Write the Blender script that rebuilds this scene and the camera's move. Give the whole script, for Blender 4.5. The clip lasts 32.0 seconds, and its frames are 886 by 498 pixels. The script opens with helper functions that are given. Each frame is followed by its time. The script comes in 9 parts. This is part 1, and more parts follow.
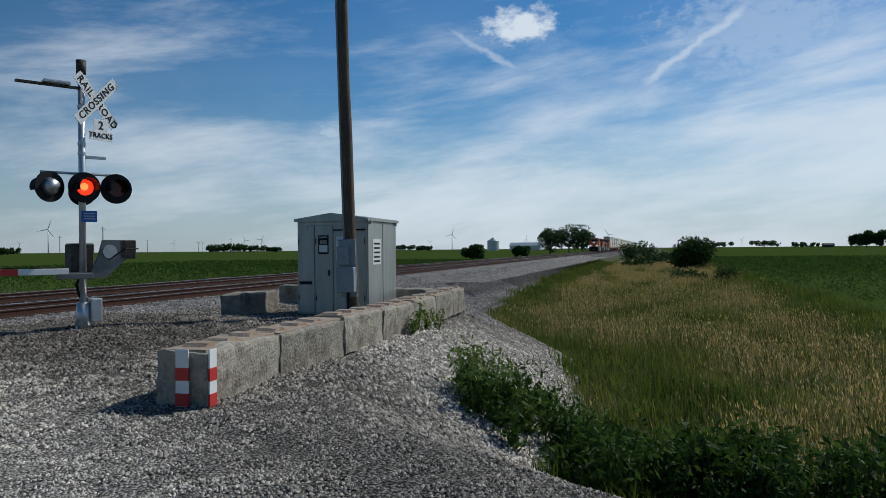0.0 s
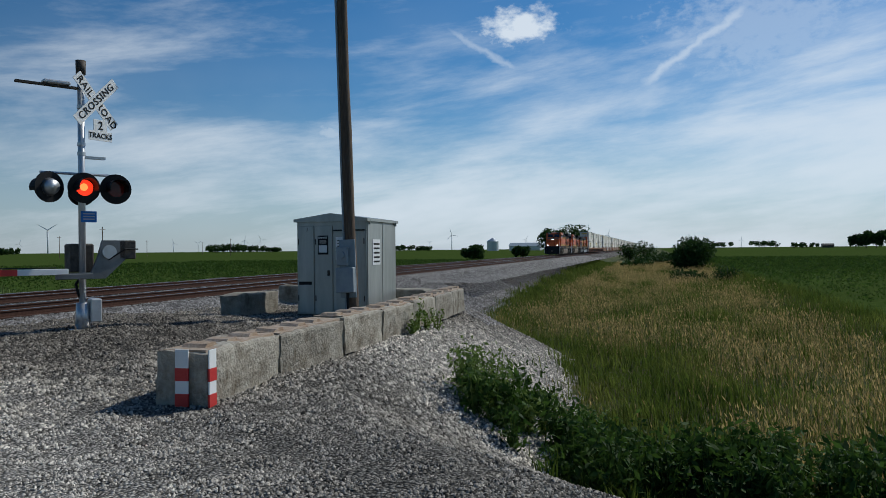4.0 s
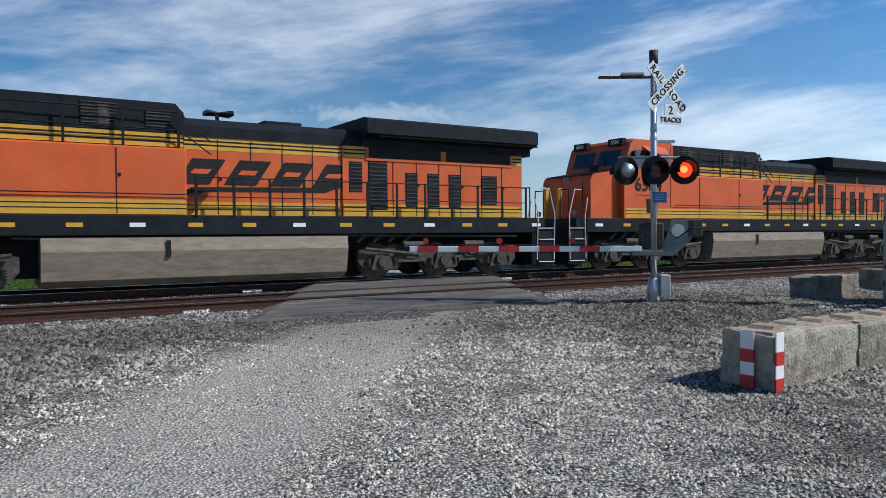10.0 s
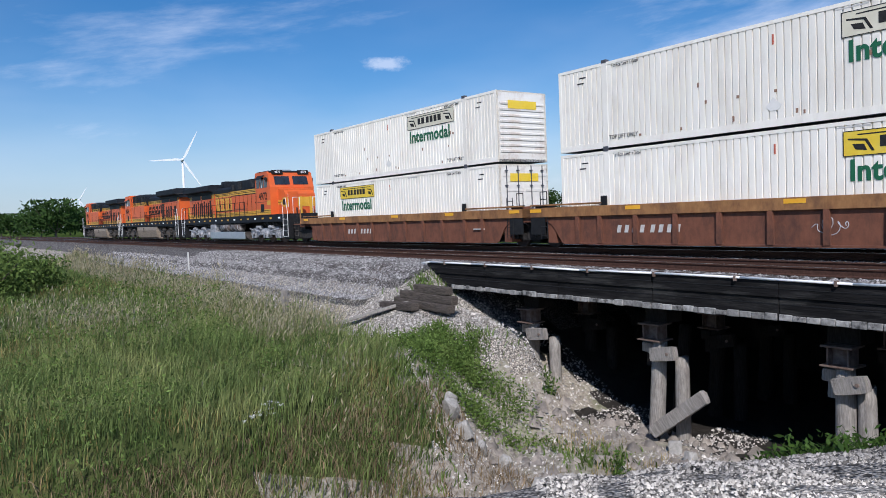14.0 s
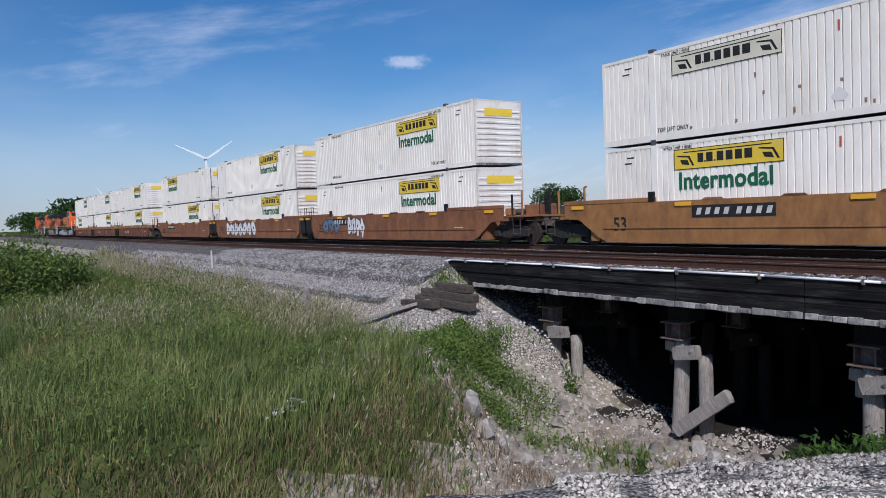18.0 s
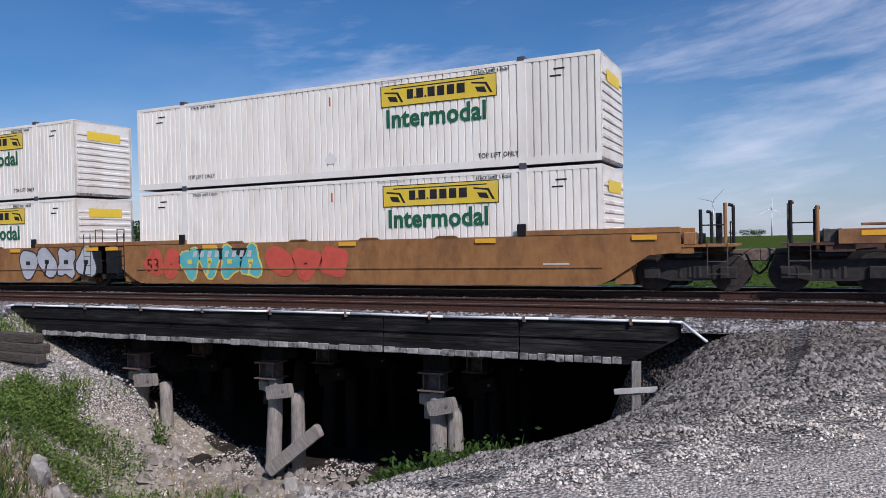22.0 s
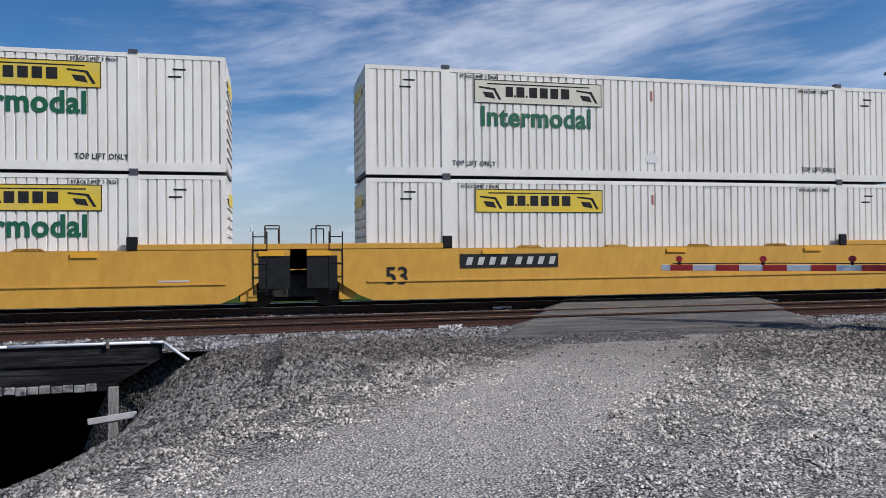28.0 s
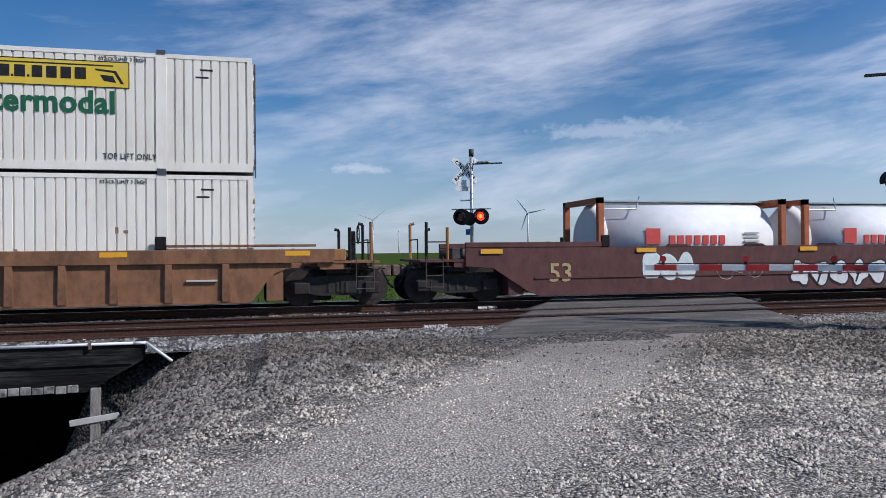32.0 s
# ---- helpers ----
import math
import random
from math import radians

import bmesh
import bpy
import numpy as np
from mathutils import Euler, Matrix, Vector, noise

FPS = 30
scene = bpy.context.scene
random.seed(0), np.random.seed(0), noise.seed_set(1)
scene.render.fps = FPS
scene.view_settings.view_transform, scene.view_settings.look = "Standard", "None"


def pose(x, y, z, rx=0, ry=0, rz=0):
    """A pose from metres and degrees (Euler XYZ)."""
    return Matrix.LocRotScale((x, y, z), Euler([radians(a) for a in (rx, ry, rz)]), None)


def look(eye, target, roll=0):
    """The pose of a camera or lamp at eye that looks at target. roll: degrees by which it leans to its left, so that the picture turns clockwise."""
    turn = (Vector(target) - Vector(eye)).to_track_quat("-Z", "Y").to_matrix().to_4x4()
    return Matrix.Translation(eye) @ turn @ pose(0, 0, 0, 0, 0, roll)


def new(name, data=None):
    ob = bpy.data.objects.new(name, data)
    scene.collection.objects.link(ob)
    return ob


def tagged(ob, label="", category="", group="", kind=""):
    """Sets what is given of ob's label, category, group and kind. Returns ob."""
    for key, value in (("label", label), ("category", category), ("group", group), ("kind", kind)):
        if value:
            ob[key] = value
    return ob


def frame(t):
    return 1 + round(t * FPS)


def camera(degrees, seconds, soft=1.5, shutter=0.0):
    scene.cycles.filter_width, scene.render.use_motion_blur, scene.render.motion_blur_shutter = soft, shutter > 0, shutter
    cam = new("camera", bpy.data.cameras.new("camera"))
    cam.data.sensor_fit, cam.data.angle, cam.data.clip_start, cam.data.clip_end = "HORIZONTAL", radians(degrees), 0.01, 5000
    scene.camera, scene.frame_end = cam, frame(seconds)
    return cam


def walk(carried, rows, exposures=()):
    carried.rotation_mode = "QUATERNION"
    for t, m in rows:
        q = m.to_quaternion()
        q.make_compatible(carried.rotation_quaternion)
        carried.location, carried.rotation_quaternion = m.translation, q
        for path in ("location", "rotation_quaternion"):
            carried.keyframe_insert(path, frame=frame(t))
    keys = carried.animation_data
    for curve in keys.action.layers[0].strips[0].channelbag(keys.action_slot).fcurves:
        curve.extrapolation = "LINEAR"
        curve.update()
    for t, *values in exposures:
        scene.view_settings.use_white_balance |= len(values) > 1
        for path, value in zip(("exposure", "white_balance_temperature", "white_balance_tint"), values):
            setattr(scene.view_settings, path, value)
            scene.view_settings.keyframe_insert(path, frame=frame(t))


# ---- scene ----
cam = camera(61.85, 32.0, 0.75)

EYE = (0.0, 0.0, 1.35)
PATH = [
    (0, pose(*EYE, 90.01, 0.51, -73.99)),
    (0.5, pose(*EYE, 90.03, 0.49, -74.01)),
    (1, pose(*EYE, 89.96, 0.53, -74.03)),
    (1.5, pose(*EYE, 90.05, 0.50, -74.02)),
    (2, pose(*EYE, 90.14, 0.45, -73.99)),
    (2.5, pose(*EYE, 90.03, 0.50, -74.06)),
    (4.5, pose(*EYE, 90.05, 0.53, -73.97)),
    (5.0, pose(*EYE, 90.03, 0.46, -73.45)),
    (5.5, pose(*EYE, 90.04, 0.45, -72.02)),
    (6.0, pose(*EYE, 89.94, 0.42, -70.09)),
    (6.5, pose(*EYE, 89.87, 0.45, -69.15)),
    (7.0, pose(*EYE, 89.83, 0.45, -67.15)),
    (7.5, pose(*EYE, 89.72, 0.41, -64.41)),
    (8.0, pose(*EYE, 89.68, 0.32, -61.43)),
    (8.5, pose(*EYE, 89.60, 0.41, -58.85)),
    (9.0, pose(*EYE, 89.52, 0.42, -52.13)),
    (9.5, pose(*EYE, 89.13, 0.40, -43.83)),
    (10.0, pose(*EYE, 88.71, 0.35, -32.12)),
    (10.5, pose(*EYE, 88.17, 0.28, -17.39)),
    (11.0, pose(*EYE, 87.64, 0.77, 1.22)),
    (11.5, pose(*EYE, 87.28, 1.43, 16.97)),
    (12.0, pose(*EYE, 87.42, 1.67, 32.02)),
    (12.5, pose(*EYE, 87.50, 2.01, 41.13)),
    (13.0, pose(*EYE, 87.53, 2.23, 47.20)),
    (13.5, pose(*EYE, 87.50, 2.14, 52.26)),
    (14.0, pose(*EYE, 87.36, 2.21, 54.53)),
    (14.5, pose(*EYE, 87.36, 2.39, 55.53)),
    (15.0, pose(*EYE, 87.24, 2.44, 56.82)),
    (15.5, pose(*EYE, 87.35, 2.37, 57.23)),
    (17.5, pose(*EYE, 87.36, 2.37, 57.96)),
    (18.0, pose(*EYE, 87.27, 2.33, 56.16)),
    (18.5, pose(*EYE, 87.32, 2.17, 53.74)),
    (19.0, pose(*EYE, 87.49, 2.13, 50.65)),
    (19.5, pose(*EYE, 87.77, 1.94, 47.41)),
    (20.0, pose(*EYE, 88.56, 1.86, 42.80)),
    (20.5, pose(*EYE, 88.61, 1.74, 38.48)),
    (21.0, pose(*EYE, 89.19, 1.57, 34.55)),
    (21.5, pose(*EYE, 89.28, 1.31, 30.11)),
    (22.0, pose(*EYE, 89.46, 1.22, 25.49)),
    (22.5, pose(*EYE, 89.47, 1.16, 22.22)),
    (23.0, pose(*EYE, 89.44, 1.07, 18.91)),
    (23.5, pose(*EYE, 89.62, 0.99, 16.49)),
    (24.0, pose(*EYE, 89.56, 1.04, 15.90)),
    (24.5, pose(*EYE, 89.58, 0.90, 12.63)),
    (25.0, pose(*EYE, 89.65, 0.82, 8.50)),
    (25.5, pose(*EYE, 89.75, 0.69, 5.27)),
    (26.0, pose(*EYE, 89.97, 0.48, 0.78)),
    (26.5, pose(*EYE, 90.08, 0.32, -3.01)),
    (28.5, pose(*EYE, 90.27, 0.57, -14.21)),
    (29.0, pose(*EYE, 90.27, 0.56, -14.25)),
    (29.5, pose(*EYE, 90.21, 0.56, -14.20)),
    (30.0, pose(*EYE, 90.27, 0.57, -14.21)),
    (30.5, pose(*EYE, 90.21, 0.58, -14.16)),
    (31.0, pose(*EYE, 90.17, 0.51, -14.11)),
    (31.5, pose(*EYE, 90.21, 0.57, -14.19)),
    (32.0, pose(*EYE, 90.25, 0.54, -14.21)),
]
walk(cam, PATH, [(0.0, -0.76, 5950, 6), (8.0, -0.70, 5900, 6), (9.4, -0.5, 5850, 7), (10.0, -0.22, 5800, 8), (11.0, 0.08, 5800, 11), (12.0, 0.28, 6400, 15), (13.0, 0.22, 6000, 16), (14.0, -0.05, 5750, 15), (15.0, -0.28, 5750, 15), (18.0, -0.28, 5750, 18), (20.0, -0.26, 5750, 21), (24.0, -0.26, 6000, 20), (26.0, -0.27, 6000, 18), (28.5, -0.32, 5800, 15), (32.0, -0.32, 5800, 15)])

# ---- sky, sun ----
SUN_TO = Vector((0.586, -0.457, 0.669)).normalized()
sun = new("sun", bpy.data.lights.new("sun", "SUN"))
sun.data.energy, sun.data.angle, sun.data.color = 4.8, radians(0.6), (1.0, 0.93, 0.82)
sun.matrix_world = look(SUN_TO * 60, (0, 0, 0))

world = bpy.data.worlds.new("sky_world")
scene.world = world
world.use_nodes = True
wt = world.node_tree
wt.nodes.clear()


def wn(kind, **kw):
    n = wt.nodes.new(kind)
    for k, v in kw.items():
        n.inputs[k].default_value = v
    return n


def wmath(op, a, b=None):
    n = wt.nodes.new("ShaderNodeMath")
    n.operation = op
    for i, v in enumerate((a, b)):
        if v is None:
            continue
        if isinstance(v, (int, float)):
            n.inputs[i].default_value = v
        else:
            wt.links.new(v, n.inputs[i])
    return n.outputs[0]


sky = wt.nodes.new("ShaderNodeTexSky")
sky.sky_type, sky.sun_disc = "NISHITA", False
sky.sun_elevation = math.asin(SUN_TO.z)
sky.sun_rotation = math.atan2(SUN_TO.x, SUN_TO.y)
sky.air_density, sky.dust_density, sky.ozone_density = 1.0, 0.2, 3.0
coord = wt.nodes.new("ShaderNodeTexCoord")
sep = wt.nodes.new("ShaderNodeSeparateXYZ")
wt.links.new(coord.outputs["Generated"], sep.inputs[0])
SX, SY, SZ = sep.outputs
up = wmath("MAXIMUM", SZ, 0.0)
# degrees left of +y, and degrees above the horizon
azim = wmath("MULTIPLY", wmath("ARCTAN2", wmath("MULTIPLY", SX, -1.0), SY), 180 / math.pi)
elev = wmath("MULTIPLY", wmath("ARCSINE", SZ), 180 / math.pi)


def wvec(a, b, c=None):
    n = wt.nodes.new("ShaderNodeCombineXYZ")
    for i, v in enumerate((a, b, c)):
        if v is None:
            continue
        if isinstance(v, (int, float)):
            n.inputs[i].default_value = v
        else:
            wt.links.new(v, n.inputs[i])
    return n.outputs[0]


def wramp(v, lo, hi, to=1.0):
    r = wt.nodes.new("ShaderNodeMapRange")
    r.interpolation_type = "SMOOTHSTEP"
    r.inputs["From Min"].default_value, r.inputs["From Max"].default_value, r.inputs["To Max"].default_value = lo, hi, to
    wt.links.new(v, r.inputs["Value"])
    return r.outputs[0]


def wnoise(vec, scale, detail, rough, distort):
    n = wn("ShaderNodeTexNoise", Scale=scale, Detail=detail, Roughness=rough, Distortion=distort)
    wt.links.new(vec, n.inputs["Vector"])
    return n.outputs["Fac"]


# long streaks that sink towards the sunny side, over a broad patchy veil
tilt = wmath("ADD", wmath("MULTIPLY", elev, 0.135), wmath("MULTIPLY", azim, 0.016))
streak = wnoise(wvec(wmath("MULTIPLY", azim, 0.045), wmath("MULTIPLY", tilt, 1.5)), 1.0, 10, 0.62, 0.2)
veil = wnoise(wvec(wmath("MULTIPLY", azim, 0.022), wmath("MULTIPLY", elev, 0.055), 4.0), 1.0, 5, 0.5, 0.3)
more = wmath("SUBTRACT", wmath("ADD", wramp(azim, 30.0, -15.0, 0.075), wmath("MULTIPLY", wramp(azim, -55.0, -80.0, 0.06), wramp(elev, 17.0, 11.0))), wramp(elev, 8.0, 22.0, 0.05))
dens = wmath("ADD", wmath("ADD", wmath("MULTIPLY", streak, 0.62), wmath("MULTIPLY", veil, 0.38)), more)
sheet = wmath("MULTIPLY", wramp(dens, 0.47, 0.74), 0.78)
low = wmath("MULTIPLY", wramp(elev, 24.0, 2.0), wramp(wnoise(wvec(wmath("MULTIPLY", azim, 0.05), wmath("MULTIPLY", elev, 0.12), 9.0), 1.0, 4, 0.5, 0.2), 0.30, 0.75))
low = wmath("MULTIPLY", low, wmath("ADD", wramp(azim, -45.0, -80.0, 0.08), 0.18))


def puff(az, el, wide, tall, amount=1.0):
    """One small cumulus with a ragged edge."""
    n = wnoise(wvec(wmath("MULTIPLY", azim, 0.9), wmath("MULTIPLY", elev, 1.4), az), 1.0, 6, 0.6, 0.0)
    a = wmath("DIVIDE", wmath("SUBTRACT", azim, az), wide)
    b = wmath("DIVIDE", wmath("SUBTRACT", elev, el), tall)
    r = wmath("SQRT", wmath("ADD", wmath("MULTIPLY", a, a), wmath("MULTIPLY", b, b)))
    return wmath("MULTIPLY", wramp(wmath("ADD", r, wmath("MULTIPLY", wmath("SUBTRACT", n, 0.5), 1.9)), 1.15, 0.2), amount)


def trail(a0, e0, a1, e1, wide, amount):
    """A thin old vapour trail between two directions."""
    da, de = a1 - a0, e1 - e0
    L2 = da * da + de * de
    u = wmath("DIVIDE", wmath("ADD", wmath("MULTIPLY", wmath("SUBTRACT", azim, a0), da), wmath("MULTIPLY", wmath("SUBTRACT", elev, e0), de)), L2)
    w = wmath("DIVIDE", wmath("SUBTRACT", wmath("MULTIPLY", wmath("SUBTRACT", elev, e0), da), wmath("MULTIPLY", wmath("SUBTRACT", azim, a0), de)), math.sqrt(L2))
    n = wnoise(wvec(wmath("MULTIPLY", azim, 0.7), elev, a0), 0.8, 5, 0.6, 0.0)
    band_ = wramp(wmath("ABSOLUTE", wmath("ADD", w, wmath("MULTIPLY", wmath("SUBTRACT", n, 0.5), 1.2))), wide, 0.0)
    return wmath("MULTIPLY", wmath("MULTIPLY", band_, wmath("MULTIPLY", wramp(u, 0.0, 0.25), wramp(u, 1.0, 0.8))), amount)


cover = wmath("MAXIMUM", sheet, low)
for args in ((-80.2, 16.6, 3.4, 1.5, 0.95), (-65.5, 9.0, 1.3, 0.7, 0.5), (58.5, 11.5, 2.0, 0.6, 0.5), (56.0, 6.0, 7.0, 1.3, 0.55), (38.0, 7.5, 3.0, 0.8, 0.6),
             (14.8, 9.3, 3.0, 1.0, 0.55), (15.5, 12.2, 1.5, 0.5, 0.5), (-8.0, 6.5, 3.0, 0.6, 0.5), (-28, 9, 8, 1.0, 0.4), (-98, 15, 9, 5, 0.35)):
    cover = wmath("MAXIMUM", cover, puff(*args))
for args in ((-88.0, 11.2, -97.5, 17.4, 0.7, 0.6), (-74.0, 17.0, -80.5, 13.0, 0.5, 0.4)):
    cover = wmath("MAXIMUM", cover, trail(*args))
cover = wmath("MINIMUM", cover, 0.92)
haze = wt.nodes.new("ShaderNodeMixRGB")
haze.inputs[2].default_value = (5.0, 6.5, 8.0, 1)
wt.links.new(wmath("MULTIPLY", wramp(elev, 10.0, 0.0), wmath("ADD", wramp(azim, -50.0, -85.0, 0.1), 0.60)), haze.inputs[0])
hs = wt.nodes.new("ShaderNodeHueSaturation")
hs.inputs["Saturation"].default_value, hs.inputs["Value"].default_value = 1.34, 1.08
wt.links.new(sky.outputs[0], hs.inputs["Color"])
# the sky is brighter towards the sun
sunny = wmath("ADD", wramp(azim, -25.0, -75.0, 0.30), 1.0)
mixc = wt.nodes.new("ShaderNodeMixRGB")
mixc.inputs[2].default_value = (11.2, 11.5, 11.9, 1)
wt.links.new(cover, mixc.inputs[0])
wt.links.new(hs.outputs[0], haze.inputs[1])
wt.links.new(haze.outputs[0], mixc.inputs[1])
bg = wt.nodes.new("ShaderNodeBackground")
wt.links.new(wmath("MULTIPLY", sunny, 0.085), bg.inputs["Strength"])
wt.links.new(mixc.outputs[0], bg.inputs["Color"])
wout = wt.nodes.new("ShaderNodeOutputWorld")
wt.links.new(bg.outputs[0], wout.inputs[0])
scene.view_settings.exposure = 0.0

# ---- materials ----
MATS = {}


def zone_tone(nt, col, nx, ny, at, full, tone, amount, ragged):
    """Another tone of the same ground where nx * x + ny * y goes from at to full, with a ragged edge; a pair as full makes a band."""
    tc = nt.nodes.new("ShaderNodeTexCoord")
    dp = nt.nodes.new("ShaderNodeVectorMath")
    dp.operation = "DOT_PRODUCT"
    nt.links.new(tc.outputs["Object"], dp.inputs[0])
    dp.inputs[1].default_value = (nx, ny, 0)
    n = nt.nodes.new("ShaderNodeTexNoise")
    n.inputs["Scale"].default_value, n.inputs["Detail"].default_value, n.inputs["Roughness"].default_value = 0.9, 6, 0.65
    nt.links.new(tc.outputs["Object"], n.inputs["Vector"])
    ma = nt.nodes.new("ShaderNodeMath")
    ma.operation = "MULTIPLY_ADD"
    nt.links.new(n.outputs["Fac"], ma.inputs[0])
    ma.inputs[1].default_value = ragged
    nt.links.new(dp.outputs["Value"], ma.inputs[2])
    v = ma.outputs[0]
    off = ragged * 0.5
    if isinstance(full, tuple):
        sb = nt.nodes.new("ShaderNodeMath")
        sb.operation = "SUBTRACT"
        nt.links.new(v, sb.inputs[0])
        sb.inputs[1].default_value = at + off
        ab = nt.nodes.new("ShaderNodeMath")
        ab.operation = "ABSOLUTE"
        nt.links.new(sb.outputs[0], ab.inputs[0])
        v, lo, hi = ab.outputs[0], full[1], full[0]
    else:
        lo, hi = at + off, full + off
    r = nt.nodes.new("ShaderNodeMapRange")
    r.interpolation_type = "SMOOTHSTEP"
    r.inputs["From Min"].default_value, r.inputs["From Max"].default_value, r.inputs["To Max"].default_value = lo, hi, amount
    nt.links.new(v, r.inputs["Value"])
    mx = nt.nodes.new("ShaderNodeMixRGB")
    mx.inputs[2].default_value = (*tone, 1)
    nt.links.new(r.outputs[0], mx.inputs[0])
    nt.links.new(col, mx.inputs[1])
    return mx.outputs[0]


def mat(name, a, b=None, rough=0.8, metal=0.0, scale=6.0, bump=0.0, bump_scale=None, stain=None, stain_scale=0.7,
        stain_amt=0.5, rand=0.0, emit=None, strength=0.0, stretch=None, spec=0.4, thin=0.0, zones=(), pebble=0.0, late=()):
    """A surface with two tones mixed by fine noise, a broad stain tone, relief and a shift per object."""
    if name in MATS:
        return MATS[name]
    m = bpy.data.materials.new(name)
    MATS[name] = m
    m.use_nodes = True
    nt = m.node_tree
    p = nt.nodes["Principled BSDF"]
    p.inputs["Roughness"].default_value, p.inputs["Metallic"].default_value = rough, metal
    p.inputs["Specular IOR Level"].default_value = spec
    b = b or tuple(min(1.0, c * 1.25) for c in a)
    tc = nt.nodes.new("ShaderNodeTexCoord")
    vec = tc.outputs["Object"]
    if stretch:
        mp = nt.nodes.new("ShaderNodeMapping")
        mp.inputs["Scale"].default_value = stretch
        nt.links.new(vec, mp.inputs[0])
        vec = mp.outputs[0]
    n1 = nt.nodes.new("ShaderNodeTexNoise")
    n1.inputs["Scale"].default_value, n1.inputs["Detail"].default_value, n1.inputs["Roughness"].default_value = scale, 6, 0.65
    nt.links.new(vec, n1.inputs["Vector"])
    r1 = nt.nodes.new("ShaderNodeMapRange")
    r1.inputs["From Min"].default_value, r1.inputs["From Max"].default_value = 0.32, 0.68
    nt.links.new(n1.outputs["Fac"], r1.inputs["Value"])
    mx = nt.nodes.new("ShaderNodeMixRGB")
    mx.inputs[1].default_value, mx.inputs[2].default_value = (*a, 1), (*b, 1)
    nt.links.new(r1.outputs[0], mx.inputs[0])
    col = mx.outputs[0]
    if stain:
        n2 = nt.nodes.new("ShaderNodeTexNoise")
        n2.inputs["Scale"].default_value, n2.inputs["Detail"].default_value = stain_scale, 7
        n2.inputs["Roughness"].default_value = 0.7
        nt.links.new(vec, n2.inputs["Vector"])
        r2 = nt.nodes.new("ShaderNodeMapRange")
        r2.interpolation_type = "SMOOTHSTEP"
        r2.inputs["From Min"].default_value, r2.inputs["From Max"].default_value = 0.46, 0.70
        r2.inputs["To Max"].default_value = stain_amt
        nt.links.new(n2.outputs["Fac"], r2.inputs["Value"])
        m2 = nt.nodes.new("ShaderNodeMixRGB")
        m2.inputs[2].default_value = (*stain, 1)
        nt.links.new(r2.outputs[0], m2.inputs[0])
        nt.links.new(col, m2.inputs[1])
        col = m2.outputs[0]
    for zone in zones:
        col = zone_tone(nt, col, *zone)
    if pebble:
        # single stones: each cell has its own tone, the shade in the gaps painted dark
        vo = nt.nodes.new("ShaderNodeTexVoronoi")
        vo.inputs["Scale"].default_value = pebble
        nt.links.new(vec, vo.inputs["Vector"])
        sx = nt.nodes.new("ShaderNodeSeparateColor")
        nt.links.new(vo.outputs["Color"], sx.inputs[0])
        gp = nt.nodes.new("ShaderNodeMapRange")
        gp.inputs["From Min"].default_value, gp.inputs["From Max"].default_value = 0.35, 0.75
        gp.inputs["To Min"].default_value, gp.inputs["To Max"].default_value = 1.0, 0.2
        nt.links.new(vo.outputs["Distance"], gp.inputs["Value"])
        ct = nt.nodes.new("ShaderNodeMapRange")
        ct.inputs["To Min"].default_value, ct.inputs["To Max"].default_value = 0.45, 1.6
        nt.links.new(sx.outputs[0], ct.inputs["Value"])
        pv = nt.nodes.new("ShaderNodeMath")
        pv.operation = "MULTIPLY"
        nt.links.new(gp.outputs[0], pv.inputs[0])
        nt.links.new(ct.outputs[0], pv.inputs[1])
        gm = nt.nodes.new("ShaderNodeHueSaturation")
        nt.links.new(pv.outputs[0], gm.inputs["Value"])
        nt.links.new(col, gm.inputs["Color"])
        col = gm.outputs[0]
    for zone in late:
        col = zone_tone(nt, col, *zone)
    if rand:
        oi = nt.nodes.new("ShaderNodeObjectInfo")
        geo = nt.nodes.new("ShaderNodeNewGeometry")
        ad = nt.nodes.new("ShaderNodeMath")
        ad.operation = "ADD"
        nt.links.new(oi.outputs["Random"], ad.inputs[0])
        nt.links.new(geo.outputs["Random Per Island"], ad.inputs[1])
        fr = nt.nodes.new("ShaderNodeMath")
        fr.operation = "FRACT"
        nt.links.new(ad.outputs[0], fr.inputs[0])
        r3 = nt.nodes.new("ShaderNodeMapRange")
        r3.inputs["To Min"].default_value, r3.inputs["To Max"].default_value = 1 - rand, 1 + rand
        nt.links.new(fr.outputs[0], r3.inputs["Value"])
        hsv = nt.nodes.new("ShaderNodeHueSaturation")
        nt.links.new(r3.outputs[0], hsv.inputs["Value"])
        nt.links.new(col, hsv.inputs["Color"])
        col = hsv.outputs[0]
    nt.links.new(col, p.inputs["Base Color"])
    if thin:
        tl = nt.nodes.new("ShaderNodeBsdfTranslucent")
        nt.links.new(col, tl.inputs["Color"])
        ms = nt.nodes.new("ShaderNodeMixShader")
        ms.inputs[0].default_value = thin
        nt.links.new(p.outputs[0], ms.inputs[1])
        nt.links.new(tl.outputs[0], ms.inputs[2])
        nt.links.new(ms.outputs[0], nt.nodes["Material Output"].inputs["Surface"])
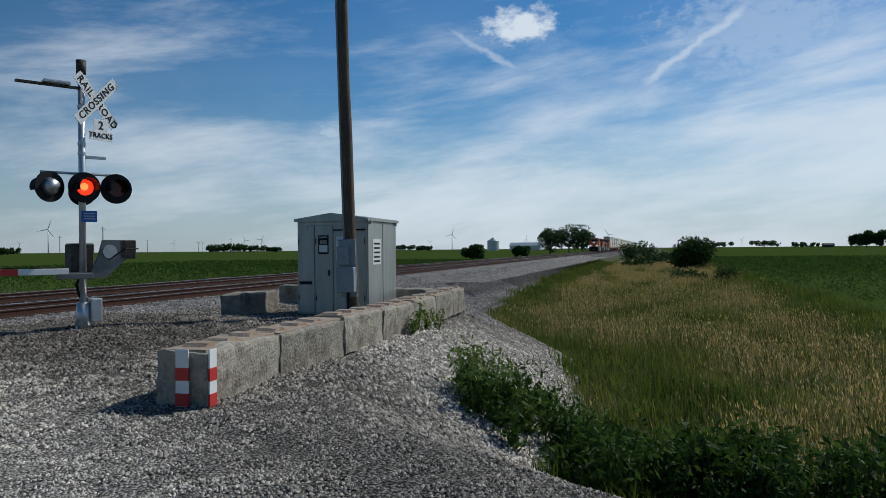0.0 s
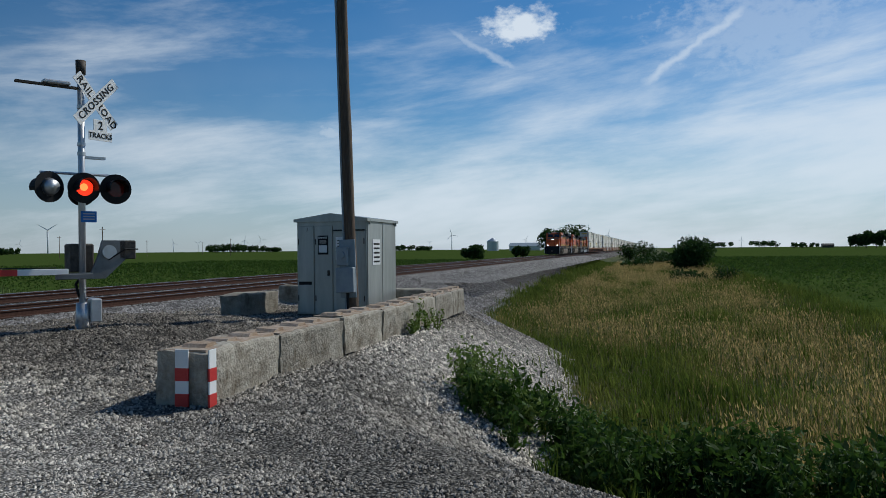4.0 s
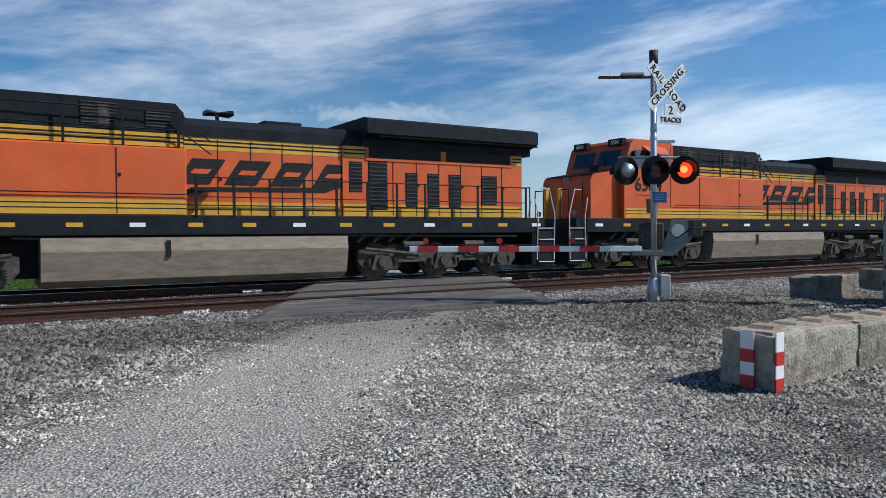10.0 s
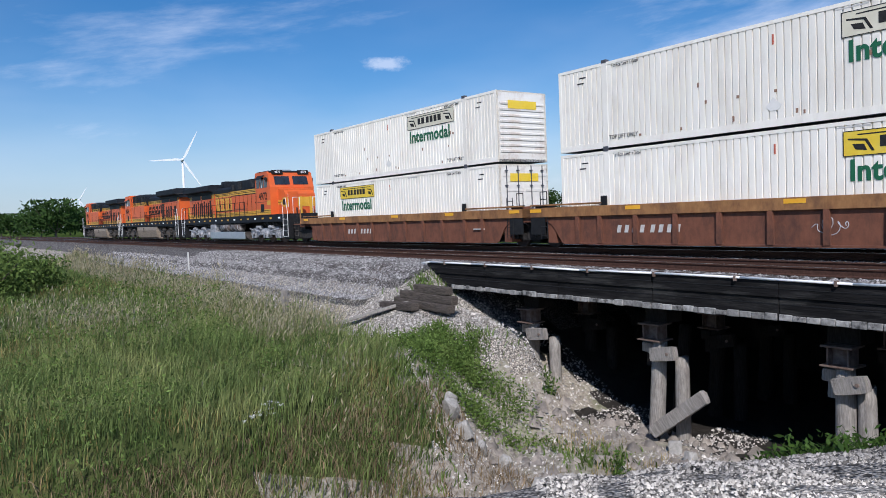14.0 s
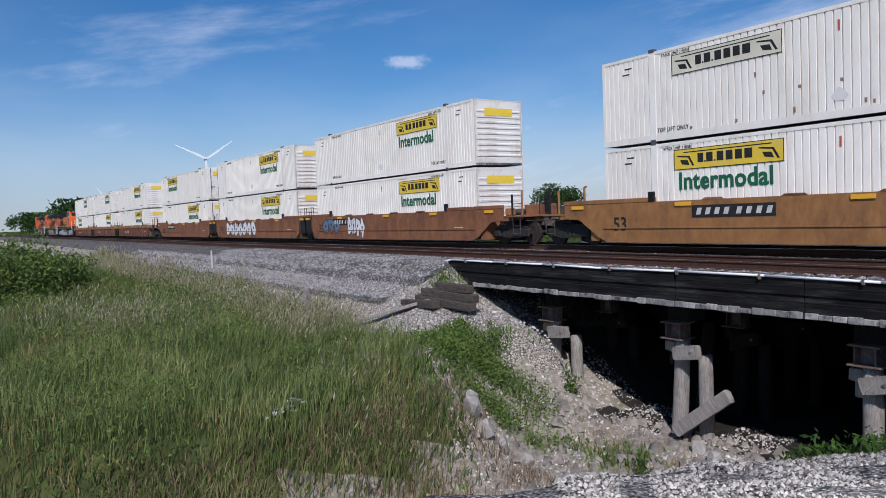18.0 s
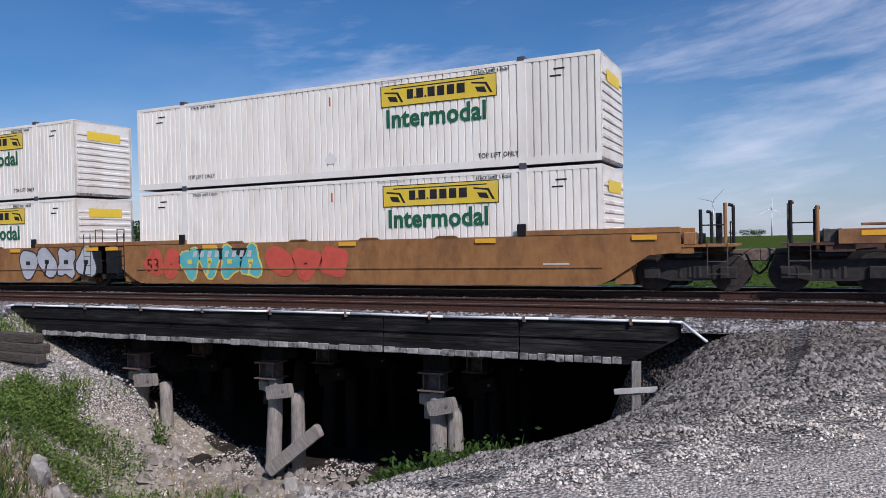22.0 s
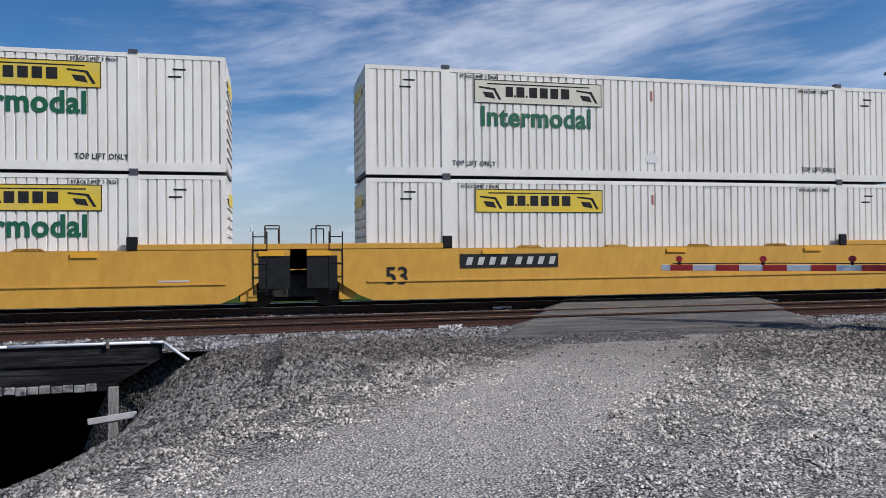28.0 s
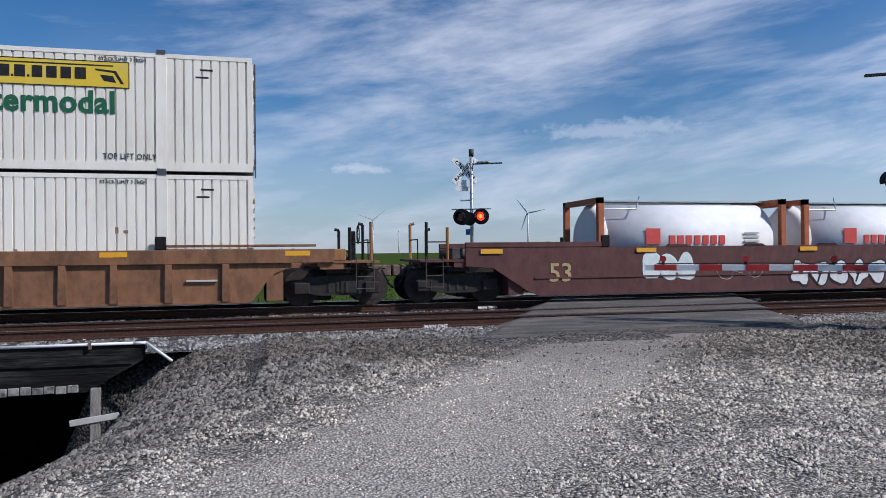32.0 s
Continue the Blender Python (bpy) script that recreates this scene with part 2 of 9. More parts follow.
    if bump:
        bp = nt.nodes.new("ShaderNodeBump")
        bp.inputs["Strength"].default_value, bp.inputs["Distance"].default_value = bump, 0.02
        n3 = nt.nodes.new("ShaderNodeTexNoise")
        n3.inputs["Scale"].default_value, n3.inputs["Detail"].default_value = bump_scale or scale * 3, 5
        nt.links.new(vec, n3.inputs["Vector"])
        nt.links.new(n3.outputs["Fac"], bp.inputs["Height"])
        if pebble:
            bp.invert = True
            nt.links.new(vo.outputs["Distance"], bp.inputs["Height"])
        nt.links.new(bp.outputs[0], p.inputs["Normal"])
    if emit:
        p.inputs["Emission Color"].default_value, p.inputs["Emission Strength"].default_value = (*emit, 1), strength
    return m


# wet creek mud, its colour taken near black for the deck's shade
SHADEMUD = mat("shade_dark_wet_mud", (0.018, 0.016, 0.014), (0.045, 0.04, 0.034), 0.55, scale=4, bump=0.6, spec=0.08)
# the shoulder is newer limestone; darker and browner towards the cabinet, dark ballast spill towards the bridge, a
# dusty wheel track between
DARKBROWN = (0.3, 0.954, 8.8, 10.8, (0.060, 0.050, 0.039), 0.66, 2.6)
DARKBAND = (0.85, -0.53, 4.6, (1.4, 3.0), (0.046, 0.042, 0.036), 0.58, 1.8)
SPILL = (0.738, -0.674, -4.2, -5.7, (0.045, 0.043, 0.041), 0.62, 1.0)
FRESH = (0.0, -1.0, -7.0, -5.0, (0.44, 0.41, 0.365), 0.5, 0.9)
DUST = (0.738, -0.674, -3.05, (0.7, 1.5), (0.58, 0.515, 0.43), 0.75, 0.9)
GRAVEL = mat("limestone_gravel", (0.22, 0.20, 0.17), (0.46, 0.425, 0.37), 0.95, scale=34, bump=1.0, stain=(0.30, 0.265, 0.215), stain_scale=0.35, stain_amt=0.4, zones=[DUST, SPILL, FRESH[:5] + (0.3, 0.9), DARKBROWN, DARKBAND], spec=0.06, pebble=36, late=[DUST[:4] + ((0.44, 0.405, 0.35), 0.5, 0.7)])
STONE = mat("crushed_stone", (0.32, 0.285, 0.235), (0.60, 0.55, 0.465), 0.9, scale=9, rand=0.85, zones=[DUST[:4] + ((0.57, 0.51, 0.43), 0.5, 0.9), SPILL[:4] + ((0.085, 0.082, 0.079), 0.72, 1.0), FRESH, DARKBROWN[:4] + ((0.095, 0.08, 0.064), 0.60, 2.6), DARKBAND[:4] + ((0.085, 0.076, 0.064), 0.52, 1.8)], spec=0.1)
BANKGRAVEL = mat("bank_limestone", (0.26, 0.23, 0.19), (0.56, 0.51, 0.43), 0.95, scale=30, bump=1.0, stain=(0.50, 0.43, 0.34), stain_scale=0.3, stain_amt=0.7, spec=0.06, pebble=30)
BANKSTONE = mat("bank_stone", (0.27, 0.25, 0.222), (0.53, 0.495, 0.445), 0.9, scale=9, rand=0.6, spec=0.1)
OLDTIE = mat("old_dark_tie", (0.045, 0.037, 0.031), (0.13, 0.11, 0.092), 0.95, scale=5, bump=1.0, stretch=(1, 7, 7), spec=0.1)
BALLASTSTONE = mat("ballast_stone", (0.17, 0.161, 0.153), (0.345, 0.331, 0.318), 0.9, scale=9, rand=0.7, spec=0.1)
BALLAST = mat("track_ballast", (0.105, 0.097, 0.090), (0.24, 0.226, 0.213), 0.95, scale=26, bump=1.0, spec=0.06, pebble=24, stain=(0.16, 0.11, 0.08), stain_scale=0.4, stain_amt=0.4)
ROADDUST = mat("packed_limestone_dust", (0.28, 0.255, 0.215), (0.41, 0.375, 0.32), 0.95, scale=22, bump=0.6, bump_scale=50, spec=0.08)
ASPHALT = mat("worn_asphalt", (0.080, 0.076, 0.070), (0.165, 0.156, 0.143), 0.9, scale=26, bump=0.8, stain=(0.28, 0.25, 0.21), stain_scale=0.9, stain_amt=0.75, stretch=(0.6, 1.6, 1), spec=0.08)
GRASSY = mat("grass_ground", (0.035, 0.055, 0.014), (0.085, 0.09, 0.032), 0.95, scale=1.2, bump=0.6, bump_scale=9, stain=(0.16, 0.125, 0.06), stain_scale=0.3, stain_amt=0.5, spec=0.08)
SOIL = mat("creek_soil_rubble", (0.18, 0.15, 0.117), (0.42, 0.375, 0.31), 0.95, scale=9, bump=1.0, bump_scale=14, stain=(0.12, 0.15, 0.06), stain_scale=0.5, stain_amt=0.6, spec=0.08)
FIELD = mat("soybean_field", (0.038, 0.066, 0.014), (0.074, 0.104, 0.026), 1.0, scale=2.2, bump=1.0, bump_scale=4, stain=(0.052, 0.074, 0.018), stain_scale=0.03, stain_amt=0.6, spec=0.0)
RAIL_SIDE = mat("rusty_rail_steel", (0.045, 0.024, 0.018), (0.095, 0.05, 0.036), 0.85, scale=20, bump=0.3, spec=0.1)
RAIL_TOP = mat("polished_rail_head", (0.45, 0.45, 0.46), (0.62, 0.62, 0.62), 0.25, 1.0, scale=8)
TIE = mat("weathered_wood_tie", (0.035, 0.028, 0.024), (0.09, 0.072, 0.06), 0.95, scale=8, bump=0.8, stretch=(6, 1, 6), rand=0.3, spec=0.08)
CONCRETE = mat("old_concrete", (0.26, 0.23, 0.18), (0.42, 0.38, 0.31), 0.95, scale=6, bump=1.0, bump_scale=26, stain=(0.13, 0.10, 0.065), stain_scale=2.3, stain_amt=0.85, rand=0.18)
RUSTCAP = mat("rust_stained_concrete", (0.30, 0.20, 0.12), (0.46, 0.38, 0.30), 0.95, scale=5, bump=0.8, bump_scale=22)
DECKCON = mat("tarred_bridge_concrete", (0.007, 0.007, 0.007), (0.018, 0.017, 0.017), 0.95, scale=4, bump=0.7, stain=(0.10, 0.097, 0.088), stain_scale=1.9, stain_amt=0.42, spec=0.08, stretch=(0.35, 1, 2.6))
DECKLIP = mat("pale_bridge_lip", (0.17, 0.165, 0.15), (0.38, 0.365, 0.34), 0.9, scale=7, bump=0.6, stain=(0.012, 0.012, 0.012), stain_scale=2.6, stain_amt=1.0, stretch=(2.0, 1, 1.6), rand=0.3)
WHITE = mat("white_paint", (0.72, 0.72, 0.70), (0.82, 0.82, 0.80), 0.6, scale=3)
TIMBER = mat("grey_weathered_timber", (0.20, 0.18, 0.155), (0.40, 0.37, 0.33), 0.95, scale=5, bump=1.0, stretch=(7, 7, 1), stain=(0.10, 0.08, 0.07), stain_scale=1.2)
# near-black copy of the timber: the shade under the deck as colour
SHADETIMBER = mat("shade_dark_timber", (0.014, 0.012, 0.011), (0.035, 0.031, 0.027), 0.95, scale=5, bump=0.8, stretch=(7, 7, 1), spec=0.08)
RUST = mat("rusted_steel", (0.10, 0.065, 0.05), (0.22, 0.17, 0.14), 0.85, scale=7, bump=0.3, spec=0.15)
CABINET = mat("brushed_cabinet_metal", (0.36, 0.375, 0.35), (0.50, 0.51, 0.48), 0.42, 0.55, scale=3, stretch=(1, 1, 0.15), bump=0.05, stain=(0.26, 0.26, 0.24), stain_scale=0.8, stain_amt=0.4)
GALV = mat("galvanised_aluminium", (0.42, 0.44, 0.45), (0.56, 0.58, 0.59), 0.38, 0.75, scale=2.5, bump=0.05)
GREYBOX = mat("grey_electrical_enamel", (0.26, 0.30, 0.32), (0.33, 0.37, 0.39), 0.5, 0.1, scale=4)
POLEWOOD = mat("utility_pole_wood", (0.085, 0.055, 0.038), (0.20, 0.145, 0.10), 0.95, scale=4, bump=0.9, stretch=(9, 9, 0.7), stain=(0.05, 0.04, 0.035), stain_scale=0.6)
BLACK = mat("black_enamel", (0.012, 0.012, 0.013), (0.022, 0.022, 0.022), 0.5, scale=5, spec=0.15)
SILVER = mat("aluminium_mast", (0.52, 0.52, 0.52), (0.66, 0.66, 0.66), 0.4, 0.6, scale=5)
SIGNWHITE = mat("reflective_white_sign", (0.82, 0.82, 0.80), (0.87, 0.87, 0.85), 0.45, scale=3)
RED = mat("reflective_red", (0.50, 0.03, 0.03), (0.60, 0.05, 0.04), 0.45, scale=4)
REDLENS = mat("dark_red_lens", (0.10, 0.004, 0.004), (0.14, 0.006, 0.006), 0.12, scale=4)
REDGLOW = mat("lit_red_lens", (0.8, 0.05, 0.02), (0.9, 0.08, 0.03), 0.3, scale=4, emit=(1.0, 0.035, 0.008), strength=2.2)
REDHOT = mat("lit_red_lens_core", (0.9, 0.3, 0.1), (0.95, 0.4, 0.15), 0.3, scale=4, emit=(1.0, 0.20, 0.04), strength=3.2)
BLUE = mat("blue_sign", (0.03, 0.16, 0.50), (0.04, 0.20, 0.56), 0.5, scale=4)
INK = mat("black_lettering", (0.02, 0.02, 0.02), (0.035, 0.035, 0.035), 0.7, scale=8, spec=0.1)
LAMPWHITE = mat("lit_headlight", (0.9, 0.9, 0.85), (0.95, 0.95, 0.9), 0.2, scale=4, emit=(1.0, 0.93, 0.8), strength=9.0)
ORANGE = mat("orange_loco_paint", (0.58, 0.095, 0.018), (0.68, 0.13, 0.028), 0.42, scale=1.2, stain=(0.32, 0.12, 0.05), stain_scale=0.9, stain_amt=0.35)
LOCOBLACK = mat("dark_loco_paint", (0.010, 0.012, 0.015), (0.022, 0.025, 0.03), 0.6, scale=2, spec=0.12)
LOCOYELLOW = mat("yellow_loco_stripe", (0.60, 0.32, 0.025), (0.70, 0.39, 0.04), 0.45, scale=2, stain=(0.35, 0.22, 0.06), stain_scale=1.3, stain_amt=0.3)
LOCOGREY = mat("grimy_truck_grey", (0.050, 0.043, 0.037), (0.13, 0.113, 0.096), 0.7, 0.2, scale=5, bump=0.3, stain=(0.05, 0.045, 0.04), stain_scale=2.2, stain_amt=0.8, spec=0.2)
LOCOSILVER = mat("bright_truck_silver", (0.28, 0.28, 0.285), (0.52, 0.52, 0.53), 0.5, 0.2, scale=7, stain=(0.035, 0.033, 0.03), stain_scale=1.6, stain_amt=0.95)
PEELED = mat("peeling_tank_paint", (0.075, 0.058, 0.048), (0.13, 0.10, 0.085), 0.6, 0.1, scale=3, stain=(0.50, 0.49, 0.47), stain_scale=1.5, stain_amt=0.9, bump=0.2)
TANKGREY = mat("dusty_fuel_tank", (0.22, 0.175, 0.13), (0.36, 0.29, 0.215), 0.6, 0.2, scale=2, stretch=(1, 1, 4), stain=(0.12, 0.10, 0.085), stain_scale=1.2)
CASTGREY = mat("cast_gate_aluminium", (0.15, 0.15, 0.148), (0.27, 0.27, 0.265), 0.5, 0.5, scale=6, stain=(0.07, 0.065, 0.06), stain_scale=3.0, stain_amt=0.7)
GLASSDARK = mat("dark_cab_glass", (0.015, 0.02, 0.025), (0.03, 0.035, 0.04), 0.08, scale=2, spec=0.8)
RAILWHITE = mat("white_handrail", (0.70, 0.70, 0.68), (0.78, 0.78, 0.76), 0.5, scale=6)
CONT = mat("white_container_paint", (0.83, 0.78, 0.675), (0.90, 0.86, 0.765), 0.5, scale=1.5, stretch=(1, 1, 0.35), stain=(0.56, 0.49, 0.41), stain_scale=1.3, stain_amt=0.30, rand=0.06)
CONTEND = mat("white_container_end", (0.70, 0.675, 0.615), (0.80, 0.775, 0.715), 0.55, scale=1.5, stain=(0.36, 0.22, 0.13), stain_scale=0.8, stain_amt=0.6, rand=0.06)
POSTDARK = mat("dark_corner_casting", (0.04, 0.045, 0.06), (0.09, 0.09, 0.10), 0.7, scale=6)
YELLOW = mat("yellow_logo_panel", (0.72, 0.50, 0.03), (0.80, 0.58, 0.05), 0.5, scale=2, stain=(0.55, 0.45, 0.2), stain_scale=0.9, stain_amt=0.35)
FADED = mat("faded_logo_panel", (0.62, 0.58, 0.44), (0.70, 0.66, 0.52), 0.6, scale=2)
GREENINK = mat("dark_green_lettering", (0.012, 0.10, 0.045), (0.02, 0.13, 0.06), 0.55, scale=3)
BAR = mat("weathered_lettering", (0.46, 0.44, 0.40), (0.60, 0.58, 0.54), 0.7, scale=6)

# ---- mesh helpers ----
def face_smooth(me, on=True):
    if on:
        me.polygons.foreach_set("use_smooth", [True] * len(me.polygons))
    return me


def mesh_of(name, bm, material, smooth=False):
    me = bpy.data.meshes.new(name)
    bm.normal_update()
    bm.to_mesh(me)
    bm.free()
    for m in material if isinstance(material, (list, tuple)) else [material]:
        me.materials.append(m)
    return face_smooth(me, smooth)


def part(name, bm, material, parent, label="", smooth=False):
    """Links a bmesh (or a finished mesh) as one mesh object under a thing or a part."""
    me = bm if isinstance(bm, bpy.types.Mesh) else mesh_of(name, bm, material, smooth)
    ob = new(name, me)
    ob.parent = parent
    if label:
        tagged(ob, label)
    return ob


def thing(name, label, category, group="", kind="", m=None):
    ob = new(name)
    ob.empty_display_size = 0.2
    tagged(ob, label, category, group, kind)
    if m is not None:
        ob.matrix_basis = m
    return ob


def B():
    return bmesh.new()


def box(bm, x0, x1, y0, y1, z0, z1, bevel=0.0):
    vs = [bm.verts.new((x, y, z)) for z in (z0, z1) for y in (y0, y1) for x in (x0, x1)]
    fs = [bm.faces.new([vs[i] for i in f]) for f in ((0, 2, 3, 1), (4, 5, 7, 6), (0, 1, 5, 4), (2, 6, 7, 3), (0, 4, 6, 2), (1, 3, 7, 5))]
    if bevel:
        es = list({e for f in fs for e in f.edges})
        bmesh.ops.bevel(bm, geom=es, offset=bevel, segments=1, affect="EDGES")
    return bm


def bx(x0, x1, y0, y1, z0, z1, bevel=0.0):
    return box(B(), x0, x1, y0, y1, z0, z1, bevel)


def cyl(bm, p, q, r, n=10, r2=None):
    """A closed round bar from p to q."""
    p, q = Vector(p), Vector(q)
    d = (q - p).normalized()
    u = d.cross(Vector((0, 0, 1)) if abs(d.z) < 0.9 else Vector((1, 0, 0))).normalized()
    v = d.cross(u)
    r2 = r if r2 is None else r2
    a = [bm.verts.new(p + (u * math.cos(k * 2 * math.pi / n) + v * math.sin(k * 2 * math.pi / n)) * r) for k in range(n)]
    b = [bm.verts.new(q + (u * math.cos(k * 2 * math.pi / n) + v * math.sin(k * 2 * math.pi / n)) * r2) for k in range(n)]
    for k in range(n):
        bm.faces.new((a[k], a[(k + 1) % n], b[(k + 1) % n], b[k]))
    bm.faces.new(a[::-1])
    bm.faces.new(b)
    return bm


def pipe(bm, pts, r, n=6):
    for p, q in zip(pts, pts[1:]):
        cyl(bm, p, q, r, n)
    return bm


def prism(bm, poly, y0, y1, axis="y"):
    """A polygon in x,z (or y,z for axis x, or x,y for axis z) pushed out between two values."""
    def at(a, b, c):
        return {"y": (a, c, b), "x": (c, a, b), "z": (a, b, c)}[axis]
    f = [bm.verts.new(at(a, b, y0)) for a, b in poly]
    g = [bm.verts.new(at(a, b, y1)) for a, b in poly]
    n = len(poly)
    for k in range(n):
        bm.faces.new((f[k], f[(k + 1) % n], g[(k + 1) % n], g[k]))
    bm.faces.new(f[::-1])
    bm.faces.new(g)
    bmesh.ops.recalc_face_normals(bm, faces=bm.faces[:])
    return bm


def disc(bm, c, d, r, depth, n=20):
    d = Vector(d).normalized()
    return cyl(bm, Vector(c), Vector(c) + d * depth, r, n)


TEXTS = {}


def lettering(body, size, material, spacing=1.0, thick=0.004, bold=0.0):
    """A mesh of the built-in font: x to the right, y up, centred."""
    key = (body, size, material.name, spacing, bold)
    if key not in TEXTS:
        cu = bpy.data.curves.new("lettering", "FONT")
        cu.body, cu.size, cu.extrude, cu.align_x, cu.align_y, cu.space_character = body, size, thick, "CENTER", "CENTER", spacing
        cu.resolution_u = 3
        cu.offset = bold * size
        ob = bpy.data.objects.new("lettering", cu)
        scene.collection.objects.link(ob)
        dg = bpy.context.evaluated_depsgraph_get()
        me = bpy.data.meshes.new_from_object(ob.evaluated_get(dg))
        me.materials.clear()
        me.materials.append(material)
        bpy.data.objects.remove(ob)
        TEXTS[key] = me
    return TEXTS[key]


def sign_text(name, body, size, material, parent, m, spacing=1.0, wide=1.0, bold=0.012):
    ob = new(name, lettering(body, size, material, spacing, 0.004, bold))
    ob.parent = parent
    ob.matrix_basis = m @ Matrix.Diagonal((wide, 1, 1, 1))
    return ob


def quick_mesh(name, verts, faces_n, idx, material):
    """A mesh from numpy arrays; all faces have the same number of corners."""
    me = bpy.data.meshes.new(name)
    nf = len(idx) // faces_n
    me.vertices.add(len(verts))
    me.vertices.foreach_set("co", np.asarray(verts, np.float32).ravel())
    me.loops.add(len(idx))
    me.loops.foreach_set("vertex_index", np.asarray(idx, np.int32))
    me.polygons.add(nf)
    me.polygons.foreach_set("loop_start", np.arange(0, nf * faces_n, faces_n, dtype=np.int32))
    for m in material if isinstance(material, (list, tuple)) else [material]:
        me.materials.append(m)
    me.update(calc_edges=True)
    return me


# ---- the lie of the land ----
RNG = np.random.default_rng(7)
NEAR_Y, FAR_Y = 15.55, 19.98
PLATEAU = [(-10, -14), (-7.5, -4), (-6, 1), (-5, 5), (-4.5, 9), (-4.5, 13.2), (21.5, 13.2), (21.5, 5.6), (13, 4.4),
           (8.5, 4.0), (6.6, 2.6), (5.2, 0.6), (3.0, -3), (0, -9), (-3, -15)]


EAST_EDGE = (4.6, 7.2, 9.4, 10.6, 11.4)      # where the ditch grass meets the stone at x = 20, 30, 54, 120, 236


def sstep(a, b, v):
    t = np.clip((v - a) / (b - a), 0, 1)
    return t * t * (3 - 2 * t)


def poly_dist(x, y, poly):
    """The distance outside a polygon (0 inside)."""
    x, y = np.asarray(x, float), np.asarray(y, float)
    best = np.full(x.shape, 1e9)
    inside = np.zeros(x.shape, bool)
    n = len(poly)
    for i in range(n):
        ax, ay = poly[i]
        bx_, by = poly[(i + 1) % n]
        ex, ey = bx_ - ax, by - ay
        t = np.clip(((x - ax) * ex + (y - ay) * ey) / (ex * ex + ey * ey), 0, 1)
        best = np.minimum(best, np.hypot(x - ax - t * ex, y - ay - t * ey))
        cross = ((ay > y) != (by > y)) & (x < (bx_ - ax) * (y - ay) / (by - ay + 1e-12) + ax)
        inside ^= cross
    return np.where(inside, 0.0, best)


def creek_x(y):
    return np.interp(y, (-14, -4, 1, 4, 8, 12), (-14, -10.5, -8.5, -7.9, -9.4, -10.8))


def west_bank(x, y):
    """The shoulder west of the road: a gentle fall to a gravel lip, then a steep drop to the creek."""
    k = (-14, -4, 1, 3.8, 5.2, 7, 9.7, 13.4)
    lip = np.interp(y, k, (-9, -6.5, -4.6, -3.75, -3.45, -2.95, -2.3, -2.6))
    low = np.interp(y, k, (-0.5, -0.5, -0.53, -0.55, -0.72, -0.88, -1.3, -2.1))
    top = np.interp(y, k, (-7, -4.5, -2.4, -1.2, -0.7, -0.3, 0.1, 0.2))
    fall = -0.2 + (low + 0.2) * np.clip((top - x) / (top - lip), 0, 1) ** np.interp(y, (8, 13), (1.35, 3.2))
    return np.maximum(np.where(x < lip, low - 0.95 * (lip - x), np.where(x > top, 9.0, fall)), -3.9)


def mound(x, y):
    """A gravel heap against the west end of the bridge."""
    top = np.interp(x, (-19, -18, -17, -15.6, -14.2, -13.2, -12), (-1.6, -1.25, -1.28, -1.48, -1.78, -2.9, -3.9))
    return top - 0.62 * np.maximum(0, 11.5 - y) - 1.6 * np.maximum(0, y - 12.5)


def land(x, y):
    x, y = np.asarray(x, float), np.asarray(y, float)
    strip = -1.9 + 0.6 * sstep(-5.0, -8.5, y)
    base = np.where(x > 0, strip, -1.9 + 0.4 * sstep(-6, -14, y))
    base = np.where(y > 18, -1.7 + 0.4 * sstep(26, 30, y), base)
    fade = sstep(60, 400, np.hypot(x, y))
    base = base * (1 - fade) - 1.3 * fade
    rise = 0.19 * sstep(5.0, 10.5, y) * sstep(16.5, 14.5, x)
    z = np.maximum(base, -0.28 + rise - 0.52 * poly_dist(x, y, PLATEAU))
    bank = -0.30 - np.where((x > 15) & (y < 17), 0.38, 0.55) * np.maximum(0, np.abs(y - 17.75) - 4.75)
    z = np.maximum(z, bank)
    off = np.abs(x - (7 + 0.555 * (y - 12)))
    far = np.where(y > 21, -0.1 - 1.1 * sstep(24, 70, y) - 0.4 * np.maximum(0, off - 3.0 - 4.6 * sstep(32, 27, y)), -9)
    z = np.maximum(z, far)
    dx = x - creek_x(y)
    side = np.where((dx < 0) & (y < 11), 0.85, 0.62)
    cut = -3.9 + side * np.maximum(0, np.abs(dx) - np.interp(y, (8, 12), (1.4, 2.5)))
    cut = np.where((dx > 0) & (y >= 13.4) & (y < 23), -3.9 + 2.6 * np.maximum(0, dx - 6.9), cut)
    cut = np.where((dx > 0) & (y < 13.4), np.where(x < 3, west_bank(x, y), 9.0), cut)
    z = np.where((y > -40) & (y < 60), np.minimum(z, cut), z)
    z = np.where((x > -19) & (x < -12), np.maximum(z, mound(x, y)), z)
    near = np.exp(-np.hypot(x, y) / 60)
    return z + near * (0.035 * wobble(x, y, 2.7) + 0.022 * wobble(x + 5, y, 5.3))


def wobble(x, y, f):
    return np.sin(x * f + 1.3 * np.sin(y * f * 0.7)) * np.cos(y * f * 1.1 + 1.7 * np.sin(x * f * 0.6))


def axis_points(lo, hi, step, reach):
    a = list(np.arange(lo, hi, step))
    s, v = step, hi
    while v < reach:
        a.append(v)
        s *= 1.14
        v += s
    a.append(reach)
    s, v = step, lo - step
    while v > -reach:
        a.insert(0, v)
        s *= 1.14
        v -= s
    a.insert(0, -reach)
    return np.array(a)


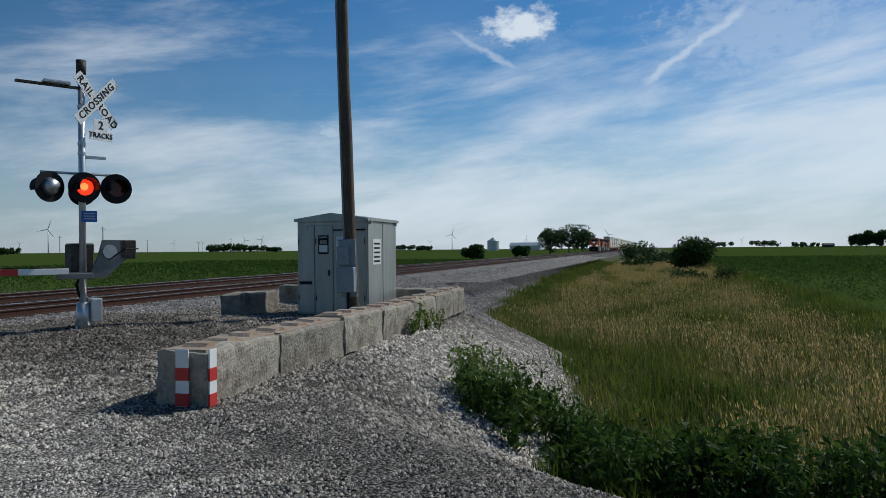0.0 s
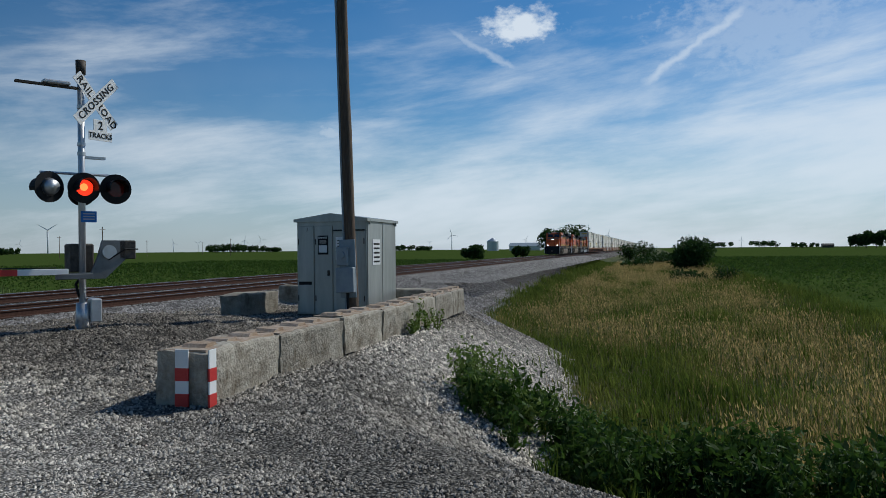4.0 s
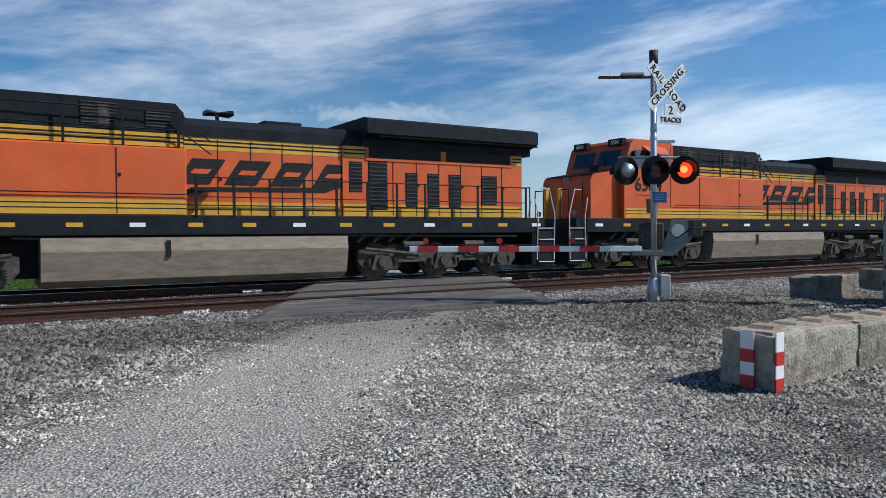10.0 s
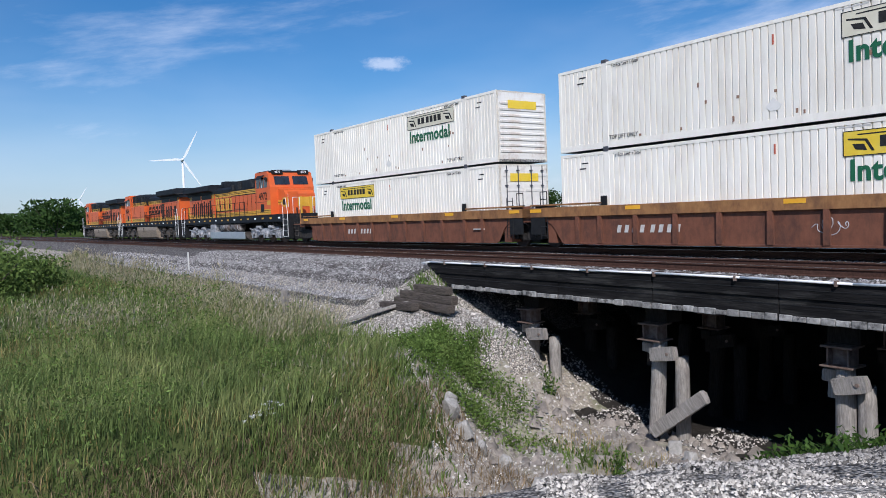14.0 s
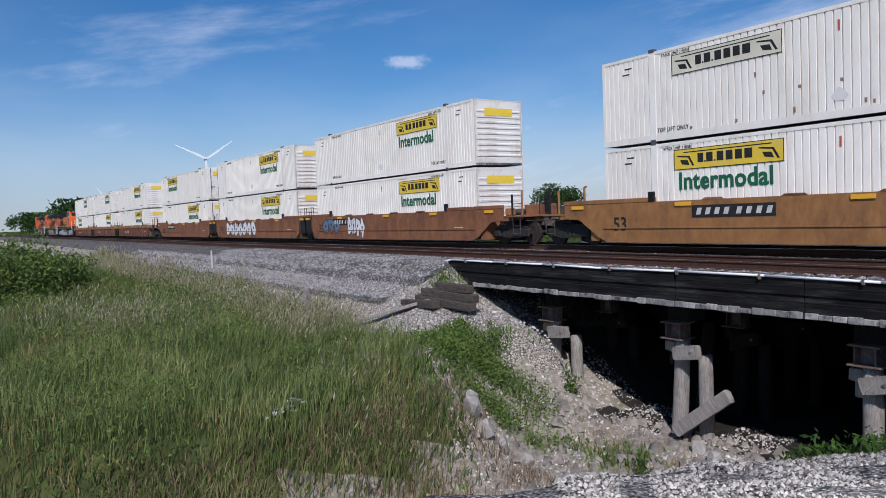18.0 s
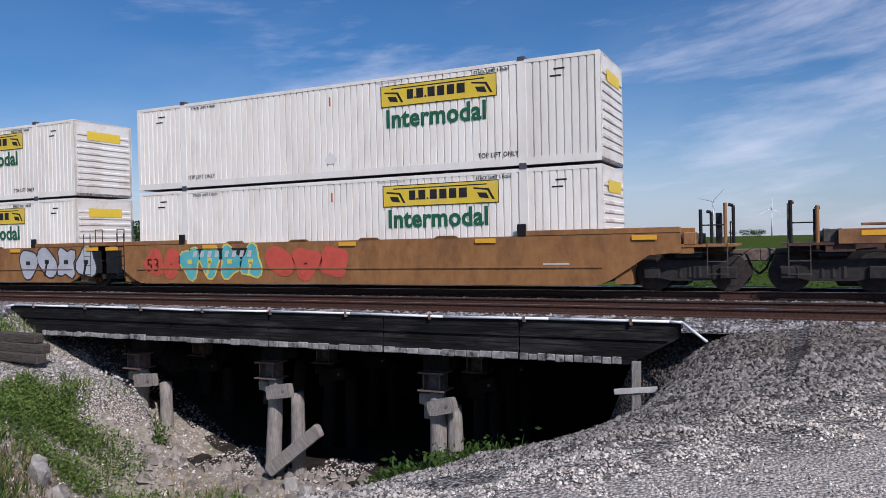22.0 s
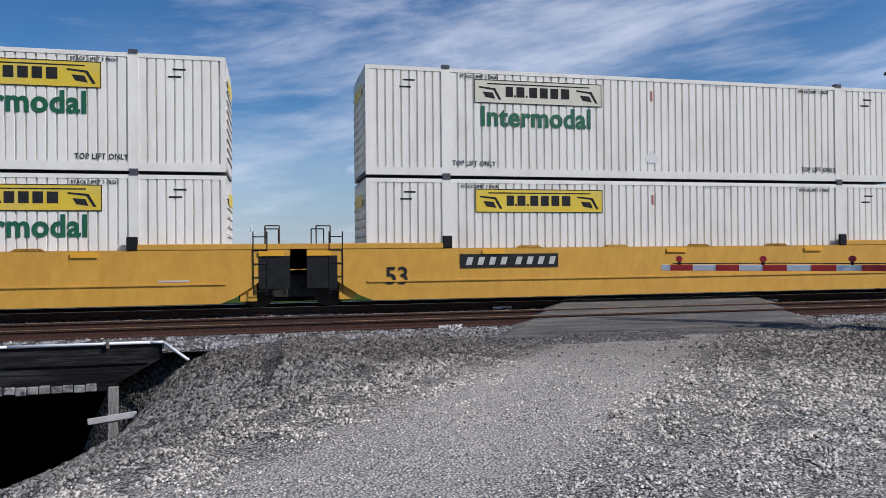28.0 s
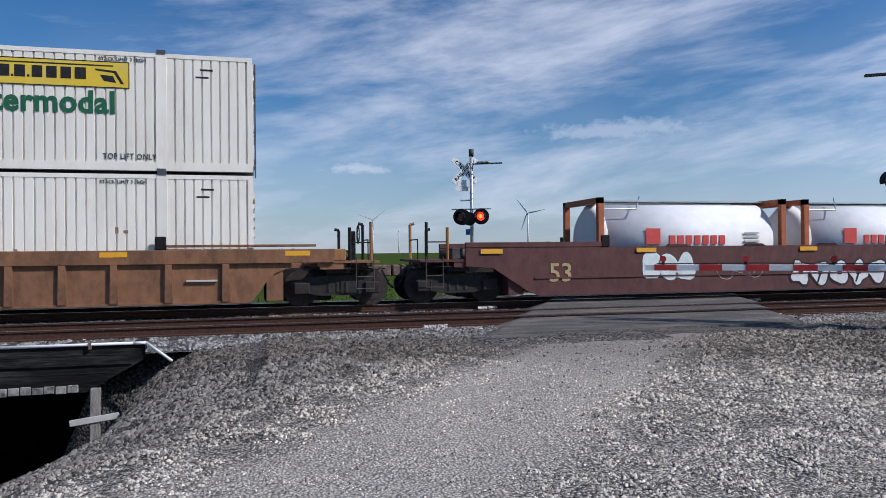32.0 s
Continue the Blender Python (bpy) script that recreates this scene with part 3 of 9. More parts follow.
def build_ground():
    gx, gy = axis_points(-34, 36, 0.36, 4300), axis_points(-14, 32, 0.36, 4300)
    X, Y = np.meshgrid(gx, gy)
    Z = land(X, Y)
    Z = Z + np.exp(-np.hypot(X, Y) / 60) * 0.005 * RNG.standard_normal(X.shape)
    nx, ny = len(gx), len(gy)
    i = (np.arange(ny - 1)[:, None] * nx + np.arange(nx - 1)[None, :]).ravel()
    idx = np.stack([i, i + 1, i + nx + 1, i + nx], 1).ravel()
    me = quick_mesh("ground", np.stack([X.ravel(), Y.ravel(), Z.ravel()], 1), 4, idx, [GRASSY, GRAVEL, SOIL, FIELD, BALLAST, SHADEMUD, BANKGRAVEL])
    cx, cy = (X[:-1, :-1] + X[1:, 1:]).ravel() / 2, (Y[:-1, :-1] + Y[1:, 1:]).ravel() / 2
    jx, jy = cx + 0.35 * wobble(cx, cy, 1.9), cy + 0.35 * wobble(cy, cx, 2.3)
    slot = np.zeros(len(cx), np.int32)
    slot[(jy < -7.6) & (jx > -2)] = 3
    slot[(jy < -22)] = 3
    slot[(jy > 27.5)] = 3
    out = poly_dist(jx, jy, PLATEAU)
    dxc = jx - creek_x(jy)
    slot[(np.abs(dxc) < 6.6) & (jy < 26) & (jy > -3)] = 2
    slot[(dxc < -2.6) & (jy < 8.2) & (np.abs(dxc) < 12)] = 0
    # ground under the deck: mud with the shade painted in
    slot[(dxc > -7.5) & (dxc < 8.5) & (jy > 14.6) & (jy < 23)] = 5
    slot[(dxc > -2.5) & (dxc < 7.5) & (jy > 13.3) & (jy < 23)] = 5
    slot[(out < 3.2) & (jx > 0)] = 1
    slot[(jx > 20) & (jy < 11) & (jy > np.interp(jx, (20, 30, 54, 120, 236), EAST_EDGE))] = 4
    lip = np.interp(jy, (-14, -4, 1, 3.8, 5.2, 7, 9.7, 13.4), (-9, -6.5, -4.6, -3.75, -3.45, -2.95, -2.3, -2.6))
    slot[(jx > lip - 0.9) & (jx <= 0.5) & (jy < 13.4) & (jy > -14)] = 1
    slot[(np.abs(jy - 17.75) < 6.9) & ((dxc < -5.5) | (dxc > 6))] = 4
    slot[(np.abs(jy - 17.75) < 8.2) & (dxc < -5) & (dxc > -30) & (slot == 0)] = 1
    slot[((slot == 1) | (slot == 4)) & (jx < -9) & (jy < 13.4)] = 6
    slot[(mound(jx, jy) > -2.6) & (jy < 13)] = 6
    me.polygons.foreach_set("material_index", slot)
    face_smooth(me)
    return tagged(new("ground", me), "gravel shoulders, ditch grass and crop fields reaching the horizon", "ground", kind="structure")


build_ground()


def build_road():
    """The unpaved road beyond the tracks, with slightly ragged edges."""
    ry = np.concatenate([np.arange(22.4, 60, 0.6), 60 * 1.035 ** np.arange(0, 84)])
    rx = np.array([-3.5, -3.1, -1.6, 0.0, 1.6, 3.1, 3.5])
    Y = np.repeat(ry[:, None], 7, 1)
    rag = 0.22 * np.sin(Y * 1.7) + 0.16 * np.sin(Y * 0.63 + 1)
    X = 7 + 0.555 * (Y - 12) + rx[None] * (0.66 + 0.75 * sstep(34, 23, Y)) + np.where(np.abs(rx)[None] > 3, rag * np.sign(rx)[None], 0)
    Z = land(X, Y) + 0.05 + np.where(np.abs(rx)[None] > 3.3, -0.12, 0.0)
    n = len(ry)
    i = (np.arange(n - 1)[:, None] * 7 + np.arange(6)[None, :]).ravel()
    me = face_smooth(quick_mesh("road", np.stack([X.ravel(), Y.ravel(), Z.ravel()], 1), 4, np.stack([i, i + 1, i + 8, i + 7], 1).ravel(), ROADDUST))
    return tagged(new("road", me), "pale unpaved limestone road running on beyond the tracks", "road", kind="structure")


build_road()

# ---- railway ----
def rail_mesh(x0, x1, yc):
    w, h = 0.037, 0.0
    prof = [(-0.075, -0.185), (0.075, -0.185), (0.075, -0.165), (0.012, -0.15), (0.012, -0.05), (w, -0.035), (w, h - 0.006),
            (-w, h - 0.006), (-w, -0.035), (-0.012, -0.05), (-0.012, -0.15), (-0.075, -0.165)]
    return prism(B(), [(yc + a, b) for a, b in prof], x0, x1, "x")


def build_track(yc, name):
    t = thing(name, "steel railway track on dark wooden ties and ballast", "railway track", kind="structure")
    for s in (-1, 1):
        r = part("rail", rail_mesh(-700, 1200, yc + s * 0.7535), RAIL_SIDE, t, "rust-brown steel rail")
        part("rail_head", bx(-700, 1200, yc + s * 0.7535 - 0.032, yc + s * 0.7535 + 0.032, -0.005, 0.0), RAIL_TOP, r, "bright polished running surface")
    tie = mesh_of("tie", bx(-0.115, 0.115, -1.3, 1.3, -0.34, -0.186, 0.012), TIE)
    for k in range(190):
        ob = new("tie", tie)
        ob.parent = t
        ob.matrix_basis = pose(-46 + k * 0.55, yc + random.uniform(-0.05, 0.05), random.uniform(-0.012, 0.0), 0, 0, random.uniform(-1, 1))
    return t


def build_ballast():
    """The stone bed: full banks beside the bridge, a flat bed over it."""
    gx = np.unique(np.concatenate([np.arange(-60, 60, 0.5), np.array([-4300, -2000, -900, -400, -250, -150, -100, -80, 80, 100, 150, 250, 400, 900, 2000, 4300])]))
    gy = np.array([11.8, 12.1, 12.55, 12.95, 13.3, 13.8, 14.3, 14.8, 15.55, 16.3, 17.0, 17.75, 18.5, 19.2, 19.98, 20.7, 21.4, 22.0, 22.5, 22.9, 23.4, 23.8])
    gz = np.array([-1.15, -0.66, -0.42, -0.25, -0.235, -0.22, -0.20, -0.22, -0.24, -0.22, -0.22, -0.24, -0.22, -0.22, -0.24, -0.22, -0.20, -0.21, -0.25, -0.42, -0.7, -1.2])
    X, Y = np.meshgrid(gx, gy)
    Z = np.repeat(gz[:, None], len(gx), 1) + 0.018 * RNG.standard_normal(X.shape) + 0.012 * wobble(X, Y, 3.1)
    ridge = (np.abs(X - (7 + 0.555 * (Y - 12))) > 6.0) & (Y > 21.8) & (Y < 22.8)
    Z = np.where(ridge, Z + 0.15, Z)
    over = (X > -19.4) & (X < 1.1)
    Y = np.where(over & (Y < 13.0), 13.02, np.where(over & (Y > 22.6), 22.6, Y))
    Z = np.where(over & (Y <= 13.02), -0.27, Z)
    nx, ny = len(gx), len(gy)
    i = (np.arange(ny - 1)[:, None] * nx + np.arange(nx - 1)[None, :]).ravel()
    idx = np.stack([i, i + 1, i + nx + 1, i + nx], 1).ravel()
    me = quick_mesh("ballast_bed", np.stack([X.ravel(), Y.ravel(), Z.ravel()], 1), 4, idx, BALLAST)
    return tagged(new("ballast_bed", me), "grey crushed-stone ballast bed under two tracks", "ballast", kind="structure")


build_ballast()
build_track(NEAR_Y, "railway_track")
build_track(FAR_Y, "railway_track")


def build_crossing():
    """The asphalt between and beside the rails; the road runs askew to the tracks."""
    def skew(x0, x1, y0, y1, z0, z1):
        k = 0.555
        m = B()
        lo, hi = [], []
        for x, y, e in ((x0, y0, -0.9), (x1, y0, 0.9), (x1, y1, 0.9), (x0, y1, -0.9)):
            hi.append(m.verts.new((x + k * (y - 12), y, z1)))
            lo.append(m.verts.new((x + e + k * (y - 12), y, min(z0, -0.27))))
        for j in range(4):
            m.faces.new((lo[j], lo[(j + 1) % 4], hi[(j + 1) % 4], hi[j]))
        m.faces.new(lo[::-1])
        m.faces.new(hi)
        return m
    c = thing("grade_crossing", "patched dark asphalt level crossing over two tracks", "level crossing", kind="structure")
    r = 0.7535
    cuts = [12.1, NEAR_Y - r - 0.07, NEAR_Y - r + 0.11, NEAR_Y + r - 0.11, NEAR_Y + r + 0.07, FAR_Y - r - 0.07, FAR_Y - r + 0.11, FAR_Y + r - 0.11, FAR_Y + r + 0.07, 22.6]
    for a, b in zip(cuts[::2], cuts[1::2]):
        part("asphalt_panel", skew(3.9, 9.9, a, b, -0.27, -0.05 if a < 12.5 or b > 22 else -0.03), ASPHALT, c)
    part("asphalt_apron", prism(B(), [(3.5, 11.9), (4.4, 11.72), (5.2, 11.8), (6.3, 11.62), (7.4, 11.78), (8.4, 11.66), (9.3, 11.74), (10.0, 12.09), (3.6, 12.09)], -0.45, -0.085, "z"), ASPHALT, c, "feathered edge of thin asphalt")
    for y in (NEAR_Y, FAR_Y):
        for s in (-1, 1):
            part("flange_gap", skew(3.7, 10.1, y + s * r + (0.045 if s < 0 else -0.105), y + s * r + (0.105 if s < 0 else -0.045), -0.4, -0.05), BLACK, c)
    for y, x in ((14.45, 3.5), (14.35, 11.3), (18.9, 6.0), (18.9, 14.2)):
        pl = tagged(part("track_marker", bx(-0.27, 0.27, -0.012, 0.012, -0.03, 0.08, 0.003), RAIL_SIDE, c), "small dark track-name plate with white letters")
        pl.matrix_basis = pose(x, y, -0.17, -20)
        sign_text("lettering", "MAIN ONE" if y < 16 else "MAIN TWO", 0.10, SIGNWHITE, pl, pose(0, -0.014, 0.025, 90))
    return c


build_crossing()


# ---- the short trestle bridge ----
def worn_timber(a, b_, c, seed):
    """A squared timber of half sizes a, b, c with rounded, chipped edges."""
    m = box(B(), -a, a, -b_, b_, -c, c)
    bmesh.ops.subdivide_edges(m, edges=m.edges[:], cuts=3, use_grid_fill=True)
    for v in m.verts:
        on = (abs(v.co.x) > a - 0.001) + (abs(v.co.y) > b_ - 0.001) + (abs(v.co.z) > c - 0.001)
        if on >= 2:
            v.co *= 0.965 if on == 2 else 0.93
        v.co += noise.noise_vector(v.co * 6 + Vector((seed * 3.1, 0, seed))) * 0.018
    return m


def pile_mesh(p, q, r, seed):
    """A round timber pile with a taper, checks and a worn head."""
    m = B()
    p, q = Vector(p), Vector(q)
    rings = []
    for k in range(9):
        f = k / 8
        c = p.lerp(q, f)
        rr = r * (0.90 + 0.16 * f)
        ring = []
        for j in range(14):
            a = j * 2 * math.pi / 14
            w = rr * (1 + 0.07 * noise.noise(Vector((math.cos(a) * 1.8 + seed, math.sin(a) * 1.8, f * 2.2 + seed))))
            ring.append(m.verts.new(c + Vector((w * math.cos(a), w * math.sin(a), 0.03 * math.sin(a * 2 + seed) if k == 0 else 0))))
        rings.append(ring)
    for lo_, hi_ in zip(rings, rings[1:]):
        for j in range(14):
            m.faces.new((lo_[j], hi_[j], hi_[(j + 1) % 14], lo_[(j + 1) % 14]))
    m.faces.new(rings[0])
    return m


def build_bridge():
    b = thing("railway_bridge", "low black concrete-deck railway bridge on timber pile bents", "bridge", kind="structure")
    x0, x1 = -19.2, -1.75
    n = 6
    for k in range(n):
        a, c = x0 + (x1 - x0) * k / n, x0 + (x1 - x0) * (k + 1) / n - 0.025
        lo = -0.86
        if k == n - 1:
            poly = [(a, -0.12), (c, -0.12), (c, -0.35), (c - 0.9, lo), (a, lo)]
        elif k == 0:
            poly = [(a, -0.12), (c, -0.12), (c, lo), (a + 1.2, lo), (a, -0.2)]
        else:
            poly = [(a, -0.12), (c, -0.12), (c, lo), (a, lo)]
        fb = part("fascia_beam", prism(B(), poly, 13.0, 13.25), DECKCON, b, "tar-blackened fascia beam")
        la, lc = (a + 1.3 if k == 0 else a), (c - 1.0 if k == n - 1 else c)
        z = -0.86
        for j in range(11):
            p, q = la + (lc - la) * j / 11, la + (lc - la) * (j + 1) / 11
            part("bottom_lip", bx(p, q - random.uniform(0.006, 0.02), 12.955 + random.uniform(0, 0.012), 13.24, z + random.uniform(-0.012, 0.012), z + random.uniform(0.10, 0.135), 0.01), DECKLIP, fb, "chipped pale plank end")
        part("ledge", bx(a + (0.5 if k == 0 else 0), c - (0.2 if k == n - 1 else 0), 12.965, 13.0, -0.42, -0.38), DECKCON, fb)
        for zz in (-0.27, -0.56):
            part("plank_groove", bx(a + (0.9 if k == 0 else 0), c - (0.55 if k == n - 1 else 0), 12.994, 13.0, zz, zz + 0.018), BLACK, fb)
    part("deck_slab", bx(x0 + 1.2, x1 - 0.9, 13.25, 22.6, -0.84, -0.30), DECKCON, b)
    # added wall on the unseen far side, keeps the space under the deck dark
    part("bulkhead", bx(x0 + 0.3, x1 - 0.4, 22.3, 22.5, -4.6, -0.5), SHADETIMBER, b, "added near-black wall that keeps light out behind the bents")
    part("far_fascia", bx(x0, x1, 22.6, 22.85, -0.86, -0.12), DECKCON, b)
    m = B()
    pipe(m, [(x0 - 0.25, 12.97, -0.16), (x0 + 0.2, 12.97, -0.095)] + [(x0 + 0.2 + k * (x1 - x0 - 0.4) / 8, 12.97, -0.095 + random.uniform(-0.012, 0.012)) for k in range(1, 9)] + [(x1, 12.96, -0.09), (x1 + 0.42, 12.72, -0.37)], 0.024, 8)
    cp = part("edge_pipe", m, WHITE, b, "white painted pipe along the deck edge", True)
    for k in range(9):
        x = x0 + 1 + k * 1.95
        part("pipe_clamp", bx(x - 0.02, x + 0.02, 12.925, 13.02, -0.16, -0.055), RUST, cp)
    # pile bents, each with steel stubs on short timber caps and paired piles
    # (x, main pile top and foot, second pile top and foot, waler centre and half length, waler tilt)
    BENTS = ((-6.80, 0.06, 0.05, 0.37, 0.42, 0.27, 0.31, -14), (-11.05, 0.14, -0.05, 0.64, 0.66, 0.42, 0.34, -9), (-15.29, 0.14, -0.02, 0.80, 0.84, 0.50, 0.36, -5))
    for k, (x, pa, pb, qa, qb, wc, wl, tilt_) in enumerate(BENTS):
        for row, y in enumerate((13.75, 16.0, 18.2)):
            bent = part("pile_bent", B(), TIMBER, b)
            bent.matrix_basis = pose(x, y, -0.33)
            # rows behind the front one get the timber with shade in its colour
            wood = TIMBER if row == 0 else SHADETIMBER
            st = part("steel_stub", bx(-0.17, 0.17, -0.02, 0.02, -1.355, -1.03), RUST, bent, "rusty welded steel bearing stub")
            for u in (-1, 1):
                part("stub_flange", bx(*sorted((u * 0.17, u * 0.20)), -0.19, 0.19, -1.355, -1.03), RUST, st)
            part("top_plate", bx(-0.29, 0.29, -0.25, 0.25, -1.03, -0.99, 0.006), RUST, st)
            part("base_plate", bx(-0.30, 0.30, -0.26, 0.26, -1.39, -1.355, 0.006), RUST, st)
            part("deck_corbel", bx(-0.3, 0.3, 0.05, 0.6, -0.985, -0.50), SHADETIMBER, bent)
            c1 = part("timber_waler", worn_timber(wl, 0.09, 0.155, k + row), wood, bent, "short tilted timber waler bolted across two piles")
            c1.matrix_basis = pose(wc, -0.25, -1.63 - 0.03 * (k == 0), 0, tilt_, 0)
            part("waler_bolt", disc(B(), (wl * 0.5, -0.09, 0.0), (0, -1, 0), 0.035, 0.03, 8), RUST, c1)
            part("side_block", worn_timber(0.14, 0.13, 0.12, k + 7), wood, bent, "split end of a cross timber").matrix_basis = pose(-0.26, 0.14, -1.60, 0, 6, 0)
            part("side_block", worn_timber(0.10, 0.10, 0.16, k + 9), SHADETIMBER if k else wood, bent).matrix_basis = pose(-0.22, 0.18, -1.88)
            for p, q, yy, r, top in ((pa, pb, 0.0, 0.185, -1.40), (qa, qb, 0.12, 0.17, -1.72)):
                part("timber_pile", pile_mesh((p, yy, top), (q, yy - 0.03, -4.4), r, k * 5 + row), wood, bent, "weathered round timber pile", True)
            if row == 0 and k == 1:
                part("timber_pile", pile_mesh((-0.12, 1.3, -1.2), (-0.42, 1.2, -4.4), 0.16, 3), SHADETIMBER, bent, "timber pile behind, darkened as if in shade", True)
    fallen = part("fallen_brace", worn_timber(0.86, 0.10, 0.15, 12), TIMBER, b, "fallen grey timber brace leaning on a bent")
    fallen.matrix_basis = pose(-10.1, 13.3, -3.20, 0, -38, 4)
    for x, s in ((-19.9, 1), (-1.2, -1)):
        part("abutment_wall", bx(min(x, x + s * 1.2), max(x, x + s * 1.2), 13.7, 22.5, -3.2, -0.86), SHADETIMBER, b, "timber abutment, darkened as if in shade")
    return b


build_bridge()


def build_lumber():
    for k, (x, y, z, L, rz, ry) in enumerate(((-16.95, 11.62, -0.72, 1.5, 3, 1), (-17.1, 11.55, -0.93, 2.3, 5, 2), (-17.2, 11.45, -1.14, 2.6, 2, 2), (-18.1, 11.2, -1.22, 2.0, -4, -3), (-18.78, 10.62, -1.44, 2.9, 38.8, -15.4))):
        h = 0.11 if k < 4 else 0.05
        o = new("old_tie" if k < 4 else "loose_plank", mesh_of("old_tie", bx(-L / 2, L / 2, -0.13, 0.13, -h, h, 0.02), OLDTIE if k < 4 else TIMBER))
        o.matrix_basis = pose(x, y, z, 0, ry, rz)
        tagged(o, "old dark railway tie stacked on the stone bank beside the bridge" if k < 4 else "long grey plank lying on the stone bank beside the bridge", "timber", "old timbers on the bank")
    c = thing("wooden_stake", "leaning white-topped wooden stake with a pale crosspiece at the bridge corner", "stake")
    c.matrix_basis = pose(-2.52, 12.85, -1.95, 0, 1)
    part("post", bx(-0.075, 0.075, -0.05, 0.05, -0.4, 1.18, 0.01), TIMBER, c)
    o = part("crosspiece", bx(-0.37, 0.37, -0.075, -0.05, -0.05, 0.05, 0.006), BAR, c, "pale weathered board")
    o.matrix_basis = pose(0.0, 0, 0.69, 0, -8)
    m = thing("marker_post", "thin pale trackside marker post on the ballast bank", "marker post", m=pose(-39.6, 11.6, -0.95))
    part("post", bx(-0.06, 0.06, -0.03, 0.03, -0.2, 0.85, 0.008), BAR, m)
    m = thing("wooden_stake", "short weathered wooden stake in the grass below the track", "stake", m=pose(-23.4, 10.0, -1.9, 3, 2, 20))
    part("post", worn_timber(0.09, 0.08, 0.55, 4), TIMBER, m).matrix_basis = pose(0, 0, 0.4)


build_lumber()


# ---- concrete block wall, cabinet, pole ----
def block_mesh(L, seed):
    m = B()
    box(m, 0, L, -0.305, 0.305, 0, 0.6)
    bmesh.ops.subdivide_edges(m, edges=m.edges[:], cuts=11, use_grid_fill=True)
    for v in m.verts:
        n = noise.noise_vector(v.co * 2.7 + Vector((seed * 7, 0, 0))) * 0.030 + noise.noise_vector(v.co * 9 + Vector((0, seed, 3))) * 0.016
        edge = sum((v.co.x < 0.01 or v.co.x > L - 0.01, abs(v.co.y) > 0.3, v.co.z > 0.59))
        if edge >= 2:
            v.co.z -= 0.02 if v.co.z > 0.59 else 0
            v.co.y *= 0.965
        v.co += n
    return m


def build_wall():
    pts = [(6.75, 4.82, 5, 1.83, 0.0), (8.60, 4.96, 0, 2.02, -0.02), (10.64, 4.95, 1, 1.76, 0.015), (12.42, 4.98, 1, 1.80, -0.015), (14.24, 5.0, 2.5, 1.78, 0.01), (16.05, 5.07, 3, 1.78, -0.01), (17.85, 5.18, 3, 1.5, 0.0)]
    for k, (x, y, rz, L, dz) in enumerate(pts):
        w = thing("concrete_block", "rough weathered concrete barrier block with a rust-stained top on gravel" if k else "end concrete barrier block with red and white hazard strips", "concrete block", "block wall beside the cabinet", m=pose(x, y, -0.30 + dz, (0, 1.5, -1, 1, 0, -1, 0)[k], (0.4, -0.5, 0.6, -0.4, 0.5, 0, 0)[k], rz))
        part("block", block_mesh(L, k + 1), CONCRETE, w)
        m = B()
        for j in range(3):
            u = 0.3 + j * 0.55 + random.uniform(-0.1, 0.1)
            prism(m, [(u - 0.16, 0.59), (u + 0.16, 0.59), (u + 0.09, 0.65), (u - 0.09, 0.645)], -0.14, 0.14)
        box(m, 0.05, L - 0.05, -0.25, 0.25, 0.575, 0.607)
        part("top_key", m, RUSTCAP, w, "rust-stained casting keys")
        if k == 0:
            for n, (px, py, rr) in enumerate(((-0.03, -0.02, 0), (0.03, -0.335, 90))):
                st = part("hazard_strip", bx(-0.008, 0.008, -0.075, 0.075, 0.0, 0.62, 0.002), SIGNWHITE, w, "red and white hazard strip")
                st.matrix_basis = pose(px, py, 0.0, 0, 0, rr)
                for z in (0.02, 0.29):
                    part("red_band", bx(-0.0115, 0.0115, -0.076, 0.076, z, z + 0.135), RED, st)
    for k, (x, y, rz) in enumerate(((19.3, 5.9, 80), (18.0, 10.1, 178), (21.0, 9.4, 95))):
        w = thing("concrete_block", "plain weathered concrete block behind the cabinet", "concrete block", "block wall beside the cabinet", m=pose(x, y, -0.32, 0, 0, rz))
        part("block", block_mesh(1.8, k + 20), CONCRETE, w)


build_wall()


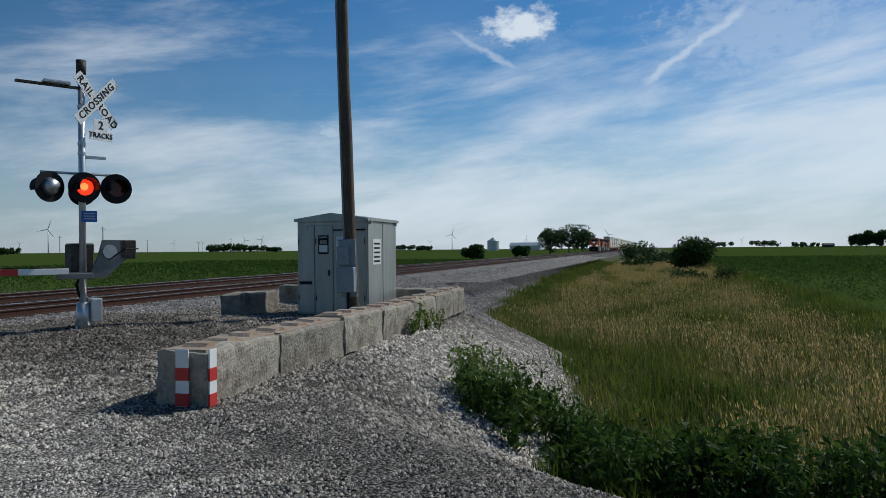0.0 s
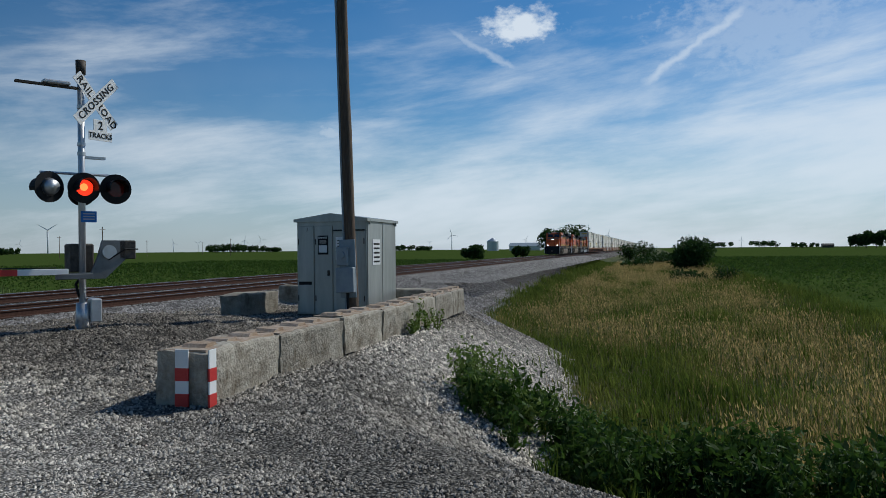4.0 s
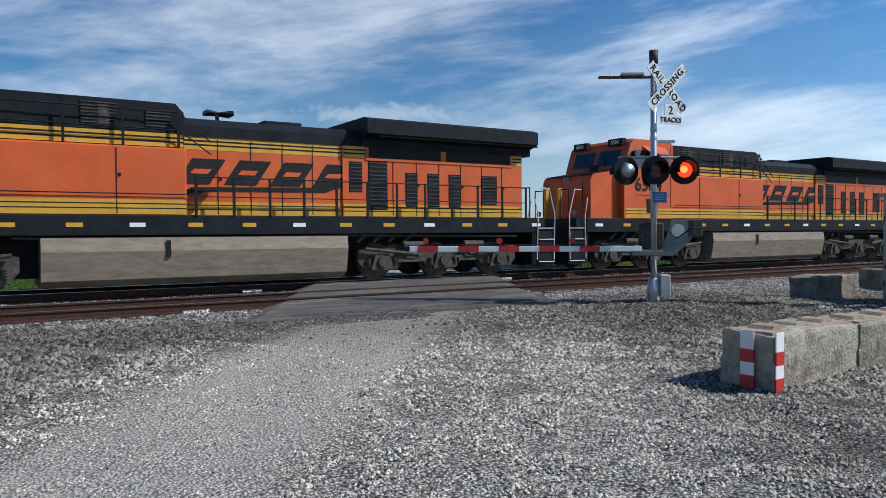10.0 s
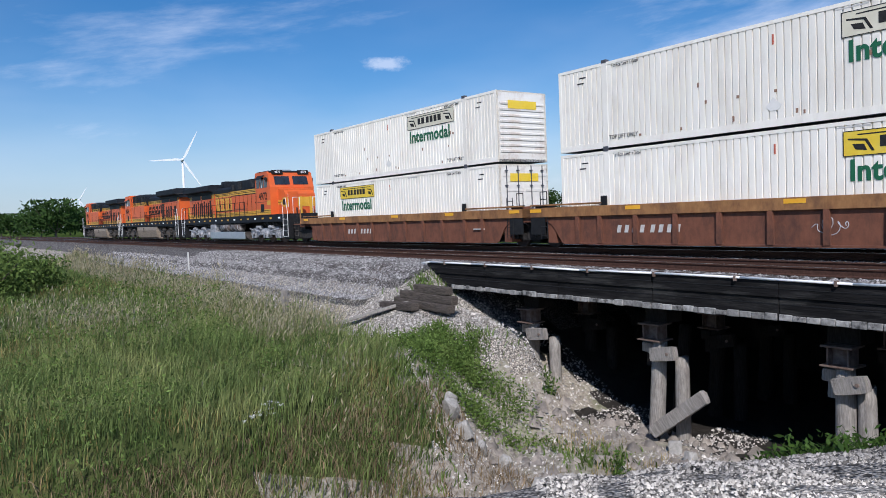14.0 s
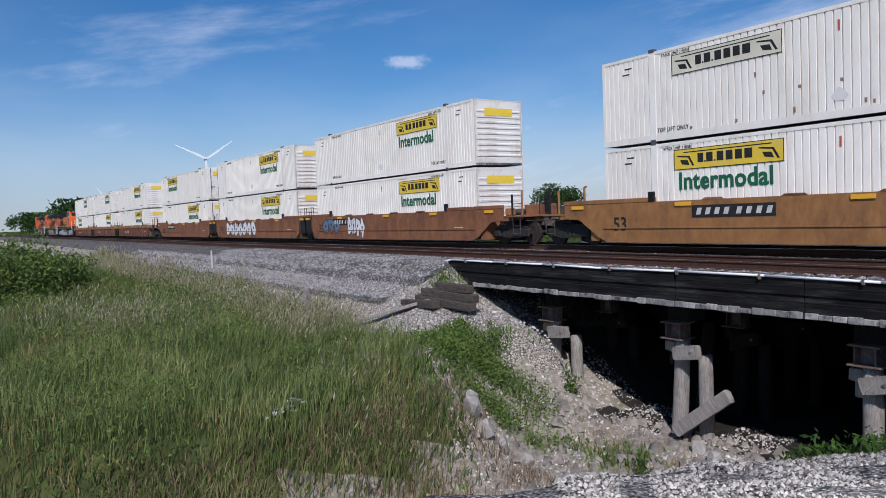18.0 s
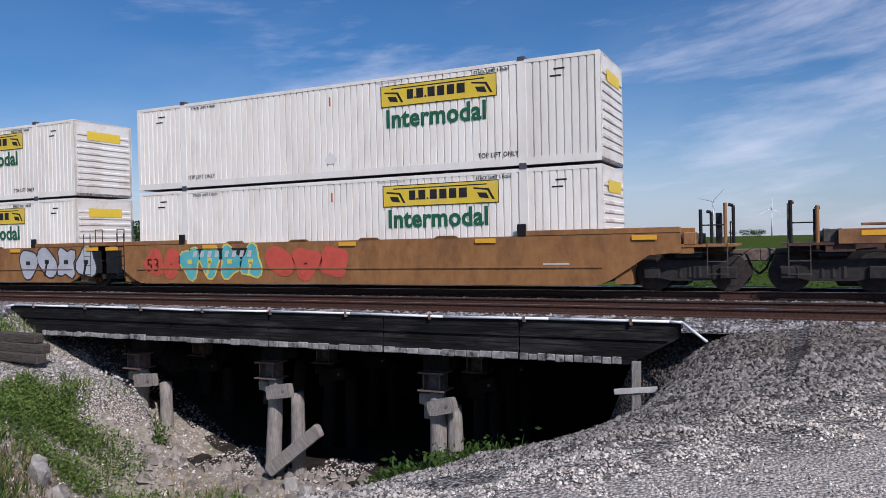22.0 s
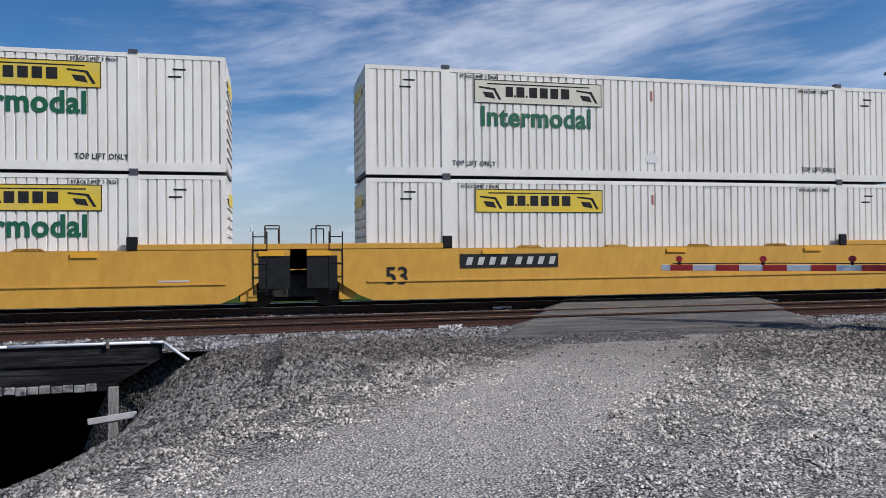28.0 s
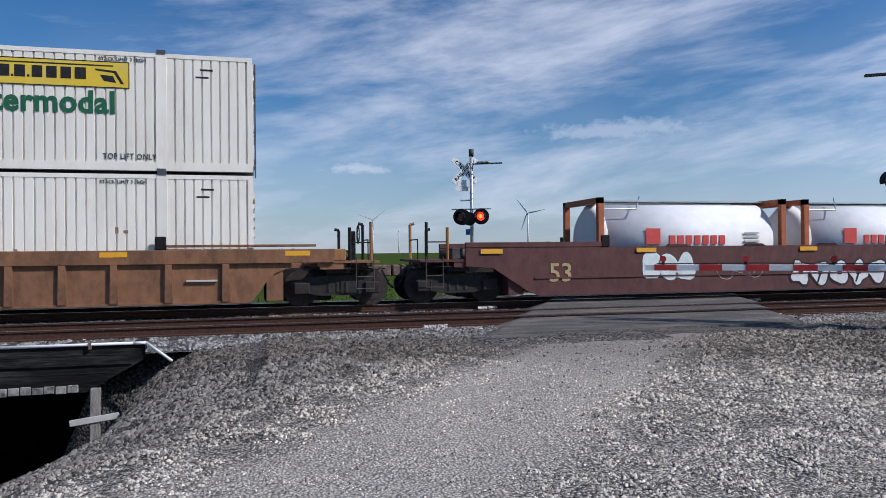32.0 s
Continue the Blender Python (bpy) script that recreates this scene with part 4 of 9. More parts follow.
def build_cabinet():
    c = thing("signal_cabinet", "silver aluminium railway signal cabinet with a shallow gabled roof", "equipment cabinet", m=pose(16.8, 6.75, -0.3))
    W, D, H = 1.86, 2.1, 2.38      # along y, along x, height
    part("plinth", bx(0.05, D - 0.05, 0.05, W - 0.05, -0.2, 0.08), CONCRETE, c)
    m = B()
    box(m, 0, D, 0, W, 0.06, H, 0.01)
    part("cabinet_body", m, CABINET, c)
    m = B()
    prism(m, [(-0.06, H - 0.02), (-0.06, H + 0.05), (W / 2, H + 0.19), (W + 0.06, H + 0.05), (W + 0.06, H - 0.02)], -0.07, D + 0.07, "x")
    part("roof", m, CABINET, c, "shallow gabled aluminium roof")
    for k, (a, b) in enumerate(((0.03, 0.86), (0.89, 1.36), (1.39, 1.83))):
        d = part("door", bx(-0.028, 0.0, a, b, 0.1, H - (0.12 if k != 0 else 0.26), 0.006), CABINET, c, "flush aluminium door")
        if k < 2:
            part("handle", bx(-0.06, -0.028, b - 0.16 if k == 0 else a + 0.07, b - 0.08 if k == 0 else a + 0.13, 1.02, 1.16, 0.01), LOCOGREY, d, "recessed latch handle")
        for z in (0.4, 1.8):
            part("hinge", bx(-0.045, -0.028, a + 0.01 if k == 0 else b - 0.03, a + 0.03 if k == 0 else b - 0.01, z, z + 0.14), LOCOGREY, d)
    part("door_hood", bx(-0.05, 0.0, 0.03, 0.86, H - 0.25, H - 0.22), BLACK, c)
    part("vent", disc(B(), (-0.03, 1.62, H - 0.2), (-1, 0, 0), 0.07, 0.02, 16), CABINET, c, "round vent")
    s = part("danger_sign", bx(-0.036, -0.029, 1.00, 1.28, 1.55, 2.02), INK, c, "black and white warning notice")
    part("notice_panel", bx(-0.040, -0.036, 1.03, 1.25, 1.60, 1.78), SIGNWHITE, s)
    sign_text("lettering", "DANGER", 0.058, SIGNWHITE, s, pose(-0.041, 1.14, 1.965, 90, 0, -90))
    for k in range(4):
        part("text_bar", bx(-0.040, -0.036, 1.05, 1.23, 1.81 + k * 0.026, 1.822 + k * 0.026), BAR, s)
    s2 = part("notice", bx(-0.036, -0.029, 0.42, 0.80, 1.42, 1.98), SIGNWHITE, c, "white notice with black lettering")
    sign_text("lettering", "S. LAS", 0.10, INK, s2, pose(-0.038, 0.61, 1.60, 90, 0, -90))
    sign_text("lettering", "DOT#", 0.11, INK, s2, pose(-0.038, 0.63, 1.49, 90, 0, -90))
    for k in range(3):
        part("text_bar", bx(-0.040, -0.036, 0.47, 0.75, 1.74 + k * 0.07, 1.765 + k * 0.07), INK, s2)
    part("mileage_bar", bx(-0.034, -0.029, 1.45, 1.80, 0.80, 0.88), INK, c)
    # the side towards the road
    for k in range(2):
        part("side_panel", bx(0.04 + k * 1.02, 1.02 + k * 1.02, -0.022, 0.0, 0.08, H - 0.05, 0.006), CABINET, c, "brushed aluminium side panel")
    s3 = part("notice", bx(0.34, 0.86, -0.032, -0.023, 1.28, 1.92), SIGNWHITE, c, "white emergency notice")
    for k in range(5):
        part("text_bar", bx(0.40, 0.80, -0.036, -0.032, 1.34 + k * 0.11, 1.385 + k * 0.11), INK, s3)
    for x in (0.12, D - 0.12):
        part("lifting_lug", bx(x - 0.02, x + 0.02, -0.07, -0.01, H - 0.1, H + 0.03, 0.006), CABINET, c, "upright lifting lug")
    return c


build_cabinet()


def build_pole():
    p = thing("utility_pole", "tall dark weathered wooden utility pole with grey conduit and meter boxes", "utility pole", m=pose(16.1, 6.83, -0.35, -1.65, 0, 0))
    m = B()
    rings = []
    for k in range(12):
        z = -1 + k * 1.1
        r = 0.155 - 0.0045 * k
        rings.append([m.verts.new((0.012 * math.sin(k) + r * math.cos(a * math.pi / 8), 0.012 * math.cos(2 * k) + r * math.sin(a * math.pi / 8), z)) for a in range(16)])
    for lo_, hi_ in zip(rings, rings[1:]):
        for a in range(16):
            m.faces.new((lo_[a], lo_[(a + 1) % 16], hi_[(a + 1) % 16], hi_[a]))
    m.faces.new(rings[-1])
    part("pole_shaft", m, POLEWOOD, p, smooth=True)
    m = B()
    cyl(m, (-0.13, 0.10, 0.3), (-0.06, 0.12, 9.5), 0.028, 8)
    part("conduit", m, GREYBOX, p, "grey plastic conduit up the pole")
    part("mount_board", bx(-0.2, -0.155, -0.2, 0.2, 0.6, 1.95, 0.01), GREYBOX, p)
    b1 = part("meter_box", bx(-0.33, -0.2, -0.06, 0.22, 1.35, 1.78, 0.015), GREYBOX, p, "grey meter socket")
    part("meter_glass", disc(B(), (-0.33, 0.08, 1.6), (-1, 0, 0), 0.085, 0.06, 18), GREYBOX, b1)
    part("breaker_box", bx(-0.36, -0.2, -0.2, 0.24, 0.72, 1.30, 0.015), GREYBOX, p, "grey breaker box")
    part("drop_conduit", cyl(B(), (-0.24, 0.0, -0.2), (-0.24, 0.0, 0.72), 0.035, 8), BLACK, p)
    m = B()
    for s in (-1, 1):
        pipe(m, [(0.0, s * 0.05, 8.05), (-0.05, s * 0.22, 7.86), (-0.08, s * 0.42, 7.95), (-0.1, s * 0.5, 8.3)], 0.012, 5)
    part("drip_loop", m, BLACK, p, "black service wire loops")


build_pole()


# ---- crossing signals ----
def crossbuck(parent, z, x, sgn):
    """Two lettered blades and the track-count plate."""
    for k, (a, txt) in enumerate(((-47, "RAIL  ROAD"), (45, "CROSSING"))):
        bl = part("crossbuck_blade", bx(-0.60, 0.60, -0.006, 0.006, -0.108, 0.108, 0.003), SIGNWHITE, parent, "white crossbuck blade with black letters")
        bl.matrix_basis = pose(0, 0, 0, 0, 0, 21) @ pose(x, -0.13 - 0.016 * k, z, 0, -a, 0)
        if k == 0:
            sign_text("lettering", "RAIL", 0.19, INK, bl, pose(-0.34, -0.008, 0, 90), 1.1)
            sign_text("lettering", "ROAD", 0.19, INK, bl, pose(0.34, -0.008, 0, 90), 1.1)
        else:
            sign_text("lettering", txt, 0.19, INK, bl, pose(0, -0.008, 0, 90), 1.15)
        if sgn:
            sign_text("lettering", txt.replace("  ", " "), 0.17, INK, bl, pose(0, 0.008, 0, 90, 0, 180), 1.15)


def flasher(parent, x, y, z, face):
    """A hooded lamp on a round black background; face: 1 towards the back."""
    f = part("signal_lamp", disc(B(), (0, 0.0, 0), (0, 1, 0), 0.285, 0.035, 28), BLACK, parent, "round black signal lamp")
    f.matrix_basis = pose(x, y, z, 0, 0, face)
    m = B()
    cyl(m, (0, 0.03, 0), (0, 0.16, 0), 0.17, 16, 0.12)
    part("housing", m, GALV, f, "grey lamp housing", True)
    m = B()
    for k in range(11):
        a0, a1 = radians(-20 + k * 20), radians(0 + k * 20)
        p = [(0.165 * math.cos(a), 0.165 * math.sin(a)) for a in (a0, a1)]
        q = [(0.18 * math.cos(a), 0.18 * math.sin(a)) for a in (a0, a1)]
        prism(m, [p[0], p[1], q[1], q[0]], -0.30, 0.0)
    part("hood", m, BLACK, f, "black visor")
    part("lens", disc(B(), (0, -0.001, 0), (0, -1, 0), 0.152, 0.012, 24), REDLENS, f, "dark red lens")


FLASHES = []


def build_signal(name, m, arm_len, lit, arm_turn):
    """A mast with crossbuck, flashers and a lowered gate. Local -y faces the approaching road."""
    g = thing(name, "railroad crossing signal mast with flashing lamps and a lowered striped gate", "crossing signal", "crossing signals", m=m)
    b = part("mast_base", bx(-0.24, 0.24, -0.24, 0.24, 0.0, 0.06, 0.02), SILVER, g, "cast mast base")
    mm = B()
    cyl(mm, (0, 0, 0.05), (0, 0, 0.55), 0.14, 14, 0.11)
    part("base_sleeve", mm, SILVER, b, smooth=True)
    for s in (-1, 1):
        for u in (-1, 1):
            part("anchor_bolt", cyl(B(), (s * 0.19, u * 0.19, 0.0), (s * 0.19, u * 0.19, 0.13), 0.022, 6), RUST, b)
    part("junction_box", bx(0.1, 0.3, -0.16, 0.08, 0.18, 0.62, 0.02), SILVER, g, "small terminal box")
    part("mast", cyl(B(), (0, 0, 0.4), (0, 0, 4.92), 0.062, 14), SILVER, g, "aluminium mast tube", True)
    part("mast_cap", cyl(B(), (0, 0, 4.84), (0, 0, 5.10), 0.085, 14, 0.09), LOCOGREY, g, "dark pinnacle cap", True)
    crossbuck(g, 4.36, 0.22, lit)
    tp = part("tracks_plate", bx(0.05, 0.56, -0.145, -0.133, 3.62, 3.80, 0.003), SIGNWHITE, g, "white plate reading tracks")
    sign_text("lettering", "TRACKS", 0.135, INK, tp, pose(0.305, -0.148, 3.71, 90), 1.05)
    tp.matrix_basis = pose(0, 0, 0, 0, 0, 21)
    np_ = part("number_plate", bx(0.16, 0.46, -0.14, -0.128, 3.80, 4.02, 0.003), SIGNWHITE, g, "white plate with the track count")
    sign_text("lettering", "2", 0.22, INK, np_, pose(0.31, -0.143, 3.90, 90))
    np_.matrix_basis = pose(0, 0, 0, 0, 0, 21)
    for z in (3.5, 4.2, 3.32):
        part("clamp_band", cyl(B(), (0, 0, z), (0, 0, z + 0.06), 0.075, 12), SILVER, g)
    part("side_bracket", bx(0.05, 0.42, -0.04, 0.04, 3.26, 3.31), SILVER, g)
    m2 = B()
    box(m2, -1.1, -0.05, -0.05, 0.05, 4.55, 4.59)
    part("light_arm", m2, LOCOGREY, g, "slim arm holding a lamp head")
    part("lamp_head", bx(-0.66, -0.2, -0.1, 0.1, 4.59, 4.66, 0.02), SILVER, g, "flat lamp head")
    # flasher crossarm
    m2 = B()
    pipe(m2, [(-0.7, 0.05, 2.97), (0.72, 0.05, 2.97)], 0.025, 8)
    part("cross_arm", m2, SILVER, g)
    lamps = ((0.0, -0.16, 0), (0.66, -0.16, -4), (-0.66, 0.0, 200)) if lit == 0 else ((0.42, 0.16, 180), (-0.42, 0.16, 180), (0.42, -0.16, 0))
    for x, y_, a in lamps:
        flasher(g, x * 0.86, y_, 2.70, a)
    # the light wanders between the first two lamps
    glow = part("lit_lens", disc(B(), (0, -0.015, 0), (0, -1, 0), 0.150, 0.006, 24), REDGLOW, g, "glowing red lens")
    part("lamp_core", disc(B(), (-0.015, -0.022, 0.01), (0, -1, 0), 0.070, 0.004, 16), REDHOT, glow, "bright centre of the lens")
    spots = [pose(x * 0.86, y_, 2.70, 0, 0, a) for x, y_, a in lamps[:2]]
    glow.matrix_basis = spots[0]
    FLASHES.append((glow, spots))
    part("lamp_back", disc(B(), (0.05, 0.16, 2.62), (0, 1, 0), 0.24, 0.05, 22), BLACK, g, "rear-facing lamp")
    part("blue_plate", bx(-0.04, 0.24, -0.08, -0.07, 2.06, 2.27, 0.003), BLUE, g, "small blue emergency plate")
    for k in range(3):
        part("text_bar", bx(0.0, 0.2, -0.084, -0.08, 2.11 + k * 0.05, 2.13 + k * 0.05), BAR, g)
    # gate machine
    mech = part("gate_machine", bx(-0.2, 0.22, 0.02, 0.44, 1.12, 1.66, 0.03), LOCOGREY, g, "dark gate mechanism box")
    part("machine_door", bx(-0.18, 0.2, 0.44, 0.46, 1.16, 1.62, 0.01), SILVER, mech)
    m2 = B()
    prism(m2, [(-0.28, 1.0), (0.35, 1.0), (0.72, 1.35), (0.72, 1.72), (0.30, 1.72), (0.22, 1.42), (0.1, 1.12), (-0.28, 1.12)], -0.2, -0.13)
    part("support_arm", m2, CASTGREY, g, "cast aluminium gate support arm")
    part("hub_disc", disc(B(), (0.42, -0.2, 1.5), (0, -1, 0), 0.13, 0.03, 18), SILVER, g)
    part("counterweight", bx(0.60, 0.92, -0.2, -0.14, 1.36, 1.72, 0.02), LOCOGREY, g, "grey counterweight plate")
    m2 = B()
    pipe(m2, [(0.4, -0.22, 1.35), (0.7, -0.24, 1.55), (0.95, -0.22, 1.55)], 0.014, 5)
    part("weight_bracket", m2, BLACK, g)
    m2 = B()
    pipe(m2, [(0.05, 0.1, 1.1), (-0.1, 0.06, 0.9), (-0.08, 0.0, 0.72), (0.03, 0.02, 0.5)], 0.025, 6)
    part("cable_hose", m2, BLACK, g, "black cable hose")
    part("hub_plate", bx(-0.5, 0.12, -0.24, -0.1, 1.0, 1.1, 0.01), CASTGREY, g)
    arm = part("gate_arm", bx(-arm_len, -0.3, -0.03, 0.03, -0.055, 0.055, 0.006), SIGNWHITE, g, "lowered red and white gate arm")
    arm.matrix_basis = pose(0, -0.18, 1.14, 0, 0.3, arm_turn)
    n = int((arm_len - 0.3) / 0.8)
    for k in range(n):
        u = -arm_len + 0.16 + k * 0.8
        part("red_stripe", bx(u, u + 0.4, -0.034, 0.034, -0.057, 0.057), RED, arm)
    for k in range(3):
        u = -arm_len + 0.32 + k * 1.45
        al = part("gate_lamp", cyl(B(), (u, 0, 0.05), (u, 0, 0.12), 0.03, 8), BLACK, arm, "small gate lamp")
        part("lens", cyl(B(), (u, -0.035, 0.16), (u, 0.035, 0.16), 0.06, 12), RED, al, "red lens")
    m2 = B()
    pipe(m2, [(-arm_len + 0.2, 0, 0.075), (-arm_len * 0.6, 0, 0.085), (-0.5, 0, 0.075)], 0.009, 4)
    part("arm_wire", m2, BLACK, arm)
    return g


build_signal("crossing_signal", pose(11.5, 10.35, -0.14, 0, 0, -32), 4.9, 0, 2)
build_signal("crossing_signal", pose(7.45, 25.2, -0.10, 0, 0, 152), 5.2, 1, 0)

# ---- the train ----
SPEED = 26.0            # metres a second towards -x
MOVERS = []


def on_track(ob, s):
    ob.matrix_basis = pose(s + SPEED * 9.0, FAR_Y, 0)
    MOVERS.append((ob, s))
    return ob


def truck_three(parent, x, material, lab):
    """A three-axle locomotive truck, centred at x."""
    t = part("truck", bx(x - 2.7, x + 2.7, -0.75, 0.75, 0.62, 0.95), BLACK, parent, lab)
    # added black boxes stand for the shade inside the truck
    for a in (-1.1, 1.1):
        part("traction_motor", bx(x + a - 0.95, x + a + 0.95, -0.64, 0.64, 0.24, 1.15, 0.05), BLACK, t, "black filler for the shade between the wheels")
    for a in (-2.05, 0, 2.05):
        w = part("wheel_set", cyl(B(), (x + a, -0.9, 0.53), (x + a, 0.9, 0.53), 0.09, 8), RUST, t)
        for s in (-1, 1):
            m = cyl(B(), (x + a, s * 0.69, 0.53), (x + a, s * 0.83, 0.53), 0.53, 22)
            part("wheel", m, RUST, w, "steel wheel")
    for s in (-1, 1):
        m = B()
        y0, y1 = sorted((s * 1.02, s * 1.20))
        prism(m, [(x - 2.75, 0.86), (x - 2.75, 0.52), (x - 2.55, 0.30), (x - 1.55, 0.30), (x - 1.35, 0.50), (x - 0.65, 0.50), (x - 0.5, 0.30),
                  (x + 0.5, 0.30), (x + 0.65, 0.50), (x + 1.35, 0.50), (x + 1.55, 0.30), (x + 2.55, 0.30), (x + 2.75, 0.52), (x + 2.75, 0.86),
                  (x + 1.6, 1.02), (x + 0.9, 0.92), (x - 0.9, 0.92), (x - 1.6, 1.02)], y0, y1)
        for a in (-2.05, 0, 2.05):
            prism(m, [(x + a - 0.36, 0.30), (x + a + 0.36, 0.30), (x + a + 0.22, 0.74), (x + a - 0.22, 0.74)], *sorted((s * 1.2, s * 1.31)))
            for e in (-0.42, 0.42):
                for q in range(4):
                    disc(m, (x + a + e, s * 1.24, 0.40 + q * 0.06), (0, 0, 1), 0.075, 0.03, 8)
            disc(m, (x + a, s * 1.31, 0.53), (0, s, 0), 0.15, 0.07, 12)
        for a in (-1.05, 1.05):
            for d in (-0.22, 0.22):
                cyl(m, (x + a + d, s * 1.16, 0.66), (x + a + d, s * 1.16, 0.98), 0.09, 8)
            cyl(m, (x + a - 0.35, s * 1.3, 1.0), (x + a + 0.35, s * 1.3, 1.0), 0.11, 10)
            box(m, x + a - 0.5, x + a + 0.1, *sorted((s * 1.2, s * 1.28)), 0.5, 0.6)
        cyl(m, (x - 2.6, s * 1.34, 0.9), (x - 0.9, s * 1.34, 0.72), 0.05, 8)
        cyl(m, (x + 2.6, s * 1.34, 0.9), (x + 0.9, s * 1.34, 0.72), 0.05, 8)
        part("side_frame", m, material, t, "cast side frame with journal boxes")
    return t


def louvre(parent, x0, x1, y, z0, z1, n, material=None):
    """A dark grille with slats on a body side."""
    s = 1 if y > 0 else -1
    g = part("grille", bx(x0, x1, *sorted((y, y + s * 0.012)), z0, z1), LOCOBLACK, parent, "dark louvred grille")
    m = B()
    for k in range(n):
        z = z0 + (z1 - z0) * (k + 0.5) / n
        box(m, x0 + 0.02, x1 - 0.02, *sorted((y + s * 0.012, y + s * 0.026)), z - 0.012, z + 0.012)
    part("slats", m, LOCOGREY if material is None else material, g)


def handrails(parent, x0, x1, n, material, y=1.5, z0=1.78, z1=2.74):
    for s in (-1, 1):
        for k in range(n):
            x = x0 + (x1 - x0) * k / (n - 1)
            part("stanchion", bx(x - 0.035, x + 0.035, *sorted((s * y, s * (y + 0.025))), z0, z1 + 0.02), material, parent)
        m = B()
        pipe(m, [(x0, s * (y + 0.012), z1), (x1, s * (y + 0.012), z1)], 0.018, 6)
        pipe(m, [(x0, s * (y + 0.012), (z0 + z1) / 2), (x1, s * (y + 0.012), (z0 + z1) / 2)], 0.014, 6)
        part("handrail", m, material, parent)


def build_loco(s, number, flip, old):
    """A six-axle freight locomotive. Local x runs from the cab end (0) to the radiator end (22.9)."""
    lo = thing("locomotive", "orange and black six-axle diesel freight locomotive with yellow stripes", "locomotive", "locomotives")
    if old:
        tagged(lo, "orange locomotive with yellow stripes and bright silver trucks, running cab last")
    hub = lo
    tr = LOCOSILVER if old else LOCOGREY
    fr = part("frame", bx(1.2, 21.7, -1.5, 1.5, 1.32, 1.80, 0.02), LOCOBLACK, hub, "black underframe and walkway edge")
    for k in range(16):
        for sg in (-1, 1):
            part("reflector", bx(1.6 + k * 1.33, 1.95 + k * 1.33, *sorted((sg * 1.5, sg * 1.508)), 1.52, 1.62), LOCOYELLOW if k % 3 else SIGNWHITE, fr)
    for x in (0.75, 22.15):
        sg = -1 if x < 5 else 1
        m = B()
        prism(m, [(x + sg * 0.1, 0.22), (x - sg * 0.55, 0.30), (x - sg * 0.55, 1.80), (x - sg * 0.05, 1.80), (x + sg * 0.05, 0.9)], -1.45, 1.45)
        part("pilot", m, BLACK, hub, "black snowplough pilot")
        part("coupler", bx(min(x, x + sg * 0.75), max(x, x + sg * 0.75), -0.14, 0.14, 0.72, 1.0, 0.03), RUST, hub, "steel knuckle coupler")
        for u in (-1, 1):
            st = part("step_well", bx(x - 0.35, x + 0.35, *sorted((u * 1.18, u * 1.48)), 0.28, 1.5), BLACK, hub, "black step well")
            for k in range(4):
                part("step", bx(x - 0.33, x + 0.33, *sorted((u * 1.2, u * 1.52)), 0.37 + k * 0.36, 0.40 + k * 0.36), BLACK, st)
                part("step_edge", bx(x - 0.33, x + 0.33, *sorted((u * 1.52, u * 1.535)), 0.375 + k * 0.36, 0.40 + k * 0.36), RAILWHITE, st, "white step edge")
            m = B()
            pipe(m, [(x + sg * 0.3, u * 1.52, 0.45), (x + sg * 0.34, u * 1.52, 1.9), (x + sg * 0.1, u * 1.52, 2.75), (x - sg * 0.2, u * 1.5, 2.75)], 0.018, 6)
            pipe(m, [(x - sg * 0.4, u * 1.52, 0.45), (x - sg * 0.36, u * 1.52, 1.9), (x - sg * 0.5, u * 1.5, 2.5)], 0.017, 6)
            part("grab_rail", m, RAILWHITE, hub, "white grab rail")
    # nose and cab
    m = B()
    if old:
        prism(m, [(1.75, 1.8), (1.75, 3.05), (2.05, 3.30), (3.0, 3.45), (3.0, 1.8)], -1.0, 1.0)
    else:
        prism(m, [(1.62, 1.8), (1.62, 3.12), (1.70, 3.28), (1.85, 3.34), (3.0, 3.52), (3.0, 1.8)], -1.25, 1.25)
    nose = part("nose", m, ORANGE, hub, "orange short nose")
    if old:
        part("nose_glare_panel", prism(B(), [(2.06, 3.305), (2.06, 3.32), (2.98, 3.465), (2.98, 3.45)], -0.96, 0.96), ORANGE, nose)
    else:
        part("nose_glare_panel", prism(B(), [(1.72, 3.315), (1.72, 3.335), (2.98, 3.54), (2.98, 3.51)], -1.2, 1.2), LOCOBLACK, nose, "black anti-glare panel")
    m = B()
    prism(m, [(2.95, 1.8), (2.95, 3.55), (3.25, 4.42), (3.4, 4.56), (5.3, 4.56), (5.42, 4.45), (5.42, 1.8)], -1.52, 1.52)
    cab = part("cab", m, ORANGE, hub, "orange cab")
    part("cab_roof", prism(B(), [(3.3, 4.50), (3.45, 4.62), (5.35, 4.62), (5.45, 4.50)], -1.40, 1.40), LOCOBLACK if old else ORANGE, cab)
    part("air_conditioner", bx(4.1, 5.0, -0.5, 0.5, 4.62, 4.74, 0.04), GALV, cab, "roof air conditioner")
    for sg in (-1, 1):
        for a, b in ((3.42, 3.95), (4.02, 4.62), (4.72, 5.2)):
            part("side_window", bx(a, b, *sorted((sg * 1.52, sg * 1.53)), 3.55, 4.2, 0.0), GLASSDARK, cab, "dark side window")
        sh_ = B()
        q = [sh_.verts.new(c) for c in ((3.85, sg * 1.52, 4.36), (5.0, sg * 1.52, 4.36), (4.9, sg * 1.80, 4.10), (4.0, sg * 1.80, 4.10), (3.85, sg * 1.52, 4.33), (5.0, sg * 1.52, 4.33), (4.9, sg * 1.80, 4.07), (4.0, sg * 1.80, 4.07))]
